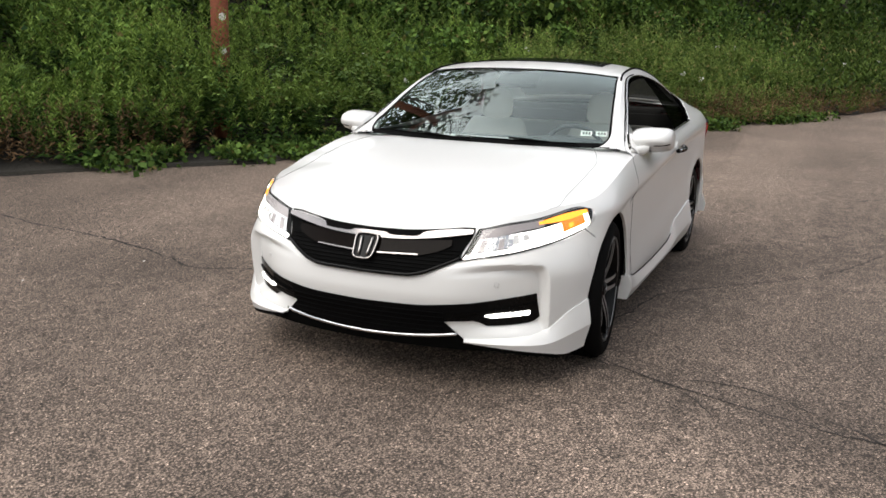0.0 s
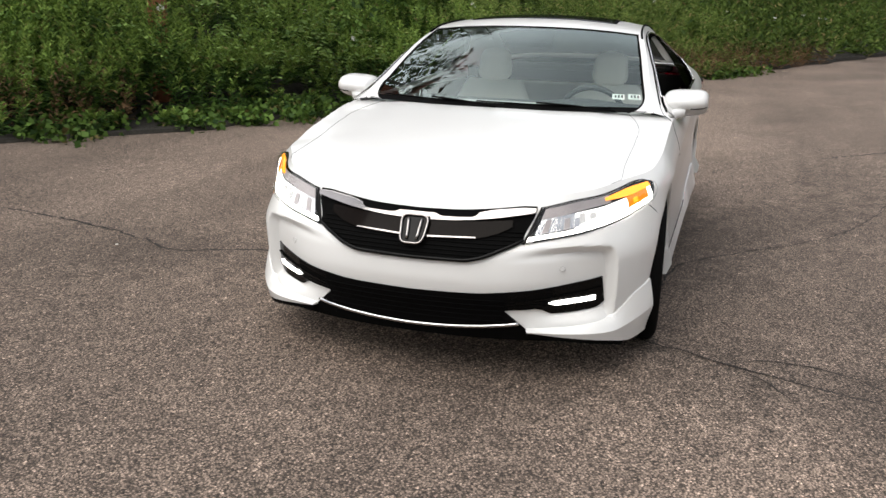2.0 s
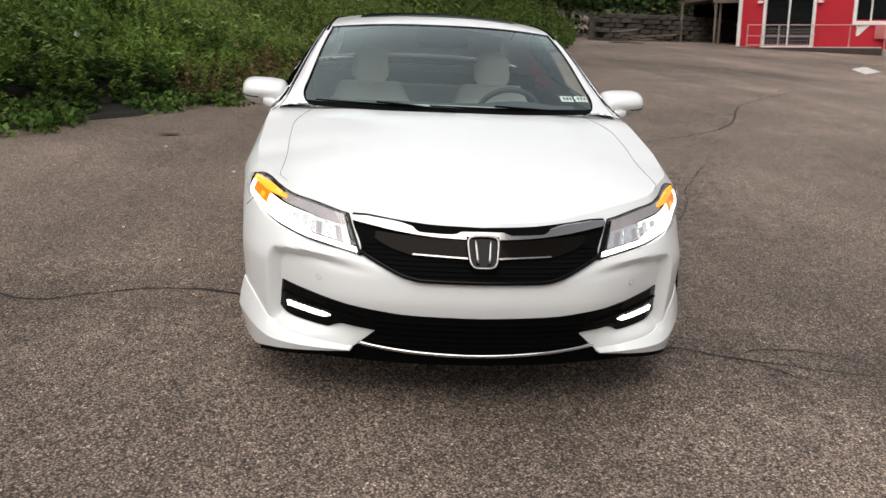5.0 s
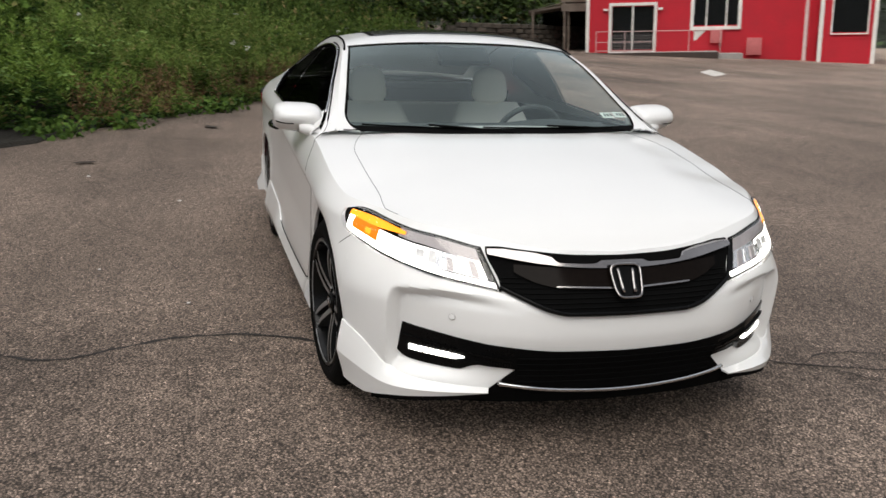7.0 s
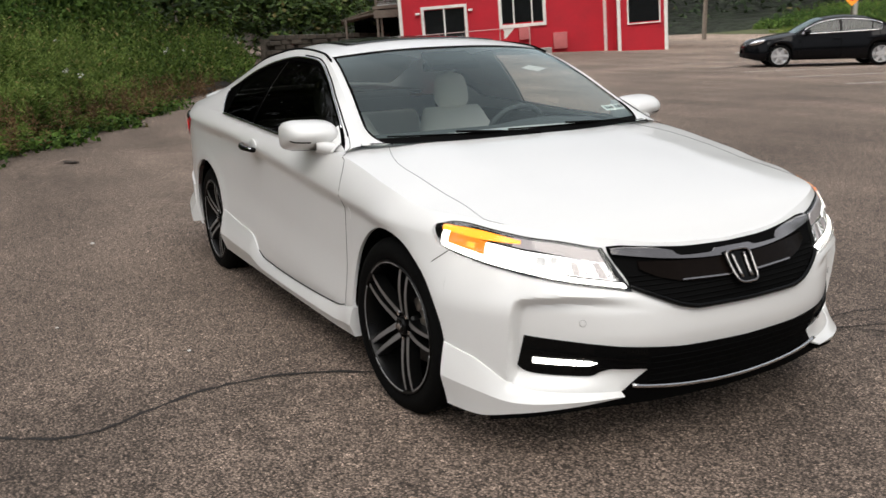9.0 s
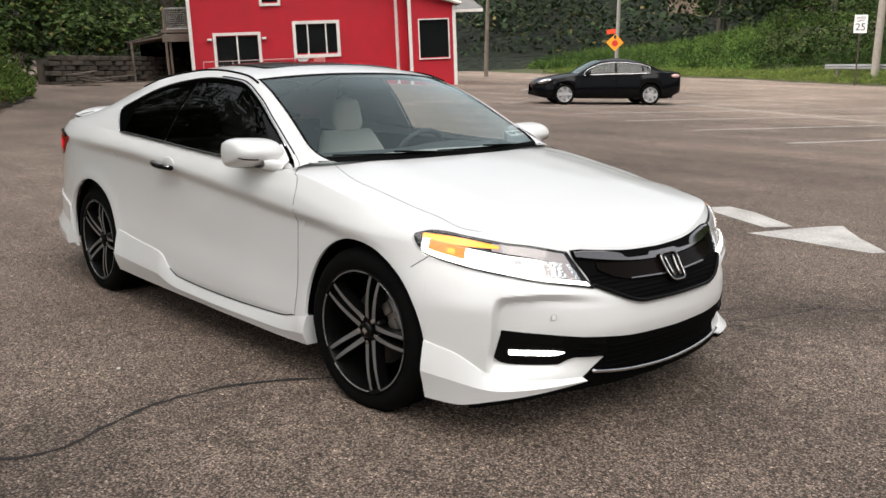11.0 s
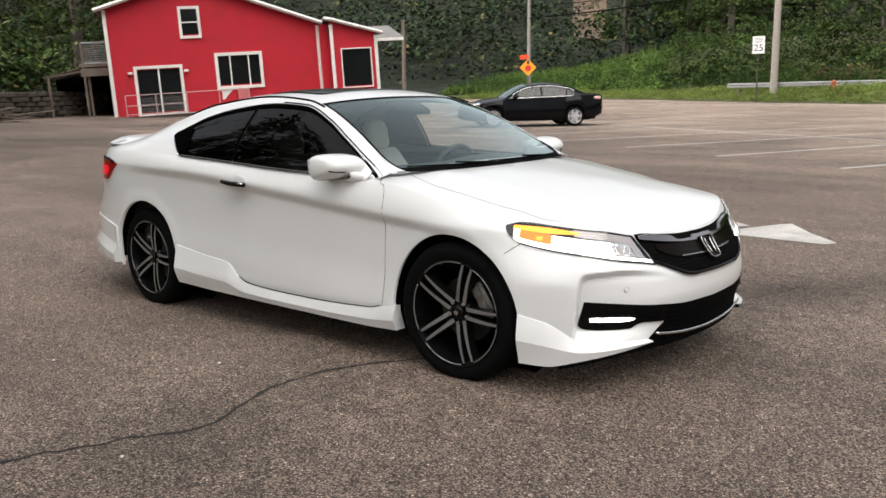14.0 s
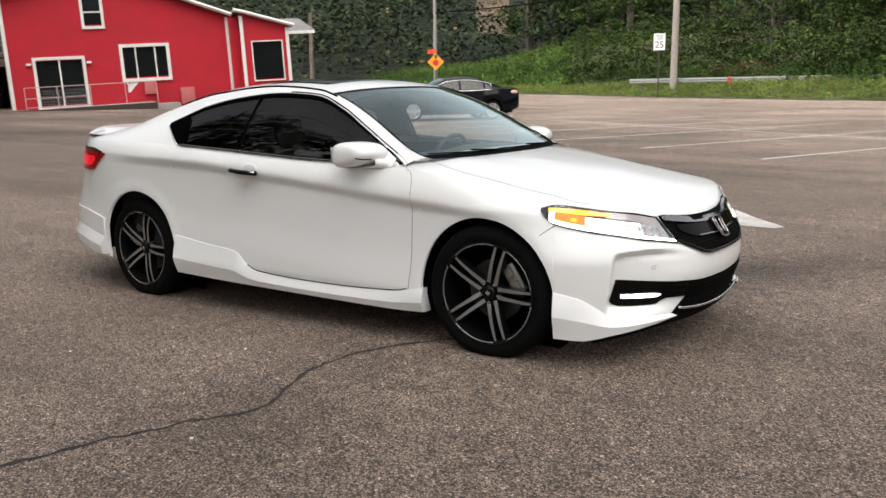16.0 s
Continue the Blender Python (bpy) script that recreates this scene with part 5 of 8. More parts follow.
make_interior()

# ---- plants ----
SOIL = paint("leaf_litter_soil", (0.018, 0.015, 0.010), 0.95, var=0.4, scale=1.5, fine=25, bump=0.6, dist=0.04)
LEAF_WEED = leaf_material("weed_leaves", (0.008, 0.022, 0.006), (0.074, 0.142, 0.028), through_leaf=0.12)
# weed tops: lighter shoot green with the light from above put into it
LEAF_TOPLIT = leaf_material("toplit_weed_leaves", (0.060, 0.112, 0.021), (0.250, 0.365, 0.075), through_leaf=0.18)
LEAF_VINE = leaf_material("vine_leaves", (0.035, 0.070, 0.016), (0.150, 0.235, 0.050), through_leaf=0.12)
LEAF_BROAD = leaf_material("broad_leaves", (0.012, 0.032, 0.008), (0.135, 0.230, 0.046), through_leaf=0.15)
LEAF_SPRAY = leaf_material("pale_compound_leaves", (0.07, 0.130, 0.030), (0.21, 0.310, 0.078), through_leaf=0.2)
LEAF_GRASS = leaf_material("grass_blades", (0.072, 0.115, 0.023), (0.217, 0.270, 0.069), (0.319, 0.243, 0.103))
LEAF_TREE = leaf_material("tree_leaves", (0.009, 0.020, 0.006), (0.078, 0.124, 0.029), through_leaf=0.12)
LEAF_FAR = leaf_material("distant_leaves", (0.012, 0.022, 0.010), (0.050, 0.075, 0.033), through_leaf=0.1)
LEAF_BRUSH = leaf_material("brown_brush", (0.045, 0.045, 0.018), (0.12, 0.095, 0.045), (0.2, 0.12, 0.06), 0.1)
LEAF_DRY = leaf_material("dead_leaves", (0.07, 0.045, 0.025), (0.20, 0.12, 0.06), (0.3, 0.22, 0.12), 0.2)
BARK = paint("grey_bark", (0.10, 0.085, 0.07), 0.9, var=0.35, scale=3, fine=30, bump=0.5, dist=0.03)
FLOWER = paint("pale_flower", (0.75, 0.75, 0.70), 0.7, var=0.1)


def blades(base, along, across, length, width, droop=0.25):
    """Leaves as folded four-cornered blades: arrays of foot, direction and side."""
    n = len(base)
    L, W = np.broadcast_to(length, n)[:, None], np.broadcast_to(width, n)[:, None]
    nor = np.cross(along, across)
    mid = base + along * L * 0.5
    tip = base + along * L - np.array([0, 0, 1.0]) * L * droop
    V = np.stack([base, mid + across * W * 0.5 + nor * W * 0.18, tip, mid - across * W * 0.5 + nor * W * 0.18], 1)
    return V


def unit(v):
    return v / (np.linalg.norm(v, axis=-1, keepdims=True) + 1e-9)


def stuff(name, V, material, label, category="plants"):
    n = len(V)
    return tagged(mesh_of(name, V.reshape(-1, 3), np.arange(4 * n).reshape(n, 4), material, smooth=False), label, category, kind="stuff")


def side_of(along):
    r = rng.normal(size=along.shape)
    return unit(np.cross(along, r))


def weed_plants(xy, z0, h, per, leaf, width, spread_=0.10):
    """Tall weeds: leaves in a spiral up a stem, pointing up and out."""
    n = len(xy)
    t = np.tile(np.linspace(0.10, 1.0, per) ** 0.75, n) + rng.normal(0, 0.02, n * per)
    i = np.repeat(np.arange(n), per)
    lean = rng.normal(0, 0.16, (n, 2))
    az = rng.uniform(0, math.tau, n)[i] + np.tile(np.arange(per) * 2.4, n)
    up = 0.2 + 1.5 * t
    d = unit(np.stack([np.cos(az), np.sin(az), up + rng.normal(0, 0.25, n * per)], 1))
    hh = h[i] * t
    base = np.stack([xy[i, 0] + lean[i, 0] * hh, xy[i, 1] + lean[i, 1] * hh, z0[i] + hh], 1)
    base[:, :2] += rng.normal(0, 0.015, (n * per, 2))
    sz = leaf * (1.15 - 0.6 * t) * rng.uniform(0.7, 1.3, n * per)
    return blades(base, d, side_of(d), sz, sz * width, 0.2)


def clump_leaves(centres, radii, per, leaf, width=0.7, squash=0.8):
    """Leaves on the skins of clumps, turned outward and up."""
    n = len(centres)
    i = np.repeat(np.arange(n), per)
    d = unit(rng.normal(size=(n * per, 3)) * [1, 1, 0.9] + [0, 0, 0.25])
    r = radii[i] * rng.uniform(0.55, 1.08, n * per) ** 0.6
    base = centres[i] + d * r[:, None] * [1, 1, squash]
    al = unit(d * 0.5 + rng.normal(0, 0.55, (n * per, 3)) + [0, 0, -0.1])
    sz = leaf * rng.uniform(0.65, 1.35, n * per)
    ac = unit(np.cross(al, d + rng.normal(0, 0.35, d.shape)))
    return blades(base, al, ac, sz, sz * width, 0.12)


def bough_leaves(centres, radii, subs, per, leaf, width=0.65):
    """Boughs whose upper skin carries flat sprays of leaves, hollow and dark below and between."""
    n = len(centres)
    i = np.repeat(np.arange(n), subs)
    d = unit(rng.normal(size=(n * subs, 3)) + [0, 0, 0.55])
    c = centres[i] + d * (radii[i] * rng.uniform(0.72, 1.12, n * subs))[:, None] * [1, 1, 0.72]
    r = radii[i] * rng.uniform(0.24, 0.48, n * subs)
    k = np.repeat(np.arange(n * subs), per)
    a, q = rng.uniform(0, math.tau, len(k)), np.sqrt(rng.uniform(0, 1, len(k)))
    out = np.stack([np.cos(a), np.sin(a), np.zeros(len(k))], 1)
    base = c[k] + out * (q * r[k])[:, None] + np.stack([np.zeros(len(k)), np.zeros(len(k)), r[k] * (0.40 * (1 - q * q) - 0.25 * q + rng.normal(0, 0.10, len(k)))], 1)
    al = unit(out * 0.8 + rng.normal(0, 0.35, (len(k), 3)) + [0, 0, -0.25])
    ac = unit(np.cross(al, np.array([0, 0, 1.0]) + d[k] * 0.4 + rng.normal(0, 0.32, (len(k), 3))))
    sz = leaf * rng.uniform(0.65, 1.35, len(k))
    return blades(base, al, ac, sz, sz * width, 0.12)


# edge of the asphalt along the overgrown bank
EDGE = np.array([(6.0, -12.0), (2.0, -9.2), (-1.0, -7.0), (-2.4, -5.85), (-3.85, -4.68), (-5.2, -4.0), (-6.7, -3.25), (-8.5, -2.1), (-10.5, -1.25), (-12.5, -0.2), (-16.8, 1.9), (-19.1, 2.95), (-29.2, 7.4), (-34.3, 8.8), (-38.9, 10.1), (-50.0, 11.5)])
_el = np.concatenate([[0], np.cumsum(np.hypot(*np.diff(EDGE, axis=0).T))])


def edge_at(l):
    p = np.stack([np.interp(l, _el, EDGE[:, 0]), np.interp(l, _el, EDGE[:, 1])], -1)
    a = np.stack([np.interp(l + 1.0, _el, EDGE[:, 0]) - np.interp(l - 1.0, _el, EDGE[:, 0]), np.interp(l + 1.0, _el, EDGE[:, 1]) - np.interp(l - 1.0, _el, EDGE[:, 1])], -1)
    a = unit(a)
    return p, np.stack([-a[..., 1], a[..., 0]], -1)


def bank_h(d):
    """Height of the bank d metres behind the edge of the asphalt."""
    return 0.02 + 0.13 * np.maximum(0, d - 0.5) + 0.30 * np.maximum(0, d - 4.0) * (1 - 0.35 * sstep(10, 22, d))


def bank_point(l, d):
    p, nrm = edge_at(l)
    q = p + nrm * np.asarray(d)[..., None]
    return q, g(q[..., 0], q[..., 1]) + bank_h(d)


_ls, _ds = np.linspace(0, _el[-1], 90), np.concatenate([[0.10, 0.22, 0.40, 0.9], np.linspace(1.5, 34, 24)])
_rows = []
for d in _ds:
    q, z = bank_point(_ls, np.full(len(_ls), max(d, 0.0)))
    p, nrm = edge_at(_ls)
    jag = 0.10 * np.sin(_ls * 2.3) + 0.07 * np.sin(_ls * 5.1)
    if d < 0.95:
        q = q + nrm * (0.45 * sstep(15, 20, _ls) * (1 - d / 1.0))[:, None]
    if d < 0.4:
        q = q + nrm * (jag + min(d, 0.0))[:, None]
    z = z + (0.015 + 0.05 * sstep(14, 28, _ls) if d > 0.1 else -0.08) + 0.12 * np.sin(q[:, 0] * 1.7) * np.cos(q[:, 1] * 1.3) * sstep(0.8, 2, d)
    _rows.append(np.stack([q[:, 0], q[:, 1], z + 0.004], 1))
bm = bmesh.new()
sheet(bm, _rows)
tagged(part("bank", bm, SOIL), "overgrown earth bank beside the asphalt", "bank", kind="structure")


def scatter(n, l0, l1, d0, d1, power=1.0):
    l = rng.uniform(l0, l1, n)
    d = d0 + (d1 - d0) * rng.uniform(0, 1, n) ** power
    q, z = bank_point(l, d)
    return q, z, d, l


L_A, L_B, L_C = 2.0, 27.0, _el[-1]
# low creepers at the edge
q, z, d, l = scatter(1150, L_A, L_B, -0.30, 0.9)
lobe = 0.5 * np.sin(l * 2.3) + 0.45 * np.sin(l * 0.93 + 1) + 0.35 * np.sin(l * 5.3 + 2)
keep = (lobe + rng.normal(0, 0.25, len(l)) > -0.55 + 1.5 * sstep(0.25, -0.3, d)) & (lobe + rng.normal(0, 0.3, len(l)) > -0.10 - 0.9 * (l > 19))
q, z = q[keep], z[keep]
stuff("ground_creeper", np.concatenate([clump_leaves(np.c_[q, z + 0.05], rng.uniform(0.10, 0.20, len(q)), 30, 0.076, 0.8, 0.75)]), LEAF_BROAD, "low broad-leaved creepers along the asphalt edge")
# tall weeds in uneven tufts, near and farther


def tuft(l, d):
    """How tall the growth is at a spot: tufts with hollows between them."""
    return np.clip(0.78 + 0.28 * np.sin(l * 1.35 + 0.8 * np.sin(d * 1.7)) + 0.22 * np.sin(l * 2.9 + d * 2.1) + 0.15 * np.sin(d * 3.3 - l * 0.6), 0.35, 1.25)


def weed_tufts(n, l0, l1, d0, d1, stems, radius, h0, h1, per, leaf, width, lift=0.38):
    """Weeds in rounded tufts, leafy towards the top, with dark hollows between and below."""
    l = l0 + (l1 - l0) * (np.arange(n) + rng.uniform(0, 1, n)) / n
    d = d0 + (d1 - d0) * ((np.arange(n) * 0.618034 + rng.uniform(0, 0.3, n)) % 1.0)
    q, z = bank_point(l, d)
    hc = rng.uniform(h0, h1, n) * (0.62 + 0.38 * sstep(d0 - 0.2, d0 + 1.0, d)) * (0.82 + 0.24 * np.sin(l * 1.9 + d * 1.3))
    rad = radius * rng.uniform(0.65, 1.35, n)
    i = np.repeat(np.arange(n), stems)
    rr, aa = np.sqrt(rng.uniform(0, 1, n * stems)), rng.uniform(0, math.tau, n * stems)
    off = np.stack([np.cos(aa), np.sin(aa)], 1) * rr[:, None] * rad[i][:, None]
    xy = q[i] + off
    h = hc[i] * (1.05 - 0.38 * rr ** 2) * rng.uniform(0.85, 1.1, n * stems)
    m = len(xy)
    t = np.tile(lift + (1 - lift) * np.linspace(0, 1, per) ** 0.8, m)
    k = np.repeat(np.arange(m), per)
    az = rng.uniform(0, math.tau, m)[k] + np.tile(np.arange(per) * 2.4, m)
    dr = unit(np.stack([np.cos(az), np.sin(az), 0.15 + 1.3 * t ** 2 + rng.normal(0, 0.22, m * per)], 1))
    hh = h[k] * t
    lean = (off / radius * 0.22 + rng.normal(0, 0.07, (m, 2)))[k]
    base = np.stack([xy[k, 0] + lean[:, 0] * hh, xy[k, 1] + lean[:, 1] * hh, z[i][k] + hh], 1)
    sz = leaf * (1.2 - 0.55 * t) * rng.uniform(0.7, 1.3, m * per)
    V = blades(base, dr, side_of(dr), sz, sz * width, 0.22)
    # uppermost leaves of each stem go to the material with painted top light
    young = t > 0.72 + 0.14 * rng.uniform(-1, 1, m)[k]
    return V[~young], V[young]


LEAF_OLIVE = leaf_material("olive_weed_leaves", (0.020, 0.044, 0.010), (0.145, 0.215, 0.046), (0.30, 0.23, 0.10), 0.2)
# the olive weeds' tops, lightened in colour the same way
LEAF_PALE = leaf_material("toplit_olive_leaves", (0.075, 0.125, 0.026), (0.235, 0.310, 0.080), (0.34, 0.28, 0.12), 0.2)
L_M = 19.0
for sets, m_old, m_toplit, label in (
        ([(150, L_A, L_M, 1.6, 4.6, 19, 0.29, 1.2, 1.95, 46, 0.118, 0.21, 0.42), (112, L_A, L_M, 0.75, 2.1, 18, 0.26, 0.8, 1.5, 46, 0.112, 0.21, 0.38), (13, 11.3, 13.1, 0.9, 1.7, 24, 0.28, 1.7, 2.05, 46, 0.11, 0.22), (34, L_A, L_M, 0.3, 1.0, 10, 0.22, 0.3, 0.75, 30, 0.10, 0.25, 0.15)], LEAF_WEED, LEAF_TOPLIT, "dark green on the bank"),
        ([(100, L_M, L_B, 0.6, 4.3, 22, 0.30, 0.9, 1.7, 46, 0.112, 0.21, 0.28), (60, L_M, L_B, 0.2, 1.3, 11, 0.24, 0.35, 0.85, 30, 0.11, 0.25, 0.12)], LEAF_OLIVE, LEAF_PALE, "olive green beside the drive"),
        ([(230, L_A, L_B + 4, 4.2, 11.0, 15, 0.40, 1.3, 2.6, 25, 0.21, 0.25)], LEAF_WEED, LEAF_TOPLIT, "green higher on the bank")):
    old, top_leaves = zip(*[weed_tufts(*s) for s in sets])
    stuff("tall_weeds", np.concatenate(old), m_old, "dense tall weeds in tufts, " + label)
    stuff("weed_tops", np.concatenate(top_leaves), m_toplit, "weed tops coloured lighter for light from above, " + label)
q, z, d, l = scatter(2600, L_B - 3, L_C, 0.4, 7.0)
h = rng.uniform(0.8, 1.9, len(q)) * (0.45 + 0.55 * sstep(0.3, 1.8, d)) * tuft(l, d)
stuff("tall_weeds", weed_plants(q, z, h, 24, 0.24, 0.26), LEAF_OLIVE, "tall weeds and grasses along the drive")
# broad-leaved shrubs among the weeds
q, z, d, l = scatter(420, L_A, L_B + 6, 1.6, 7.0)
keep = (np.sin(l * 0.71 + 0.4) + np.sin(l * 1.57 + d) > 0.0) & ((l < 19) | (d > 3.5))
q, z, d = q[keep], z[keep], d[keep]
hh = rng.uniform(0.3, 1.0, len(q)) + 0.15 * d
stuff("shrub_leaves", clump_leaves(np.c_[q, z + hh], rng.uniform(0.25, 0.5, len(q)), 190, 0.10, 0.6), LEAF_BROAD, "broad-leaved shrubs on the bank")
q, z, d, l = scatter(420, L_A, L_C, 5.0, 14.0)
stuff("shrub_leaves", clump_leaves(np.c_[q, z + rng.uniform(0.5, 2.2, len(q))], rng.uniform(0.5, 1.1, len(q)), 130, 0.20, 0.6), LEAF_BROAD, "leafy shrubs high on the bank")
# dead brown stems
q, z, d, l = scatter(110, 10.0, 12.8, 0.45, 1.05)
q2, z2, d2, l2 = scatter(420, 17, 31, -0.05, 0.8)
qa, za = np.concatenate([q, q2]), np.concatenate([z, z2])
stuff("dead_weeds", weed_plants(qa, za, rng.uniform(0.3, 0.75, len(qa)), 22, 0.10, 0.2), LEAF_DRY, "dry brown dead weeds at the foot of the bank")
# arching sprays with paired pale leaflets, hanging out of the weeds


def sprays(n, l0, l1, d0, d1, pairs=9):
    q, z, d, l = scatter(n, l0, l1, d0, d1)
    p, nrm = edge_at(l)
    az = np.arctan2(-nrm[:, 1], -nrm[:, 0]) + rng.normal(0, 0.75, n)
    length, top = rng.uniform(0.45, 0.95, n), rng.uniform(0.45, 1.15, n)
    V = []
    for t in np.linspace(0.12, 1.0, pairs):
        r = length * t
        zz = z + top + 0.32 * length * np.sin(t * 2.6) - 0.45 * length * t * t
        foot = np.stack([q[:, 0] + np.cos(az) * r, q[:, 1] + np.sin(az) * r, zz], 1)
        for k in (1, -1):
            a = az + k * (1.15 + rng.normal(0, 0.12, n))
            al = unit(np.stack([np.cos(a), np.sin(a), rng.normal(-0.10, 0.15, n)], 1))
            ac = unit(np.cross(al, np.array([0, 0, 1.0]) + rng.normal(0, 0.25, (n, 3))))
            sz = (0.10 - 0.045 * abs(t - 0.5)) * rng.uniform(0.8, 1.2, n)
            V.append(blades(foot, al, ac, sz, sz * 0.48, 0.12))
    return np.concatenate(V)


stuff("leaf_sprays", np.concatenate([sprays(40, 13.6, 16.3, 0.6, 1.4), sprays(14, 3.0, 13.0, 0.7, 1.8), sprays(12, 16.3, 21.0, 0.7, 1.5)]), LEAF_SPRAY, "arching pale green sprays of paired leaflets")
# small white flowers
q, z, d, l = scatter(16, 16, 40, 0.6, 3.0)
stuff("wild_flowers", clump_leaves(np.c_[q, z + rng.uniform(0.7, 1.3, len(q))], np.full(len(q), 0.03), 10, 0.035, 0.8), FLOWER, "small white wild flowers among the weeds")


def make_tree(name, h, crown_r, clumps, subs, per, leaf, label):
    """A tree: tapered trunk with limbs, and a ragged crown of leaf clumps."""
    t = thing(name, label, "tree", group="woodland trees")
    bm = bmesh.new()
    rod(bm, (0, 0, -0.3), (0.1, 0.05, h * 0.5), 0.028 * h ** 0.9, 0.016 * h ** 0.9, 9)
    rod(bm, (0.1, 0.05, h * 0.5), (0, 0.15, h * 0.9), 0.016 * h ** 0.9, 0.02, 8)
    C, R = [], []
    for k in range(clumps):
        zt = rng.uniform(0.22, 1.0)
        rr = crown_r * math.sqrt(max(0.05, 1 - ((zt - 0.55) / 0.5) ** 2)) * rng.uniform(0.35, 1.0)
        a = rng.uniform(0, math.tau)
        c = np.array([rr * math.cos(a), rr * math.sin(a), zt * h])
        C.append(c)
        R.append(rng.uniform(0.12, 0.24) * crown_r * 1.4)
        if k % 4 == 0:
            rod(bm, (0.05, 0.05, c[2] * 0.72), c, 0.035 + 0.004 * h, 0.015, 5)
    part("trunk", bm, BARK, t)
    V = bough_leaves(np.array(C), np.array(R), subs, per, leaf)
    n = len(V)
    mesh_of("crown", V.reshape(-1, 3), np.arange(4 * n).reshape(n, 4), LEAF_TREE, t, smooth=False)
    return t


def place_trees(proto, spots, first_label=None):
    for k, (x, y, z, s, r) in enumerate(spots):
        m = pose(x, y, z, 0, 0, r)
        if k == 0:
            proto.matrix_basis = m
            proto.scale = (s, s, s)
        else:
            c = copy_thing(proto, m)
            c.scale = (s, s, s * rng.uniform(0.9, 1.15))


def bank_spots(n, l0, l1, d0, d1, s0, s1):
    q, z, d, l = scatter(n, l0, l1, d0, d1)
    return [(a[0], a[1], b - 0.1, rng.uniform(s0, s1), rng.uniform(0, 360)) for a, b in zip(q, z)]


oak = make_tree("tree", 13, 4.2, 50, 9, 10, 0.24, "tall broad-leaved tree in full dark green leaf")
maple = make_tree("tree", 10, 3.6, 44, 9, 10, 0.22, "dense young broad-leaved tree on the slope")
bushy = make_tree("tree", 7, 3.6, 40, 10, 11, 0.19, "bushy green tree beside the road")
place_trees(oak, bank_spots(15, L_A - 1, L_C, 10, 24, 0.8, 1.2) + bank_spots(3, 0.5, 7, 7.0, 9.5, 1.0, 1.2) + bank_spots(5, 3, 18, 11, 16, 1.1, 1.35))
place_trees(maple, bank_spots(18, 22, L_C, 6.5, 18, 0.6, 1.2))

# ---- grass verge beyond the car park ----
VERGE = np.array([(100.0, 44.0), (45.0, 47.5), (12.0, 50.0), (-7.3, 52.0), (-13.0, 54.5), (-21.0, 58.0), (-27.0, 62.0), (-33.3, 67.0), (-40.0, 72.5), (-47.0, 75.5), (-56.0, 77.0), (-72.0, 80.0), (-92.0, 88.0)])
_vl = np.concatenate([[0], np.cumsum(np.hypot(*np.diff(VERGE, axis=0).T))])


def verge_point(l, d):
    """A spot d metres behind the edge of the verge; a mound rises behind its middle stretch."""
    p = np.stack([np.interp(l, _vl, VERGE[:, 0]), np.interp(l, _vl, VERGE[:, 1])], -1)
    a = unit(np.stack([np.interp(l + 3, _vl, VERGE[:, 0]) - np.interp(l - 3, _vl, VERGE[:, 0]), np.interp(l + 3, _vl, VERGE[:, 1]) - np.interp(l - 3, _vl, VERGE[:, 1])], -1))
    n = np.stack([a[..., 1], -a[..., 0]], -1)
    q = p + n * np.asarray(d)[..., None]
    z = g(q[..., 0], q[..., 1]) + 0.03 + 0.05 * np.maximum(0, d)
    mound = sstep(-24.0, -39.0, q[..., 0]) * (1 - 0.75 * sstep(-42, -72.0, q[..., 0]))
    z = z + mound * 4.7 * sstep(5.0, 20.0, d)
    right = sstep(-43.5, -26.5, q[..., 0])
    return q, z + right * (0.40 * sstep(0.3, 5.0, d) + 5.0 * sstep(14.0, 43.0, d))


def verge_z(x, y):
    """Height of the verge at a spot near its edge."""
    l, d = np.meshgrid(np.linspace(0, _vl[-1], 900), np.linspace(0, 14, 60))
    q, z = verge_point(l.ravel(), d.ravel())
    return float(z[np.argmin(np.hypot(q[:, 0] - x, q[:, 1] - y))])


_ls = np.linspace(0, _vl[-1], 120)
_rows = []
for d in np.concatenate([[-0.3, 0.0], np.linspace(1.4, 66, 30)]):
    q, z = verge_point(_ls, np.full(len(_ls), max(0.0, d)))
    _rows.append(np.stack([q[:, 0], q[:, 1], z + (-0.1 if d < 0 else 0.0)], 1))
VERGE_SOIL = paint("grassy_soil", (0.075, 0.085, 0.03), 0.95, var=0.35, scale=0.8, fine=12, bump=0.6, dist=0.05)
bm = bmesh.new()
sheet(bm, _rows)
tagged(part("verge", bm, VERGE_SOIL), "grass verge and mound beyond the car park", "verge", kind="structure")


def vscatter(n, x0, x1, d0, d1):
    l0, l1 = np.interp([-x0, -x1], -VERGE[:, 0], _vl)
    l, d = rng.uniform(l0, l1, n), rng.uniform(d0, d1, n)
    q, z = verge_point(l, d)
    return q, z, d


q, z, d = vscatter(5600, 19, -72, 0.0, 6.4)
stuff("roadside_grass", weed_plants(q, z, rng.uniform(0.17, 0.66, len(q)) * (0.5 + 0.5 * sstep(0, 2.8, d)), 9, 0.48, 0.13), LEAF_GRASS, "mown and wild grass along the far edge")
q, z, d = vscatter(3600, 28, -89, 6.5, 13.5)
stuff("roadside_weeds", weed_plants(q, z, rng.uniform(0.6, 1.8, len(q)), 22, 0.33, 0.3), LEAF_WEED, "tall roadside weeds")
q, z, d = vscatter(1700, -48, -92, 12.0, 34.0)
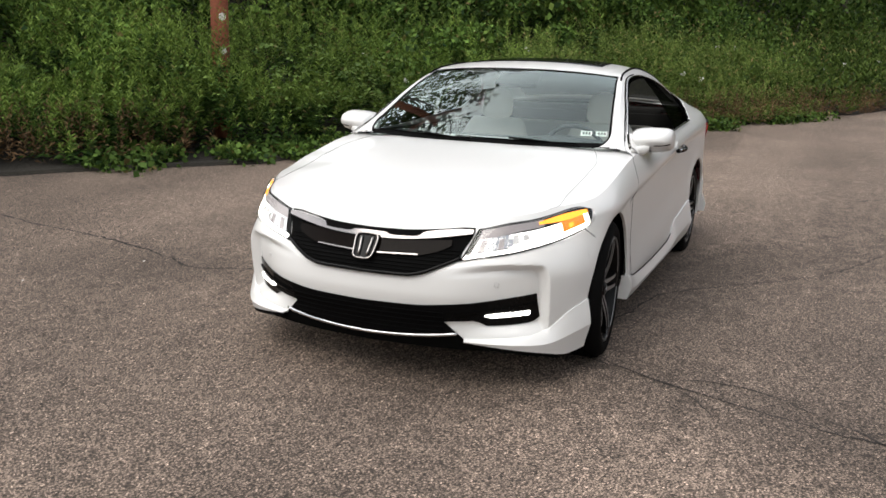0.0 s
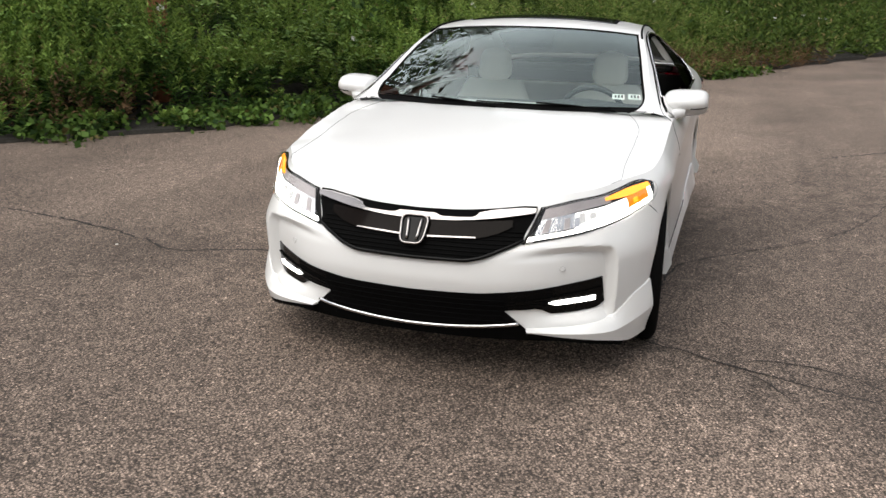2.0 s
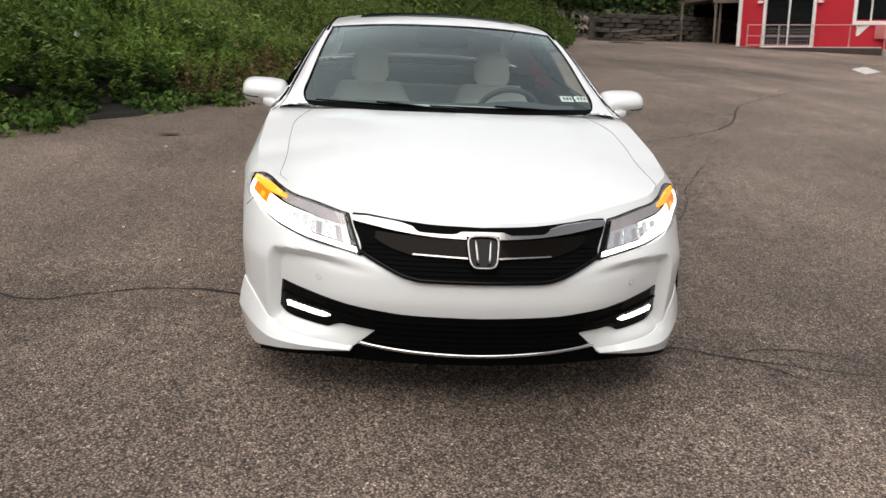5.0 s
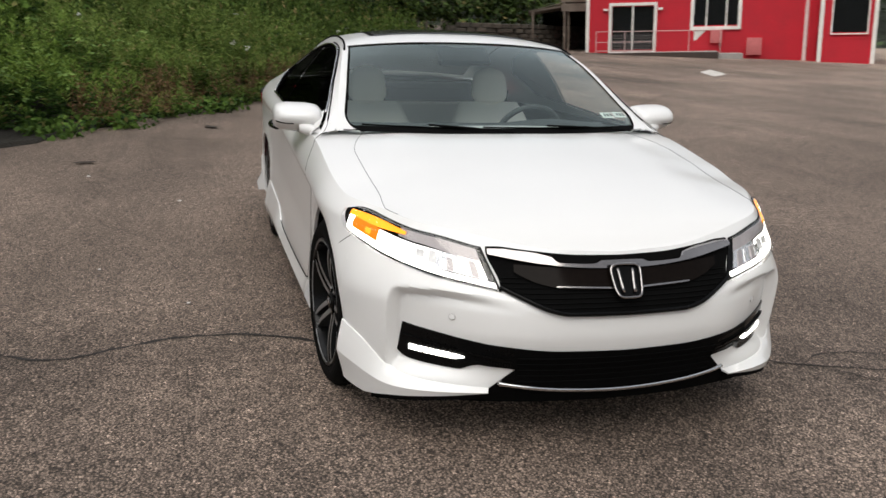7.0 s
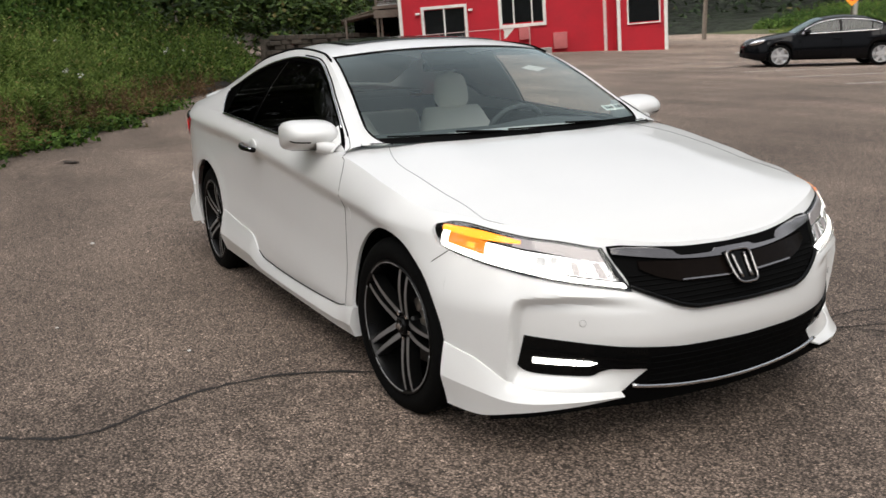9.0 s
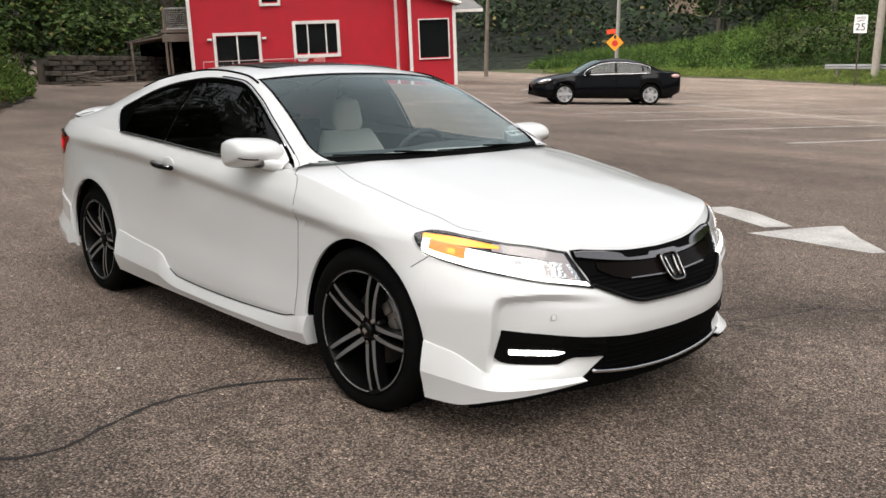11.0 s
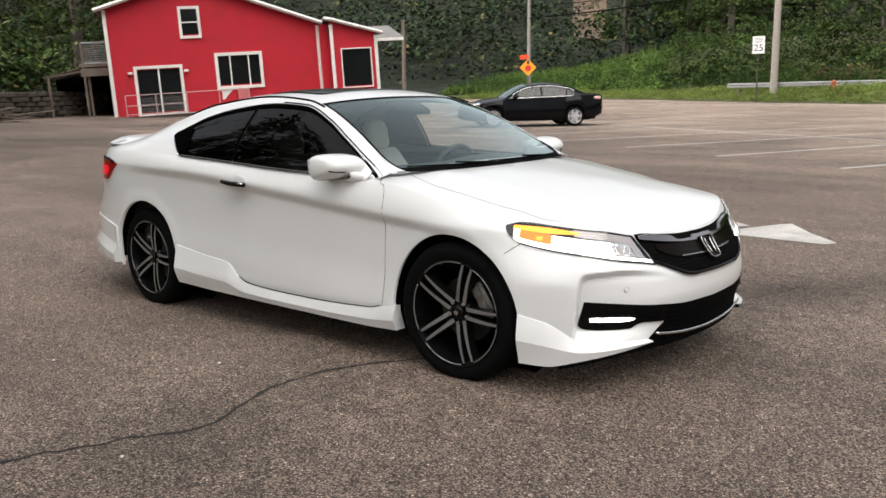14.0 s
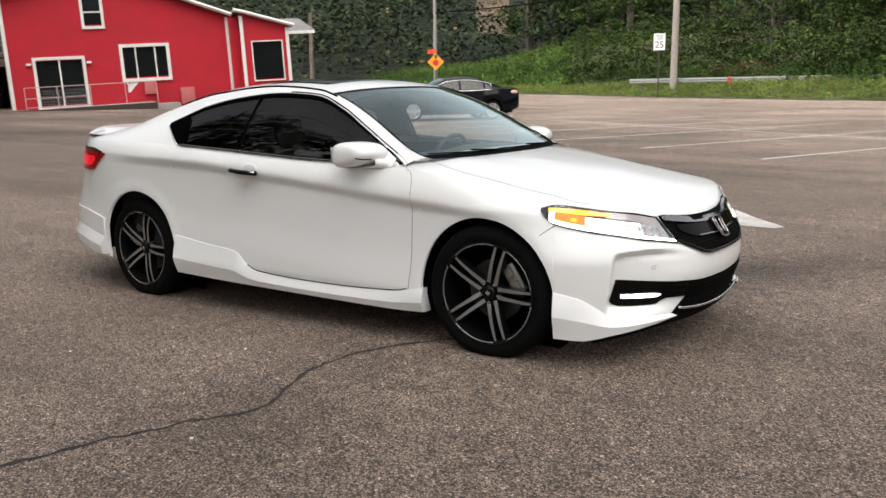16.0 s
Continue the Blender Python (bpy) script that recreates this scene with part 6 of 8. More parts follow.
stuff("roadside_weeds", weed_plants(q, z, rng.uniform(0.7, 1.9, len(q)), 22, 0.42, 0.3), LEAF_VINE, "light green weeds on the slope beyond the building")
q, z, d = vscatter(3600, -32, -89, 7.0, 24.0)
vine = q[:, 0] < -35.0 - 0.55 * (q[:, 1] - 65.7)
q, z = q[vine], z[vine]
stuff("mound_vines", clump_leaves(np.c_[q, z + 0.2], rng.uniform(0.4, 1.1, len(q)), 62, 0.30, 0.65), LEAF_VINE, "light green vines covering the mound")
q, z, d = vscatter(460, 17, -52, 7.8, 22.7)
vine = (q[:, 0] > -33.9 - 0.55 * (q[:, 1] - 65.7)) & ((d > 9.2) | (q[:, 0] < -29))
q, z, d = q[vine], z[vine], d[vine]
hh = rng.uniform(0.0, 1.0, len(q)) * (1.3 + 0.36 * (d - 7.1))
stuff("shrub_leaves", bough_leaves(np.c_[q, z + 0.4 + hh], rng.uniform(0.9, 2.0, len(q)), 13, 15, 0.27), LEAF_TREE, "dark leafy shrubs behind the guard rail")
q, z, d = vscatter(34, -22.5, -29.5, 7.2, 9.6)
stuff("dead_brush", bough_leaves(np.c_[q, z + rng.uniform(0.3, 1.5, len(q))], rng.uniform(0.4, 0.8, len(q)), 10, 12, 0.16), LEAF_BRUSH, "brownish half-dead brush behind the guard rail")
# undergrowth behind the stone wall
k_ = rng.uniform(-6, 13, 150)
o_ = rng.uniform(2.0, 11.0, 150)
k_, o_ = 1.15 * k_, 1.15 * o_
px_, py_ = -40.8 - 0.468 * k_ - 0.884 * o_, 11.1 + 0.884 * k_ - 0.468 * o_
stuff("shrub_leaves", bough_leaves(np.c_[px_, py_, 0.8 + rng.uniform(0.0, 1.0, 150) * (1.0 + 0.5 * o_)], rng.uniform(0.9, 1.8, 150), 12, 13, 0.32), LEAF_TREE, "dark undergrowth behind the stone wall")


def verge_spots(n, x0, x1, d0, d1, s0, s1):
    q, z, d = vscatter(n, x0, x1, d0, d1)
    return [(a[0], a[1], b - 0.1, rng.uniform(s0, s1), rng.uniform(0, 360)) for a, b in zip(q, z)]


place_trees(bushy, verge_spots(30, 14, -36.5, 15, 32, 1.2, 2.1))
linden = make_tree("tree", 12, 4.4, 46, 10, 11, 0.235, "tall roadside tree behind the guard rail")
place_trees(linden, verge_spots(20, 22, -39, 24, 48, 1.2, 1.9))
ash = make_tree("tree", 14, 4.6, 42, 8, 8, 0.36, "dark woodland tree far behind the car park")
place_trees(ash, verge_spots(28, -38, -89, 31, 60, 1.1, 1.8) + [(x, y, gz(x, y) - 0.2, rng.uniform(1.0, 1.8), rng.uniform(0, 360)) for x, y in zip(rng.uniform(-108, -66, 16), rng.uniform(14, 44, 16))])

# ---- wooded hills all round ----
HILL = paint("wooded_hillside", (0.014, 0.020, 0.009), 0.95, var=0.5, scale=0.05, fine=0.6, bump=1.0, dist=1.5)
CLAY = paint("bare_clay_slope", (0.17, 0.120, 0.085), 0.95, var=0.3, scale=0.15, fine=2, bump=0.5, dist=0.3)


def hill_h(a, r):
    t = sstep(128, 270, r)
    return 1.6 + t * (48 + 13 * np.sin(a * 3 + 0.5) + 7 * np.sin(a * 7)) * np.where(np.cos(a - 2.2) > -0.35, 1.0, 0.75)


_aa = np.linspace(0, math.tau, 145)
_rows = [np.stack([r * np.cos(_aa), r * np.sin(_aa), hill_h(_aa, r) + (-4 if r < 122 else 0)], 1) for r in np.linspace(119, 284, 14)]
bm = bmesh.new()
sheet(bm, _rows)
tagged(part("hillside", bm, HILL), "dark wooded hillside round the valley", "hillside", kind="structure")
na = 2700
a, r = rng.uniform(1.2, 4.1, na), 131 + 142 * rng.uniform(0, 1, na) ** 1.3
bare = (np.abs(a - 2.15 - 0.02 * np.sin(r * 0.21)) < 0.017) & (r > 160) & (r < 193) & (rng.uniform(0, 1, na) < 0.97)
a, r = a[~bare], r[~bare]
na = len(a)
ca = np.linspace(2.130, 2.170, 14)
bm = bmesh.new()
sheet(bm, [np.stack([q_ * np.cos(ca), q_ * np.sin(ca), hill_h(ca, q_) + 0.7 * (1 - ((ca - 2.15) / 0.02) ** 2)], 1) for q_ in np.linspace(160, 190, 12)])
tagged(part("clay_slope", bm, CLAY), "bare clay slope on the far hillside", "slope", kind="structure")
stuff("far_woods", bough_leaves(np.stack([r * np.cos(a), r * np.sin(a), hill_h(a, r) + rng.uniform(0, 8.5, na)], 1), rng.uniform(3.0, 6.5, na), 10, 7, 0.86), LEAF_FAR, "distant dense woodland on the hillside", "woodland")
na = 700
a, r = rng.uniform(4.1, 7.5, na), 131 + 142 * rng.uniform(0, 1, na) ** 1.3
stuff("far_woods", clump_leaves(np.stack([r * np.cos(a), r * np.sin(a), hill_h(a, r) + rng.uniform(0, 8.5, na)], 1), rng.uniform(3.5, 6.4, na), 20, 2.7, 0.7), LEAF_FAR, "distant woodland on the other side of the valley", "woodland")

# ---- markings and cracks ----
LINE_PAINT = paint("worn_white_road_paint", (0.62, 0.60, 0.56), 0.8, var=0.15, scale=3, fine=45, bump=0.3, var_col=(0.30, 0.28, 0.26))


def marking(name, a, b, w, label):
    a, b = np.array(a, float), np.array(b, float)
    u = unit(b - a)
    n = np.array([-u[1], u[0]])
    k = max(2, int(np.linalg.norm(b - a) / 0.25))
    rows = []
    for t in np.linspace(0, 1, k):
        p = a + (b - a) * t
        j = rng.normal(0, 0.008, 2)
        rows.append([(*(p + n * (w / 2 + j[0])), gz(*p) + 0.004), (*(p - n * (w / 2 + j[1])), gz(*p) + 0.004)])
    return tagged(part(name, sheet(bmesh.new(), rows), LINE_PAINT), label, "road marking", "parking bay lines", "structure")


ROW0, ROWD, BAYD = np.array([-2.2, 10.9]), unit(np.array([-2.78, 1.37])), unit(np.array([1.1, 3.1]))
for k in range(-3, 8):
    p = ROW0 + ROWD * 3.1 * k
    marking("bay_line", p, p + BAYD * 6.1, 0.11, "worn white parking bay line on the asphalt")
    marking("bay_line", p + BAYD * 6.25, p + BAYD * 12.0, 0.11, "worn white parking bay line on the asphalt")
marking("bay_line", ROW0 + ROWD * -9.8 + BAYD * 6.2, ROW0 + ROWD * 22 + BAYD * 6.2, 0.11, "long worn white line between parking rows")


def flat_shape(name, pts, label):
    bm = bmesh.new()
    bm.faces.new([bm.verts.new((x, y, gz(x, y) + 0.004)) for x, y in pts])
    return tagged(part(name, bm, LINE_PAINT), label, "road marking", kind="structure")


flat_shape("arrow_head", [(-0.98, 3.83), (-0.60, 3.84), (-0.22, 3.82), (0.03, 3.82), (0.10, 3.93), (0.0, 4.05), (-0.28, 4.34), (-0.56, 4.71), (-0.61, 4.79), (-0.69, 4.68), (-0.86, 4.20)], "white painted direction arrow head")
flat_shape("arrow_shaft", [(-0.88, 4.42), (-1.50, 4.86), (-1.82, 4.97), (-1.95, 4.68), (-1.55, 4.46), (-1.02, 4.18)], "white painted direction arrow shaft")
flat_shape("arrow_head", [(-22.7, 15.0), (-24.2, 16.4), (-26.9, 17.4), (-25.1, 15.9)], "white painted direction arrow farther off")
for x in (-22.5, -24.0, -25.5, -27.0):
    marking("bay_line", (1.1 * x + 3.6, 22.3 - x * 0.20), (1.1 * x - 0.2, 24.7 - x * 0.33), 0.11, "worn white parking bay line on the asphalt")

CRACK = paint("crack_shadow", (0.022, 0.019, 0.017), 0.95, var=0.3, bump=0.3)


def crack(pts, w, label="thin dark crack across the asphalt", mat_=None):
    pts = np.array(pts, float)
    s = np.concatenate([[0], np.cumsum(np.hypot(*np.diff(pts, axis=0).T))])
    n = max(6, int(s[-1] / 0.045))
    t = np.linspace(0, s[-1], n)
    P = np.stack([pchip(s, pts[:, 0])(t), pchip(s, pts[:, 1])(t)], 1)
    wob = np.convolve(rng.normal(0, 0.022, n + 8), np.ones(5) / 5, "same")[4:-4] + rng.normal(0, 0.004, n)
    d = unit(np.gradient(P, axis=0))
    nn = np.stack([-d[:, 1], d[:, 0]], 1)
    P = P + nn * wob[:, None]
    ww = w * rng.uniform(0.35, 1.3, n) * np.minimum(1, np.minimum(np.arange(n), np.arange(n)[::-1]) / 6 + 0.15)
    z = g(P[:, 0], P[:, 1]) + 0.0025
    rows = [[(*(p + q * v / 2), h), (*(p - q * v / 2), h)] for p, q, v, h in zip(P, nn, ww, z)]
    return tagged(part("crack", sheet(bmesh.new(), rows), mat_ or CRACK), label, "crack", kind="structure")


crack([(0.10, -0.45), (-0.35, -0.80), (-0.53, -1.06), (-0.59, -1.25), (-0.595, -1.43), (-0.52, -1.68), (-0.45, -1.87), (-0.44, -1.98), (-0.56, -2.25), (-0.67, -2.52), (-0.76, -2.86), (-0.85, -3.3), (-1.0, -4.2), (-1.7, -5.3)], 0.023)
crack([(-0.60, -2.36), (-0.70, -2.48), (-0.72, -2.62)], 0.008)
crack([(0.3, 1.1), (0.12, 1.43), (0.35, 1.9), (0.75, 2.3), (1.0, 2.75), (1.5, 3.2)], 0.009)
crack([(-0.5, 0.78), (-1.2, 0.91), (-1.62, 1.21), (-2.08, 1.63), (-2.94, 2.14), (-3.52, 2.34), (-5.0, 3.1)], 0.014)
crack([(0.0, 0.70), (0.13, 0.86), (0.23, 1.21), (0.42, 1.76), (0.50, 2.3)], 0.012)
crack([(0.23, 1.21), (0.40, 1.36), (0.62, 1.48)], 0.008)
crack([(-5.5, 2.0), (-8.0, 4.5), (-11.0, 6.0), (-15, 9)], 0.03)

# ---- red building ----
RED = paint("red_clapboard_paint", (0.48, 0.008, 0.022), 0.75, var=0.14, scale=1.2, fine=20, bump=0.15)
TRIM = paint("white_trim_paint", (0.78, 0.76, 0.72), 0.6, var=0.12, scale=2, fine=30, bump=0.1)
DARK_GLASS = paint("dark_window_glass", (0.008, 0.009, 0.010), 0.06, var=0.2, bump=0, spec=0.6)
SHINGLE = paint("grey_roof_shingle", (0.20, 0.19, 0.18), 0.9, var=0.25, scale=2, fine=14, bump=0.5, dist=0.02)
OLD_WOOD = paint("weathered_wood", (0.16, 0.13, 0.105), 0.85, var=0.3, scale=2, fine=25, bump=0.3)
DARK_WOOD = paint("dark_stained_boards", (0.055, 0.040, 0.033), 0.85, var=0.3, scale=2, fine=25, bump=0.3)
RED_WOOD = paint("red_brown_pole_wood", (0.27, 0.085, 0.045), 0.85, var=0.3, scale=2, fine=40, bump=0.4)
CONCRETE = paint("grey_concrete", (0.34, 0.32, 0.30), 0.9, var=0.2, scale=1.5, fine=30, bump=0.3)
B_N, B_U = np.array([-0.8617, 0.5074]), np.array([0.5074, 0.8617])
B_O = np.array([-33.94, 17.04])
B_Z = 0.36
SITE = Matrix.Translation((2.256, -4.27, 1.33)) @ Matrix.Scale(1.155, 4) @ Matrix.Translation((-2.256, 4.27, -1.33))
B_M = SITE @ Matrix(((B_U[0], B_N[0], 0, B_O[0]), (B_U[1], B_N[1], 0, B_O[1]), (0, 0, 1, 0), (0, 0, 0, 1))) @ Matrix.Translation((3.0, 0, 0.6)) @ Matrix.Rotation(-0.048, 4, "Y") @ Matrix.Translation((-3.0, 0, -0.6))


def clapboards(bm, poly_top, u0, u1, z0, d=0.0, pitch=0.145, holes=(), flip=False):
    """Lapped boards over a wall in the plane depth d, up to the line poly_top(u), left open at the holes."""
    z = z0
    while z < 7:
        zt = z + pitch
        cuts = sorted({u0, u1, *[c for h in holes if h[2] < zt - 0.01 and h[3] > z + 0.01 for c in (h[0], h[1])], *np.linspace(u0, u1, 25)})
        for a, b in zip(cuts[:-1], cuts[1:]):
            m = (a + b) / 2
            if any(h[0] < m < h[1] and h[2] < z + 0.07 and h[3] > z + 0.07 for h in holes):
                continue
            ta, tb = min(zt, poly_top(a)), min(zt, poly_top(b))
            if max(ta, tb) <= z + 0.004:
                continue
            v = [bm.verts.new(p) for p in ((a, d - 0.009, z), (b, d - 0.009, z), (b, d, max(tb, z)), (a, d, max(ta, z)))]
            bm.faces.new(v)
            w = [bm.verts.new(p) for p in ((a, d - 0.009, z), (b, d - 0.009, z), (b, d + 0.004, z), (a, d + 0.004, z))]
            bm.faces.new(w[::-1])
        z = zt
    return bm


def frame_set(u0, u1, z0, z1, w, d, parent, name="window_frame", bottom=True):
    bm = bmesh.new()
    box(bm, ((u0 + u1) / 2, d, z1 + w / 2), (u1 - u0 + 2 * w, 0.06, w), 0.006)
    if bottom:
        box(bm, ((u0 + u1) / 2, d - 0.01, z0 - w / 2), (u1 - u0 + 2 * w, 0.08, w), 0.006)
    for u in (u0 - w / 2, u1 + w / 2):
        box(bm, (u, d, (z0 + z1) / 2), (w, 0.06, z1 - z0), 0.006)
    return part(name, bm, TRIM, parent, smooth=False)


def make_building():
    b = thing("building", "red clapboard building with white trim and dark windows", "building", B_M)
    roof = lambda u: min(5.22 + 0.30 * (u + 2.1), 4.27 + 0.36 * (7.5 - u))
    holes = [(-0.80, 1.05, 0.62, 2.62), (2.76, 4.62, 1.66, 3.02), (1.35, 2.05, 3.98, 5.15)]
    part("wall", clapboards(bmesh.new(), roof, -1.9, 7.5, B_Z - 0.535, 0.0, holes=holes), RED, b, "red lapped boards", smooth=False)
    bm = bmesh.new()
    box(bm, (2.8, 4.1, 1.83), (9.35, 8.0, 4.56))
    part("side_wall", bm, RED, b, smooth=False)
    ext = lambda u: 4.30 - 0.27 * (u - 7.85)
    part("annex_wall", clapboards(bmesh.new(), ext, 7.85, 10.0, -0.28, -0.9, holes=[(8.33, 9.68, 1.28, 3.0)]), RED, b, smooth=False)
    bm = bmesh.new()
    box(bm, (8.95, 1.6, 1.65), (2.1, 4.9, 3.9))
    box(bm, (7.68, 0.2, 1.95), (0.4, 1.0, 4.5))
    part("annex_side", bm, RED, b, smooth=False)
    # roofs
    bm = bmesh.new()
    for a, c in (((-2.25, 5.17), (1.72, 6.36)), ((1.72, 6.36), (7.62, 4.24))):
        v = [(a[0], -0.32, a[1] + 0.05), (c[0], -0.32, c[1] + 0.05), (c[0], 8.3, c[1] + 0.05), (a[0], 8.3, a[1] + 0.05)]
        lo = [bm.verts.new(p) for p in v]
        hi = [bm.verts.new((p[0], p[1], p[2] + 0.10)) for p in v]
        bm.faces.new(lo[::-1]), bm.faces.new(hi)
        for k in range(4):
            bm.faces.new((lo[k], lo[(k + 1) % 4], hi[(k + 1) % 4], hi[k]))
    part("roof", bm, SHINGLE, b, "grey shingle roof", smooth=False)
    bm = bmesh.new()
    tube(bm, [(-2.27, -0.34, 5.20), (1.72, -0.34, 6.40), (7.62, -0.34, 4.28)], 0.085, 4)
    part("bargeboard", bm, TRIM, b, smooth=False)
    bm = bmesh.new()
    v = [(7.62, -1.15, 4.36), (10.25, -1.15, 3.62), (10.25, 4.2, 3.62), (7.62, 4.2, 4.36)]
    lo = [bm.verts.new(p) for p in v]
    hi = [bm.verts.new((p[0], p[1], p[2] + 0.1)) for p in v]
    bm.faces.new(lo[::-1]), bm.faces.new(hi)
    for k in range(4):
        bm.faces.new((lo[k], lo[(k + 1) % 4], hi[(k + 1) % 4], hi[k]))
    part("annex_roof", bm, SHINGLE, b, smooth=False)
    bm = bmesh.new()
    tube(bm, [(7.55, -1.17, 4.42), (7.9, -1.17, 4.36), (10.27, -1.17, 3.68)], 0.075, 4)
    part("bargeboard", bm, TRIM, b, smooth=False)
    # porch roof at the back
    bm = bmesh.new()
    box(bm, (10.75, 2.2, 3.86), (2.0, 3.0, 0.10), 0.02, Matrix.Rotation(radians(14), 4, "X"))
    part("porch_roof", bm, SHINGLE, b, smooth=False)
    bm = bmesh.new()
    box(bm, (10.75, 0.72, 3.44), (2.0, 0.06, 0.15), 0.01)
    part("porch_fascia", bm, TRIM, b, smooth=False)
    # corner boards
    for u, z1, d in ((-1.88, 5.22, -0.03), (7.42, 4.20, -0.03), (7.90, 4.15, -0.93), (9.97, 3.60, -0.93)):
        bm = bmesh.new()
        box(bm, (u, d, (z1 - 0.4) / 2), (0.15, 0.05, z1 + 0.4), 0.005)
        part("corner_board", bm, TRIM, b, smooth=False)
    # sliding door
    door = thing("patio_door", "white framed double sliding glass door", "")
    door.parent = b
    frame_set(-0.80, 1.05, 0.62, 2.62, 0.13, -0.03, door, "door_frame")
    for u0, u1 in ((-0.78, 0.10), (0.15, 1.03)):
        bm = bmesh.new()
        box(bm, ((u0 + u1) / 2, 0.05, 1.62), (u1 - u0, 0.02, 1.98))
        part("pane", bm, DARK_GLASS, door, smooth=False)
    bm = bmesh.new()
    box(bm, (0.125, 0.0, 1.62), (0.07, 0.05, 2.0), 0.005)
    part("door_stile", bm, TRIM, door, smooth=False)
    # three-part window
    w = thing("window", "white framed three-pane window", "")
    w.parent = b
    frame_set(2.76, 4.62, 1.66, 3.02, 0.14, -0.03, w)
    for u0, u1 in ((2.76, 3.27), (3.33, 4.10), (4.16, 4.62)):
        bm = bmesh.new()
        box(bm, ((u0 + u1) / 2, 0.05, 2.34), (u1 - u0, 0.02, 1.34))
        part("pane", bm, DARK_GLASS, w, smooth=False)
    for u in (3.30, 4.13):
        bm = bmesh.new()
        box(bm, (u, 0.0, 2.34), (0.06, 0.05, 1.36), 0.005)
        part("mullion", bm, TRIM, w, smooth=False)
    # upper window
    w = thing("window", "white framed sash window in the gable", "")
    w.parent = b
    frame_set(1.35, 2.05, 3.98, 5.15, 0.12, -0.03, w)
    for z0, z1 in ((3.98, 4.54), (4.60, 5.15)):
        bm = bmesh.new()
        box(bm, (1.70, 0.05, (z0 + z1) / 2), (0.70, 0.02, z1 - z0))
        part("pane", bm, DARK_GLASS, w, smooth=False)
    bm = bmesh.new()
    box(bm, (1.70, 0.0, 4.57), (0.72, 0.05, 0.06), 0.005)
    part("meeting_rail", bm, TRIM, w, smooth=False)
    # annex window
    w = thing("window", "large dark window in a thin white frame", "")
    w.parent = b
    frame_set(8.33, 9.68, 1.28, 3.0, 0.05, -0.93, w)
    bm = bmesh.new()
    box(bm, (9.0, -0.85, 2.14), (1.36, 0.02, 1.73))
    part("pane", bm, DARK_GLASS, w, smooth=False)
    for u in (-1.08, 1.33):
        bm = bmesh.new()
        box(bm, (u, -0.09, 2.46), (0.20, 0.16, 0.10), 0.03)
        part("wall_lamp", bm, TRIM, b)
    # worn white patch under the window
    bm = bmesh.new()
    rows = [[(2.75 + 0.5 * t + 0.08 * math.sin(9 * t + k), -0.020, 1.50 - 0.13 * k - 0.05 * math.sin(7 * t)) for t in np.linspace(0.25 * (k > 1), 1 - 0.22 * k, 6)] for k in range(4)]
    sheet(bm, rows)
    part("peeled_patch", bm, TRIM, b, "peeled white paint", smooth=False)
    # meter box and hatch
    for u, z0, z1, ww in ((3.75, 0.95, 1.50, 0.5), (5.35, 0.42, 1.15, 0.62)):
        bm = bmesh.new()
        box(bm, (u, -0.10, (z0 + z1) / 2), (ww, 0.16, z1 - z0), 0.015)
        part("utility_box", bm, paint("faded_red_metal", (0.52, 0.14, 0.14), 0.6), b, "faded red utility box")


make_building()


def make_ramp():
    r = thing("ramp", "low concrete ramp with a thin metal railing by the door", "ramp", B_M)
    bm = bmesh.new()
    prof = [(-1.95, 0.40), (-1.2, 0.55), (1.3, 0.60), (3.8, 0.62)]
    rows = []
    for u, z in prof:
        rows.append([(u, -0.02, z), (u, -1.5, z), (u, -1.5, -0.3), (u, -0.02, -0.3)])
    sheet(bm, rows, True)
    part("slab", bm, CONCRETE, r, "dark-edged concrete slab", smooth=False)
    bm = bmesh.new()
    box(bm, (0.95, -1.53, 0.22), (5.8, 0.05, 0.74), 0.01)
    part("kerb_board", bm, DARK_WOOD, r, smooth=False)
    bm = bmesh.new()
    box(bm, (4.35, -1.0, 0.22), (1.0, 0.9, 0.62), 0.03)
    part("step", bm, CONCRETE, r, smooth=False)
    pale = paint("pale_metal_rail", (0.55, 0.40, 0.38), 0.5, 0.3, var=0.1)
    for u in (-1.35, -0.1, 1.2, 2.6, 3.9):
        part("post", rod(bmesh.new(), (u, -1.4, 0.55), (u, -1.4, 1.50), 0.02), pale, r)
    for z in (1.50, 1.05, 0.68):
        part("rail", rod(bmesh.new(), (-1.35, -1.4, z), (3.9 if z > 1.4 else 1.2, -1.4, z), 0.016), pale, r)
    mesh_ = paint("wire_mesh", (0.25, 0.24, 0.24), 0.5, 0.6)
    bm = bmesh.new()
    for u in np.arange(-0.75, 1.1, 0.12):
        rod(bm, (u, -1.4, 0.6), (u, -1.4, 1.42), 0.007, n=4)
    for z in np.arange(0.66, 1.42, 0.11):
        rod(bm, (-0.75, -1.4, z), (1.05, -1.4, z), 0.007, n=4)
    part("mesh_panel", bm, mesh_, r)


make_ramp()


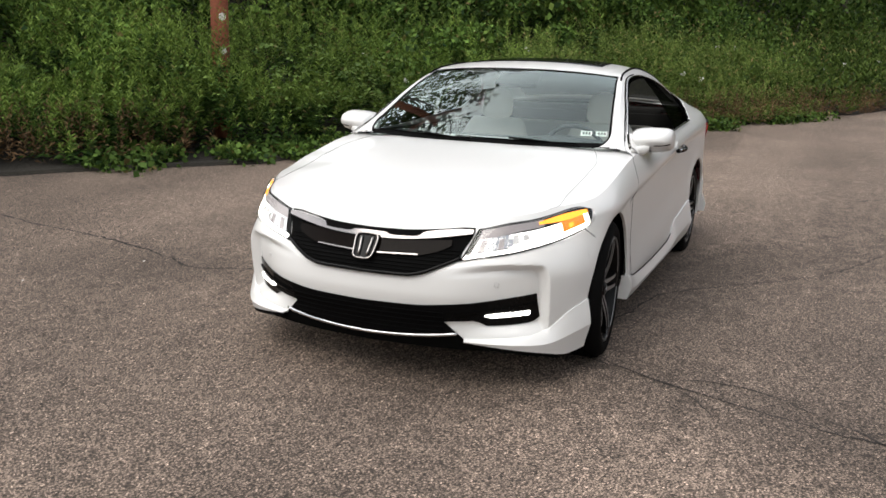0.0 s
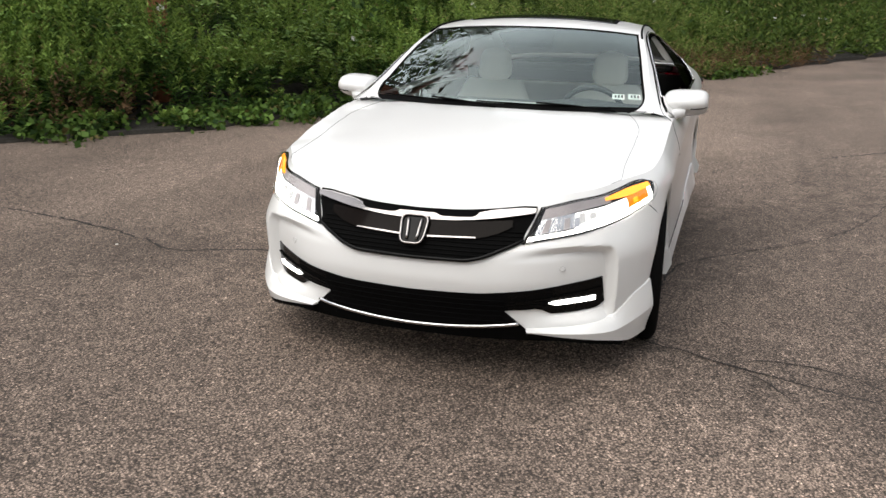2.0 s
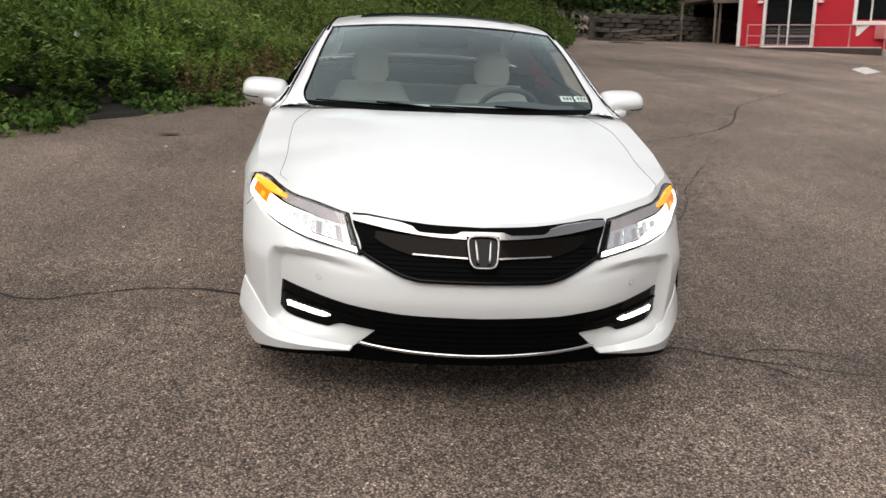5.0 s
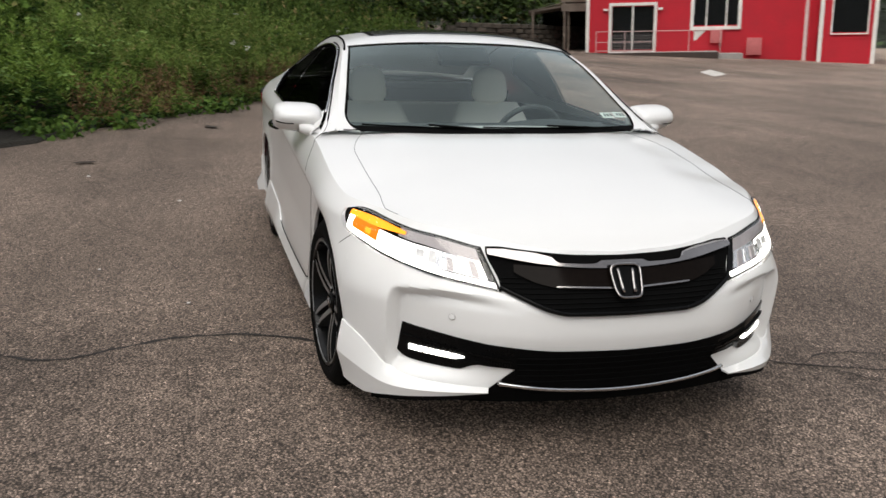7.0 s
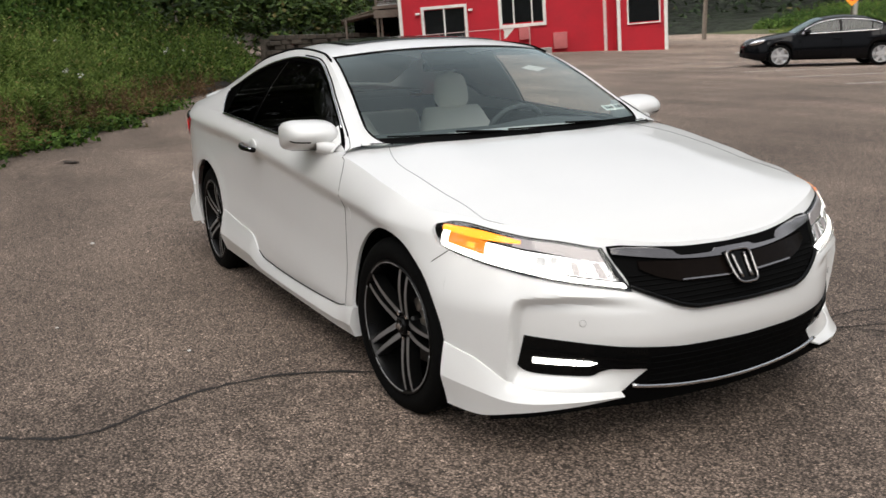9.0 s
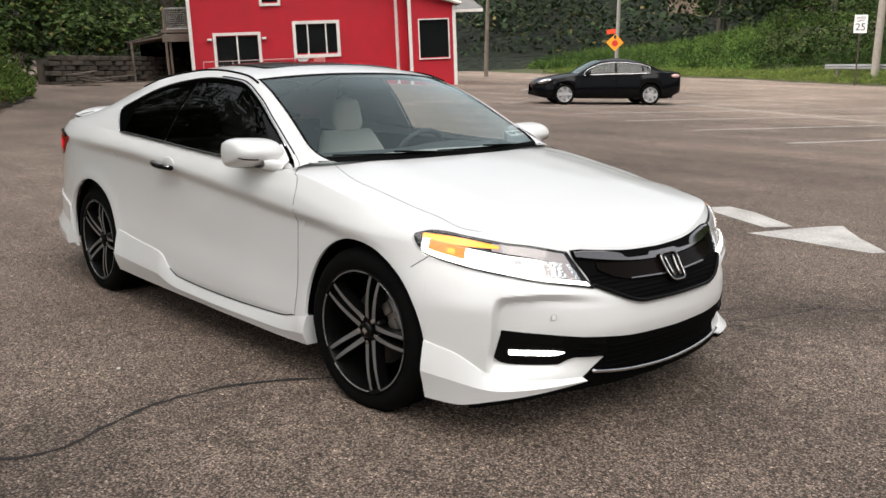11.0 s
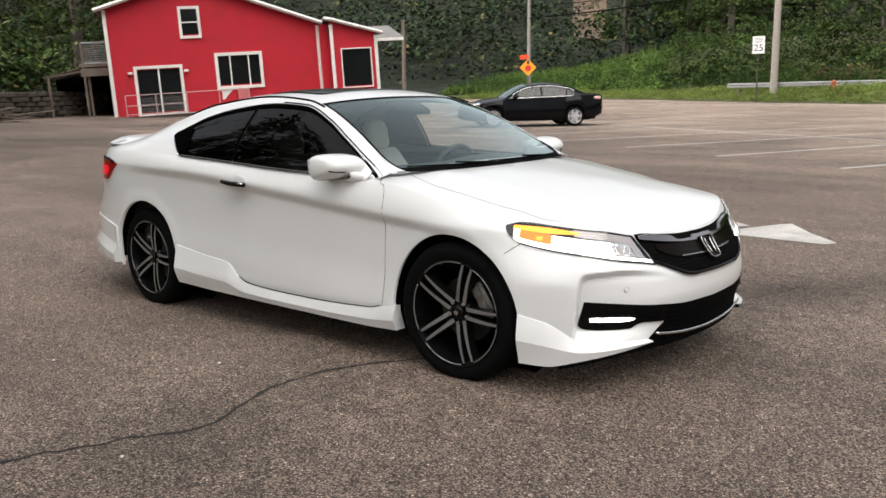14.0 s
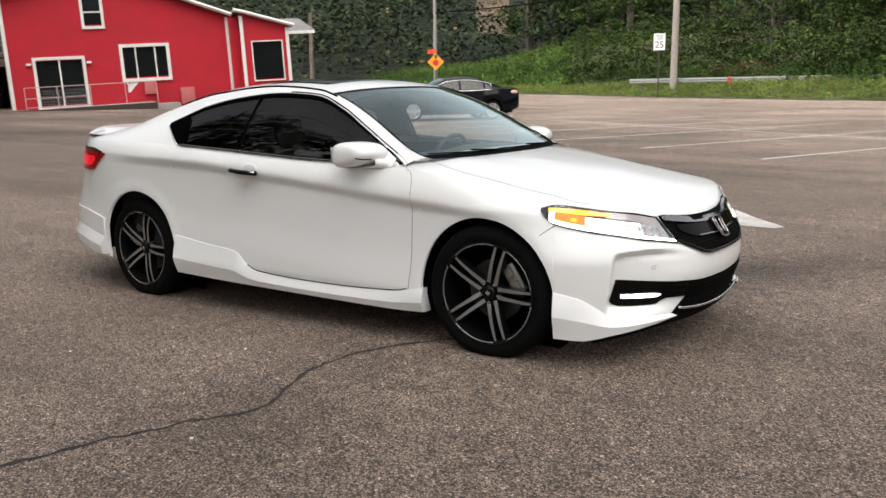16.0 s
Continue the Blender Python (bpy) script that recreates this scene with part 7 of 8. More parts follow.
def make_deck():
    d = thing("deck", "weathered timber deck and canopy behind the building", "deck", B_M)
    z0 = 2.93
    part("platform", box(bmesh.new(), (-2.55, 3.0, z0), (1.35, 4.5, 0.14), 0.01), OLD_WOOD, d, smooth=False)
    bm = bmesh.new()
    box(bm, (-2.55, 0.78, z0 - 0.3), (1.3, 0.06, 0.35), 0.01)
    part("apron", bm, OLD_WOOD, d, smooth=False)
    for u in (-3.05, -1.98):
        part("post", rod(bmesh.new(), (u, 0.82, 0.2), (u, 0.82, z0 + 1.02), 0.06, n=6), OLD_WOOD, d, smooth=False)
    pale = paint("galvanised_rail", (0.45, 0.46, 0.46), 0.4, 0.7, var=0.1)
    for z in (z0 + 1.0, z0 + 0.1):
        part("rail", rod(bmesh.new(), (-3.05, 0.82, z), (-1.98, 0.82, z), 0.025), pale, d)
    bm = bmesh.new()
    for u in np.linspace(-3.0, -2.0, 14):
        rod(bm, (u, 0.82, z0 + 0.1), (u, 0.82, z0 + 1.0), 0.008, n=4)
    for z in np.linspace(z0 + 0.18, z0 + 0.95, 9):
        rod(bm, (-3.0, 0.82, z), (-2.0, 0.82, z), 0.008, n=4)
    part("mesh_panel", bm, pale, d)
    for k in range(14):
        u = -4.75 + k * 0.14
        bm = bmesh.new()
        box(bm, (u, 1.2, 2.42 + 0.022 * k * 1.4), (0.12, 0.03, 0.34), 0.004, Matrix.Rotation(radians(50), 4, "X"))
        part("board", bm, OLD_WOOD, d, smooth=False)
    part("canopy_roof", box(bmesh.new(), (-3.8, 2.8, 2.62), (2.0, 3.4, 0.08), 0.01, Matrix.Rotation(radians(-8), 4, "Y")), OLD_WOOD, d, smooth=False)
    for u in (-4.6, -2.9):
        part("post", rod(bmesh.new(), (u, 1.1, 0.2), (u, 1.1, 2.5), 0.06, n=6), OLD_WOOD, d, smooth=False)
    # flat black sheet closing the space behind the canopy
    part("black_backing", box(bmesh.new(), (-3.3, 4.6, 1.4), (2.8, 0.08, 2.6), 0.01), BLACK_MATT, d, smooth=False)


make_deck()

# stone retaining wall
STONE = paint("grey_wall_stone", (0.080, 0.068, 0.054), 0.95, var=0.45, scale=3, fine=30, bump=0.5, dist=0.02, rand=0.25)
wall = thing("retaining_wall", "stacked grey stone retaining wall under the trees", "retaining wall", SITE, kind="structure")
wa, wb = np.array([-35.0, 9.0]), np.array([-39.5, 17.5])
wu = unit(wb - wa)
wang = math.degrees(math.atan2(wu[1], wu[0]))
wl_ = float(np.linalg.norm(wb - wa))
bm = bmesh.new()
box(bm, (0, 0, 0), (0.60, 0.32, 0.20), 0.03)
stone_me = None
part("wall_core", box(bmesh.new(), (*((wa + wb) / 2 + np.array([-0.3, -0.15])), 0.75), (wl_, 0.2, 1.25), 0, Matrix.Rotation(radians(wang), 4, "Z")), STONE, wall, smooth=False)
for j in range(6):
    for k in range(int(wl_ / 0.64)):
        p = wa + wu * (0.35 + k * 0.64 + (0.32 if j % 2 else 0))
        if stone_me is None:
            st_ = part("stone", bm, STONE, wall, smooth=False)
            stone_me = st_.data
        else:
            st_ = new("stone", stone_me)
            st_.parent = wall
        st_.matrix_basis = pose(p[0] + rng.normal(0, 0.04), p[1] + rng.normal(0, 0.04), 0.36 + j * 0.212 + rng.normal(0, 0.008), rng.normal(0, 2), rng.normal(0, 1.5), wang + rng.normal(0, 4)) @ Matrix.Diagonal((rng.uniform(0.8, 1.06), rng.uniform(0.9, 1.15), rng.uniform(0.88, 1.0), 1))

# heap of old planks before the wall
heap = thing("wood_pile", "heap of broken weathered planks before the stone wall", "wood pile", SITE)
for k in range(9):
    c = np.array([-33.6, 10.3]) + wu * rng.uniform(-0.9, 1.3)
    part("plank", box(bmesh.new(), (c[0], c[1], 0.36 + 0.06 * k), (rng.uniform(1.2, 2.4), 0.16, 0.04), 0.004, Matrix.Rotation(radians(wang + rng.uniform(-30, 30)), 4, "Z") @ Matrix.Rotation(radians(rng.uniform(-9, 9)), 4, "Y")), OLD_WOOD, heap, smooth=False)


# ---- poles, signs, rail ----
def utility_pole(x, y, h, r, material, label, tag=False):
    z = gz(x, y)
    p = thing("utility_pole", label, "utility pole", pose(x, y, z, 0, 0, 0))
    part("shaft", rod(bmesh.new(), (0, 0, -0.2), (0.05, 0.02, h), r, r * 0.75, 14), material, p)
    if h > 9:
        part("crossarm", box(bmesh.new(), (0, 0, h - 0.6), (0.12, 2.2, 0.12), 0.01), material, p)
        for yy in (-1.0, -0.4, 0.4, 1.0):
            part("insulator", rod(bmesh.new(), (0, yy, h - 0.54), (0, yy, h - 0.38), 0.04, 0.03, 8), CONCRETE, p)
    if tag:
        part("tag", rod(bmesh.new(), (r * 0.55, r * 0.72, tag), (r * 0.60, r * 0.82, tag), 0.048, 0.048, 14), TRIM, p, "small pale tag")
        part("tag", rod(bmesh.new(), (r * 0.60, r * 0.74, tag - 0.42), (r * 0.65, r * 0.84, tag - 0.42), 0.046, 0.046, 14), TRIM, p, "small pale tag")
    return p


PX, PY = -5.46, -5.41
utility_pole(PX - 0.1, PY - 0.12, 9.5, 0.118, RED_WOOD, "red-brown wooden utility pole standing in the weeds", 1.70)
utility_pole(-54.5, 53.3, 7.4, 0.2, OLD_WOOD, "short weathered wooden pole beyond the building")
utility_pole(2.256 - 0.3702 * 73, -4.27 + 0.9282 * 73, 15.0, 0.28, paint("pale_grey_wood", (0.33, 0.29, 0.25), 0.85, var=0.2, fine=30), "pale wooden utility pole by the guard rail")
utility_pole(2.256 - 0.5973 * 112, -4.27 + 0.8005 * 112, 19.0, 0.24, paint("grey_pole_wood", (0.30, 0.28, 0.26), 0.85, var=0.2, fine=30), "grey utility pole far behind the sign")


def cable(a, b, sag, r, label):
    a, b = np.array(a), np.array(b)
    pts = [a + (b - a) * t - np.array([0, 0, sag * 4 * t * (1 - t)]) for t in np.linspace(0, 1, 40)]
    return tagged(part("cable", tube(bmesh.new(), pts, r, 5), BLACK_MATT), label, "cable", "overhead cables")


for k, dy in enumerate((-1.0, -0.4, 0.4)):
    cable((PX - 0.1, PY + dy, 9.0), (22.0, 14.0 + dy, 9.5), 0.9 + 0.1 * k, 0.018, "black overhead cable between poles")
    cable((PX - 0.1, PY + dy, 9.0), (-45.0, 9.0 + dy, 11.0), 1.0, 0.018, "black overhead cable between poles")
P3, P4 = (2.256 - 0.3702 * 73, -4.27 + 0.9282 * 73), (2.256 - 0.5973 * 112, -4.27 + 0.8005 * 112)
cable((*P3, 8.75), (*P4, 9.85), 0.25, 0.06, "black overhead cable along the road")
cable((*P3, 9.9), (*P4, 11.3), 0.5, 0.035, "black overhead cable along the road")


def letters(txt, size, m, material, parent, name):
    cu = bpy.data.curves.new(name, "FONT")
    cu.body, cu.size, cu.align_x, cu.align_y, cu.extrude = txt, size, "CENTER", "CENTER", 0.002
    tmp = bpy.data.objects.new(name, cu)
    scene.collection.objects.link(tmp)
    dg = bpy.context.evaluated_depsgraph_get()
    me = bpy.data.meshes.new_from_object(tmp.evaluated_get(dg))
    bpy.data.objects.remove(tmp)
    bpy.data.curves.remove(cu)
    me.materials.clear()
    me.materials.append(material)
    ob = new(name, me)
    ob.parent, ob.matrix_basis = parent, m
    return ob


def facing(x, y):
    """A turn about z for a plate whose face looks along its own -y, towards the cars."""
    return math.degrees(math.atan2(-4.0 - y, 2.3 - x)) + 90


SIGN_WHITE = paint("sign_white", (0.80, 0.80, 0.78), 0.45, var=0.04, bump=0)
SIGN_BLACK = paint("sign_black", (0.015, 0.015, 0.015), 0.5, var=0.1, bump=0)
SIGN_ORANGE = paint("sign_orange", (0.90, 0.33, 0.02), 0.45, var=0.06, bump=0)
SIGN_RED = paint("sign_red", (0.60, 0.03, 0.02), 0.45, var=0.06, bump=0)
POST = paint("rusty_sign_post", (0.08, 0.06, 0.05), 0.7, 0.3, var=0.2)

D25 = 68.0
sx, sy, sz = 2.256 - 0.3851 * D25, -4.27 + 0.922 * D25, 1.33 + 0.0412 * D25
sg_ = thing("speed_sign", "white speed limit sign with black figures on a thin post", "road sign", pose(sx, sy, gz(sx, sy), 0, 0, facing(sx, sy)))
hz = sz - gz(sx, sy)
part("post", rod(bmesh.new(), (0, 0.062, -0.1), (0, 0.062, hz + 0.6), 0.05, n=8), POST, sg_)
plate = part("plate", box(bmesh.new(), (0, 0, hz), (0.82, 0.016, 1.20), 0.004), SIGN_WHITE, sg_, "white plate with black border", smooth=False)
letters("25", 0.66, pose(0, -0.014, hz - 0.22, 90, 0, 0), SIGN_BLACK, plate, "figures")
letters("SPEED\nLIMIT", 0.19, pose(0, -0.014, hz + 0.30, 90, 0, 0), SIGN_BLACK, plate, "legend")

DO = 88.0
sx, sy, sz = 2.256 - 0.5973 * DO, -4.27 + 0.8017 * DO, 1.33 + 0.0231 * DO
og = thing("warning_sign", "orange diamond road-works sign with a red flag", "road sign", pose(sx, sy, gz(sx, sy), 0, 0, facing(sx, sy)))
hz = sz - gz(sx, sy)
part("post", rod(bmesh.new(), (0, 0.072, -0.1), (0, 0.072, hz + 0.9), 0.06, n=8), POST, og)
part("plate", box(bmesh.new(), (0, 0, hz), (1.16, 0.016, 1.16), 0.004, Matrix.Rotation(radians(45), 4, "Y")), SIGN_ORANGE, og, smooth=False)
part("red_disc", rod(bmesh.new(), (0, -0.008, hz - 0.08), (0, -0.016, hz - 0.08), 0.31, 0.31, 8), SIGN_RED, og)
part("black_arrow", box(bmesh.new(), (0, -0.012, hz + 0.50), (0.22, 0.01, 0.34), 0.0), SIGN_BLACK, og, smooth=False)
bm = bmesh.new()
rows = [[(0.05 - 0.85 * t, 0.08 * math.sin(5 * t), hz + 0.86 + 0.42 * u - 0.12 * t) for t in np.linspace(0, 1, 8)] for u in (0, 0.5, 1)]
sheet(bm, rows)
part("flag", bm, glow("flag_red_cloth", (1, 0.1, 0.03), 0.0, (0.85, 0.10, 0.04)), og, "red cloth flag")

# guard rail
GALV = paint("galvanised_steel", (0.42, 0.42, 0.42), 0.4, 0.6, var=0.12, scale=2, fine=30)
ga, gb = np.array([2.256 - 0.4128 * 75, -4.27 + 0.9108 * 75]), np.array([2.256 - 0.1706 * 69, -4.27 + 0.9853 * 69])
ge = gb + (gb - ga) * 1.3
rail_ = thing("guard_rail", "galvanised steel guard rail along the road", "guard rail", kind="structure")
prof = [(0.0, -0.19), (-0.10, -0.13), (-0.10, -0.06), (0.0, 0.0), (-0.10, 0.06), (-0.10, 0.13), (0.0, 0.19)]
gu = unit(gb - ga)
gn = np.array([gu[1], -gu[0]])
if np.dot(gn, np.array([2.3, -4.3]) - ga) < 0:
    gn = -gn
rows = []
for t in np.linspace(0, 1, 30):
    p = ga + (ge - ga) * t
    zc = 1.29 + 0.35 * t
    rows.append([(p[0] - gn[0] * u, p[1] - gn[1] * u, zc + v) for u, v in prof])
part("beam", sheet(bmesh.new(), rows), GALV, rail_, smooth=False)
for t in np.linspace(0.02, 0.98, 16):
    p = ga + (ge - ga) * t
    part("post", box(bmesh.new(), (p[0] - gn[0] * 0.15, p[1] - gn[1] * 0.15, 0.65), (0.18, 0.18, 1.6), 0.01), OLD_WOOD, rail_, smooth=False)

# fire hydrant by the rail
HX, HY = 2.256 - 0.316 * 69.5, -4.27 + 0.9488 * 69.5
hyd = thing("fire_hydrant", "small orange-red fire hydrant with a pale base in the grass", "fire hydrant", pose(HX, HY, verge_z(HX, HY) - 0.02, 0, 0, 0) @ Matrix.Scale(0.95, 4))
HYD_R = paint("hydrant_orange", (0.42, 0.085, 0.03), 0.5, var=0.15)
part("barrel", lathe(bmesh.new(), [(0.0, 0.0), (0.18, 0.0), (0.18, 0.06), (0.13, 0.08), (0.13, 0.85), (0.17, 0.87), (0.17, 0.92), (0.13, 0.95), (0.10, 1.05), (0.0, 1.10)], 16, "Z"), HYD_R, hyd)
for a in (0, 90, 180, 270):
    part("nozzle", rod(bmesh.new(), (0, 0, 0.68), (0.24 * math.cos(radians(a)), 0.24 * math.sin(radians(a)), 0.68), 0.07, 0.07, 10), HYD_R, hyd)
part("base_ring", lathe(bmesh.new(), [(0.14, 0.03), (0.19, 0.06), (0.19, 0.16), (0.14, 0.20)], 16, "Z"), TRIM, hyd)

# ---- dark sedan ----
NAVY = paint("black_car_paint", (0.0025, 0.0027, 0.0035), 0.14, var=0.1, bump=0, spec=0.16)


def make_sedan():
    fwd = unit(np.array([-0.62, -0.785]))
    mid_left = np.array([-fwd[1], fwd[0]])
    ang = math.degrees(math.atan2(fwd[1], fwd[0]))
    org = np.array([-17.10, 20.30]) - mid_left * 0.80
    car2 = thing("car", "black four-door sedan with silver wheels parked in a bay", "car", pose(org[0], org[1], gz(*org) - 0.005, 0, 0, ang) @ Matrix.Scale(1.06, 4))
    wb, r_a = -2.776, 0.35
    xs = np.unique(np.round(np.concatenate([np.linspace(0.98, -3.86, 90), *[c + r_a * np.cos(np.linspace(0, math.pi, 25)) for c in (0, wb)], [c + s_ * (r_a + 0.002) for c in (0, wb) for s_ in (1, -1)]]), 4))[::-1]
    half_w = pchip([0.98, 0.93, 0.8, 0.55, 0.2, -0.5, -1.5, -2.6, -3.2, -3.6, -3.8, -3.86], [0.30, 0.52, 0.70, 0.83, 0.88, 0.895, 0.90, 0.895, 0.86, 0.78, 0.66, 0.45])
    belt = pchip([0.98, 0.85, 0.5, 0.0, -0.5, -1.2, -2.4, -3.2, -3.7, -3.86], [0.58, 0.68, 0.77, 0.86, 0.93, 0.96, 1.0, 1.03, 1.03, 0.95])
    top = pchip([0.98, 0.85, 0.5, 0.0, -0.5, -1.2, -2.4, -3.2, -3.7, -3.86], [0.60, 0.73, 0.85, 0.95, 1.01, 1.03, 1.06, 1.09, 1.08, 0.98])

    def bottom(x):
        z = 0.20 + 0.09 * float(sstep(0.55, 0.98, x)) + 0.20 * float(sstep(-3.25, -3.86, x))
        for c in (0.0, wb):
            if abs(x - c) < r_a:
                z = max(z, 0.325 + math.sqrt(r_a ** 2 - (x - c) ** 2))
        return z
    rows = []
    for x in xs:
        w, zb, zl, zt = float(half_w(x)), bottom(x), float(belt(x)), float(top(x))
        col = [(w * 0.90, zb)]
        for t in np.linspace(0.12, 1, 9):
            col.append((w * (0.96 + 0.04 * math.sin(math.pi * min(1, t * 1.2)) - 0.05 * t ** 3), zb + (zl - zb) * t))
        for t in np.linspace(0.2, 1, 6):
            col.append((w * 0.91 * (1 - t), zl + (zt - zl) * (1 - (1 - t) ** 2.2)))
        rows.append([(x, -y, z) for y, z in col[:-1]] + [(x, 0, col[-1][1])] + [(x, y, z) for y, z in col[-2::-1]])
    bm = bmesh.new()
    sheet(bm, rows)
    bmesh.ops.recalc_face_normals(bm, faces=bm.faces)
    part("body", bm, NAVY, car2, "glossy black body")
    roofz = pchip([-0.45, -0.8, -1.25, -1.8, -2.4, -2.85, -3.25], [0.99, 1.21, 1.41, 1.47, 1.41, 1.27, 1.09])
    railz = pchip([-0.45, -0.8, -1.25, -1.8, -2.4, -2.85, -3.25], [0.96, 1.16, 1.35, 1.40, 1.345, 1.21, 1.06])
    raily = pchip([-0.45, -1.25, -1.8, -2.5, -3.25], [0.72, 0.60, 0.58, 0.60, 0.70])

    def sec(x, w):
        yb, zb = float(half_w(x)) * 0.90, float(belt(x)) - 0.005
        return (x, yb + (float(raily(x)) - yb) * w + 0.02 * math.sin(math.pi * w), zb + (float(railz(x)) - zb) * w)

    def across(x, q):
        yr, zr, zc = float(raily(x)), float(railz(x)), float(roofz(x))
        return (x + (0.12 if x > -1.25 else 0) * (1 - q * q), q * yr, zr + (zc - zr) * (1 - abs(q) ** 2.4))
    bm = bmesh.new()
    for s_ in (1, -1):
        sheet(bm, [[(p[0], s_ * p[1], p[2]) for p in (sec(x, 0.86 + 0.14 * t / 2) for t in range(3))] for x in np.linspace(-0.45, -3.25, 40)])
        sheet(bm, [[(p[0], s_ * p[1], p[2]) for p in (sec(x, t / 6) for t in range(7))] for x in np.linspace(-2.78, -3.25, 8)])
        sheet(bm, [[across(x, s_ * (0.92 + 0.04 * t)) for t in range(3)] for x in np.linspace(-0.45, -3.25, 40)])
    sheet(bm, [[across(x, q) for q in np.linspace(-0.93, 0.93, 20)] for x in np.linspace(-1.22, -2.42, 20)])
    part("roof", bm, NAVY, car2)
    gl = part("windscreen", sheet(bmesh.new(), [[across(x, q) for q in np.linspace(-0.93, 0.93, 16)] for x in np.linspace(-0.45, -1.22, 14)]), GLASS, car2, "clear windscreen")
    gl.visible_shadow = False
    part("rear_window", sheet(bmesh.new(), [[across(x, q) for q in np.linspace(-0.93, 0.93, 16)] for x in np.linspace(-2.42, -3.2, 12)]), TINT, car2)
    side_glass = pane_material("sedan_side_glass", (0.26, 0.29, 0.29), 1.0)
    for s_ in (1, -1):
        for a, b in ((-0.66, -1.62), (-1.70, -2.50), (-2.54, -2.74)):
            part("side_window", sheet(bmesh.new(), [[(p[0], s_ * (p[1] - 0.004), p[2]) for p in (sec(x, 0.02 + (0.84 - (0.5 if x < -2.6 else 0.0) * 0) * t / 5) for t in range(6))] for x in np.linspace(a, b, 12)]), side_glass, car2)
        for a, b in ((-0.50, -0.66), (-1.62, -1.70), (-2.50, -2.54), (-2.74, -2.8)):
            part("pillar", sheet(bmesh.new(), [[(p[0], s_ * p[1], p[2]) for p in (sec(x, 0.88 * t / 4) for t in range(5))] for x in np.linspace(a, b, 4)]), BLACK_GLOSS, car2)
        part("window_moulding", tube(bmesh.new(), [(p[0], s_ * (p[1] + 0.006), p[2]) for p in [sec(x, 0.0) for x in np.linspace(-0.6, -2.76, 24)] + [sec(x, 0.86) for x in np.linspace(-2.78, -0.74, 24)]], 0.013, 5, True), CHROME, car2, "bright window surround")
        for x0, x1 in ((-0.52, -0.56), (-1.66, -1.68), (-2.60, -2.72)):
            part("door_gap", tube(bmesh.new(), [(x0 + (x1 - x0) * t, s_ * (float(half_w(x0)) * (0.985 + 0.018 * math.sin(math.pi * t)) - 0.03 * t ** 3), 0.25 + (float(belt(x0)) - 0.27) * t) for t in np.linspace(0, 1, 10)], 0.005, 4), BLACK_MATT, car2)
        for x in (-1.55, -2.50):
            part("door_handle", tube(bmesh.new(), [(x + 0.1 * t, s_ * 0.915, 0.80 + 0.012 * math.sin(math.pi * t)) for t in np.linspace(-1, 1, 5)], 0.015, 6), NAVY, car2)
        bm = bmesh.new()
        bmesh.ops.create_uvsphere(bm, u_segments=16, v_segments=10, radius=1, matrix=Matrix.Translation((-0.72, s_ * 0.95, 1.0)) @ Matrix.Diagonal((0.10, 0.12, 0.075, 1)))
        part("wing_mirror", bm, NAVY, car2)
        bm = bmesh.new()
        bmesh.ops.create_uvsphere(bm, u_segments=18, v_segments=10, radius=1, matrix=Matrix.Translation((0.62, s_ * 0.71, 0.725)) @ Matrix.Rotation(radians(-s_ * 28), 4, "Z") @ Matrix.Rotation(radians(14), 4, "Y") @ Matrix.Diagonal((0.25, 0.12, 0.085, 1)))
        part("headlamp", bm, SILVER, car2, "clear silver headlamp")
        bm = bmesh.new()
        bmesh.ops.create_uvsphere(bm, u_segments=18, v_segments=10, radius=1, matrix=Matrix.Translation((-3.62, s_ * 0.70, 0.93)) @ Matrix.Rotation(radians(s_ * 28), 4, "Z") @ Matrix.Diagonal((0.17, 0.075, 0.065, 1)))
        part("tail_lamp", bm, paint("pale_tail_lamp", (0.75, 0.45, 0.42), 0.2, var=0.1, bump=0, coat=1.0), car2, "pale red tail lamp")
        for c in (0.0, wb):
            w = thing("wheel", "silver alloy wheel", "")
            w.parent = car2
            w.matrix_basis = pose(c, s_ * 0.775, 0.325, 0, 0, 0 if s_ > 0 else 180)
            part("tyre", lathe(bmesh.new(), [(0.232, -0.1), (0.255, -0.11), (0.31, -0.10), (0.325, -0.08), (0.325, 0.08), (0.31, 0.10), (0.255, 0.11), (0.232, 0.10)], 40), RUBBER, w)
            part("rim", lathe(bmesh.new(), [(0.242, 0.105), (0.228, 0.105), (0.215, 0.06), (0.20, -0.03), (0.05, -0.03)], 40), SILVER_PAINT, w)
            for k in range(6):
                a = k * math.tau / 6
                bm = bmesh.new()
                box(bm, (0.13, 0.078, 0), (0.20, 0.03, 0.082), 0.010)
                bmesh.ops.transform(bm, matrix=Matrix.Rotation(a, 4, "Y"), verts=bm.verts)
                part("spoke", bm, SILVER_PAINT, w, smooth=False)
            part("hub", rod(bmesh.new(), (0, 0.05, 0), (0, 0.095, 0), 0.06, 0.05, 16), SILVER_PAINT, w)
            rows = [[(c + 0.36 * math.cos(a), s_ * y, 0.325 + 0.36 * math.sin(a)) for y in (0.86, 0.5)] for a in np.linspace(-0.3, math.pi + 0.3, 24)]
            bm = bmesh.new()
            sheet(bm, rows)
            part("wheel_housing", bm, BLACK_MATT, car2)
    part("floor_pan", box(bmesh.new(), (-1.4, 0, 0.27), (4.3, 1.4, 0.08), 0.02), BLACK_MATT, car2, smooth=False)
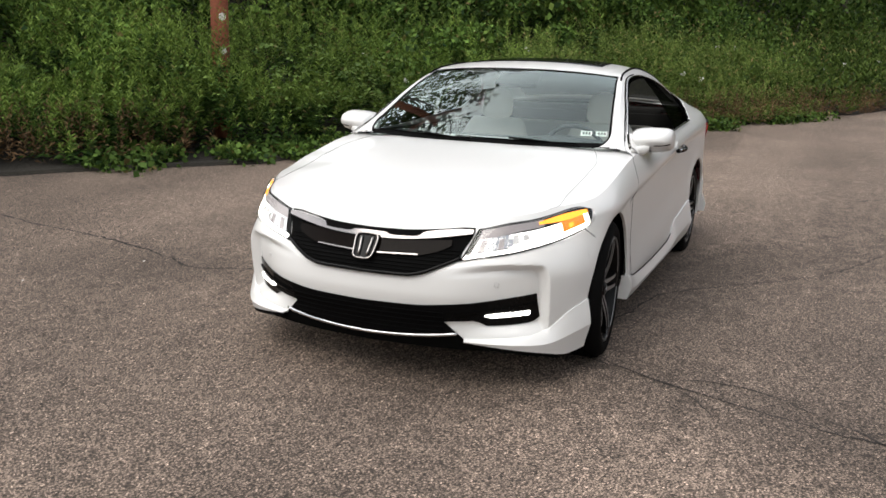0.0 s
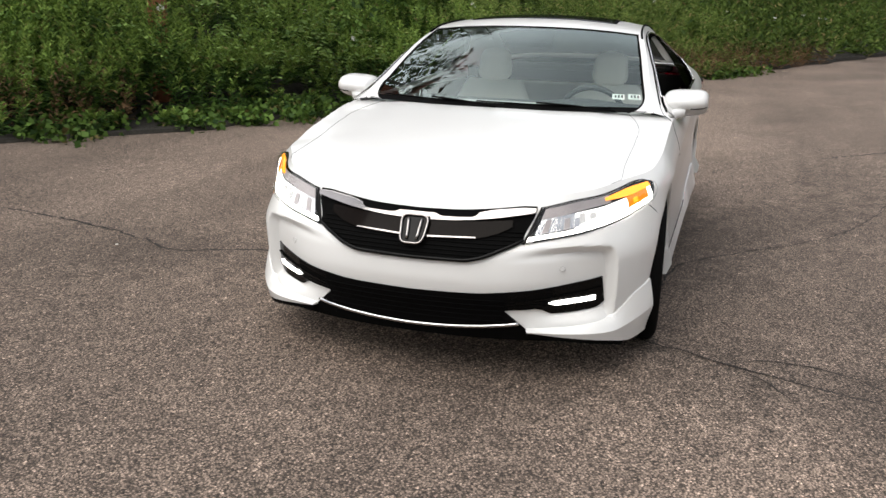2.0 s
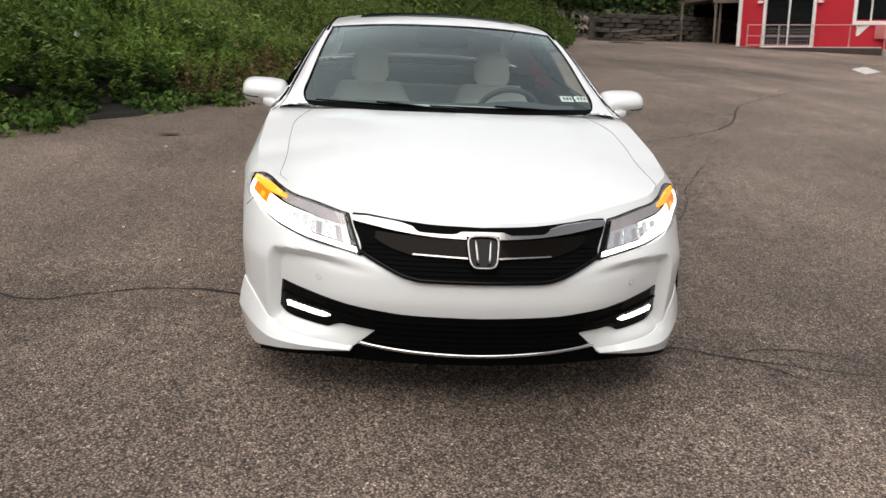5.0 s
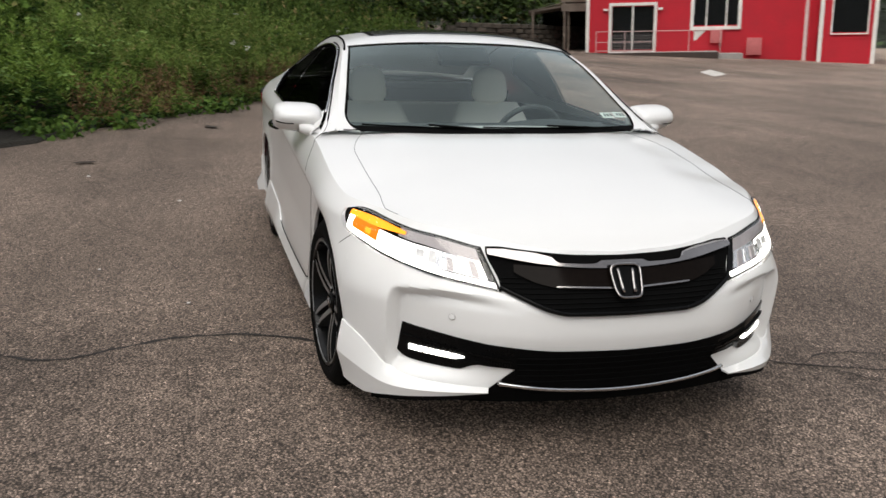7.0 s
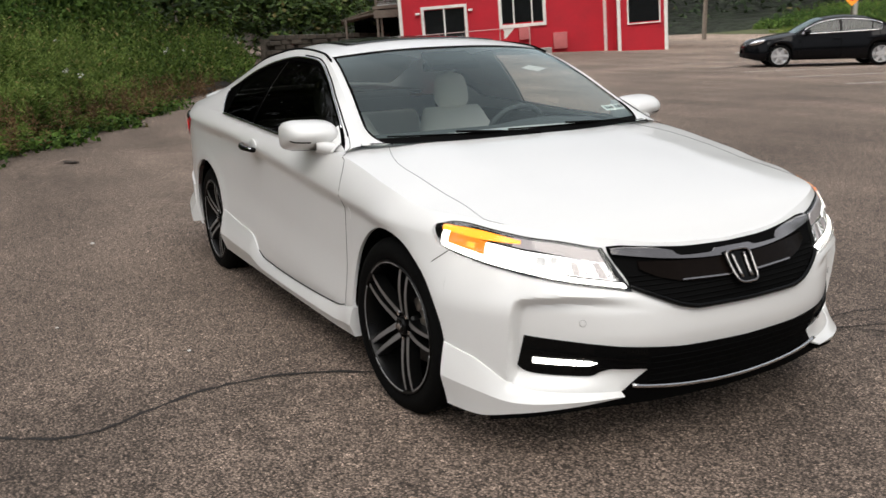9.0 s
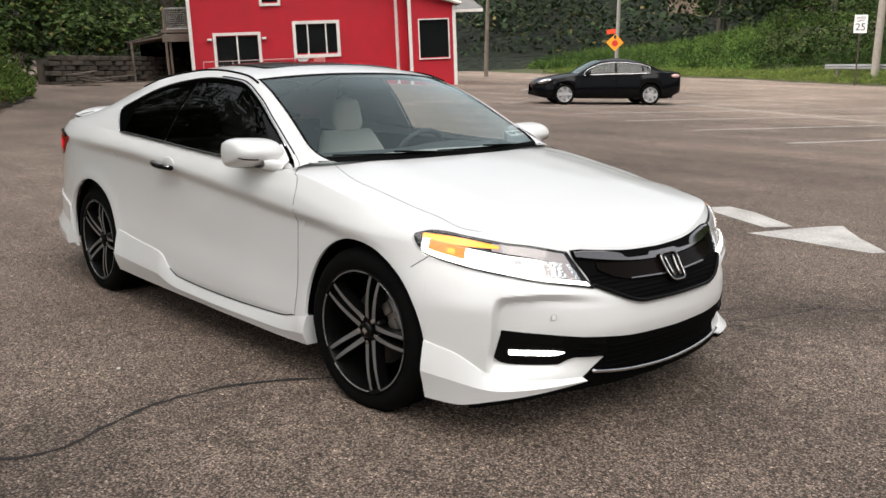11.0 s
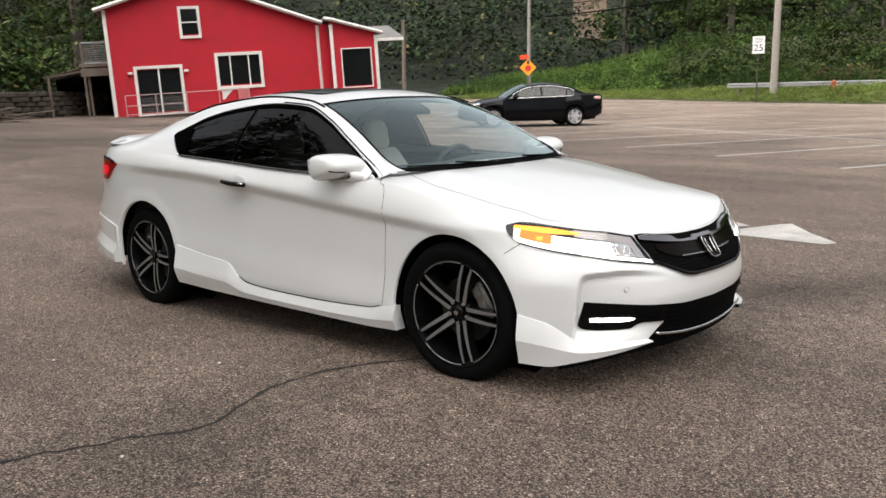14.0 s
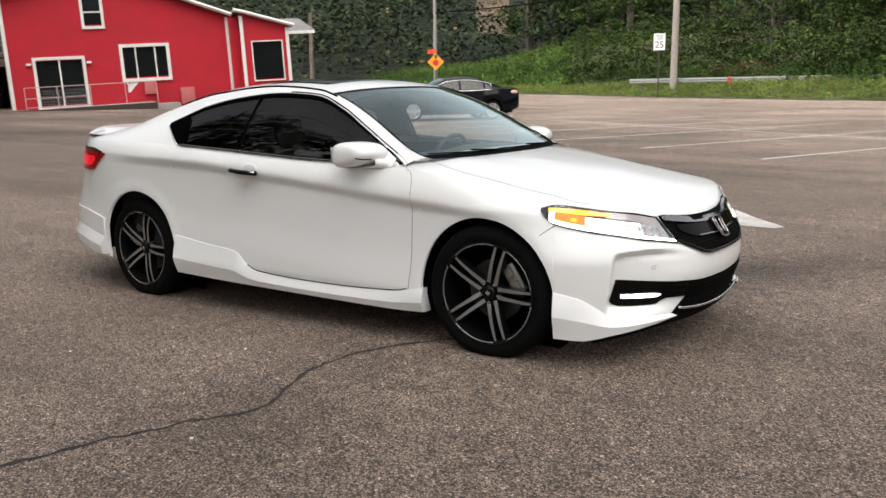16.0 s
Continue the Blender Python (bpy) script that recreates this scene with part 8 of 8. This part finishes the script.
    part("dashboard", box(bmesh.new(), (-0.95, 0, 0.90), (0.6, 1.35, 0.2), 0.06), DASH, car2)
    for y in (0.37, -0.37):
        part("seat", box(bmesh.new(), (-1.75, y, 0.95), (0.16, 0.48, 0.75), 0.06, Matrix.Rotation(radians(-16), 4, "Y")), DASH, car2)
    bm = bmesh.new()
    box(bm, (0.93, 0, 0.58), (0.05, 0.75, 0.13), 0.02)
    part("grille", bm, DARK_CHROME, car2, "chrome edged grille")
    box_ = bmesh.new()
    box(box_, (0.94, 0, 0.34), (0.06, 0.9, 0.12), 0.02)
    part("lower_intake", box_, BLACK_MATT, car2)


SILVER_PAINT = paint("silver_wheel_paint", (0.62, 0.62, 0.63), 0.35, 0.6, var=0.06, bump=0)
make_sedan()

# small litter on the asphalt
TWIG = paint("dry_leaf", (0.06, 0.045, 0.035), 0.9, var=0.3)
for x, y, s_, r in ((-2.12, -3.30, 0.07, 20), (-5.70, -2.41, 0.22, 110), (-8.6, -1.2, 0.3, 30)):
    lf = bmesh.new()
    sheet(lf, [[(u * s_ * 0.5, v * s_ * 0.22 * (1 - u * u * 0.8), 0.012 + 0.02 * s_ * (u * u + v * v)) for v in (-1, 0, 1)] for u in np.linspace(-1, 1, 6)])
    tagged(part("fallen_leaf", lf, TWIG, m=pose(x, y, gz(x, y), 0, 0, r)), "dry dark fallen leaf on the asphalt", "leaf", "fallen leaves")
PALE = paint("paper_scrap", (0.7, 0.68, 0.64), 0.8, var=0.1)
for x, y, s_ in ((-1.12, -1.40, 0.012), (-0.4, -2.3, 0.010), (0.3, -2.6, 0.009), (-1.9, -1.9, 0.010), (-3.9, -1.5, 0.02), (-5.0, -2.3, 0.02)):
    bm = bmesh.new()
    bmesh.ops.create_icosphere(bm, subdivisions=1, radius=s_, matrix=Matrix.Diagonal((1, 0.8, 0.4, 1)))
    tagged(part("pebble", bm, PALE, m=pose(x, y, gz(x, y) + s_ * 0.3, 0, 0, 40 * x), smooth=False), "small pale pebble lying on the asphalt", "pebble", "pebbles")
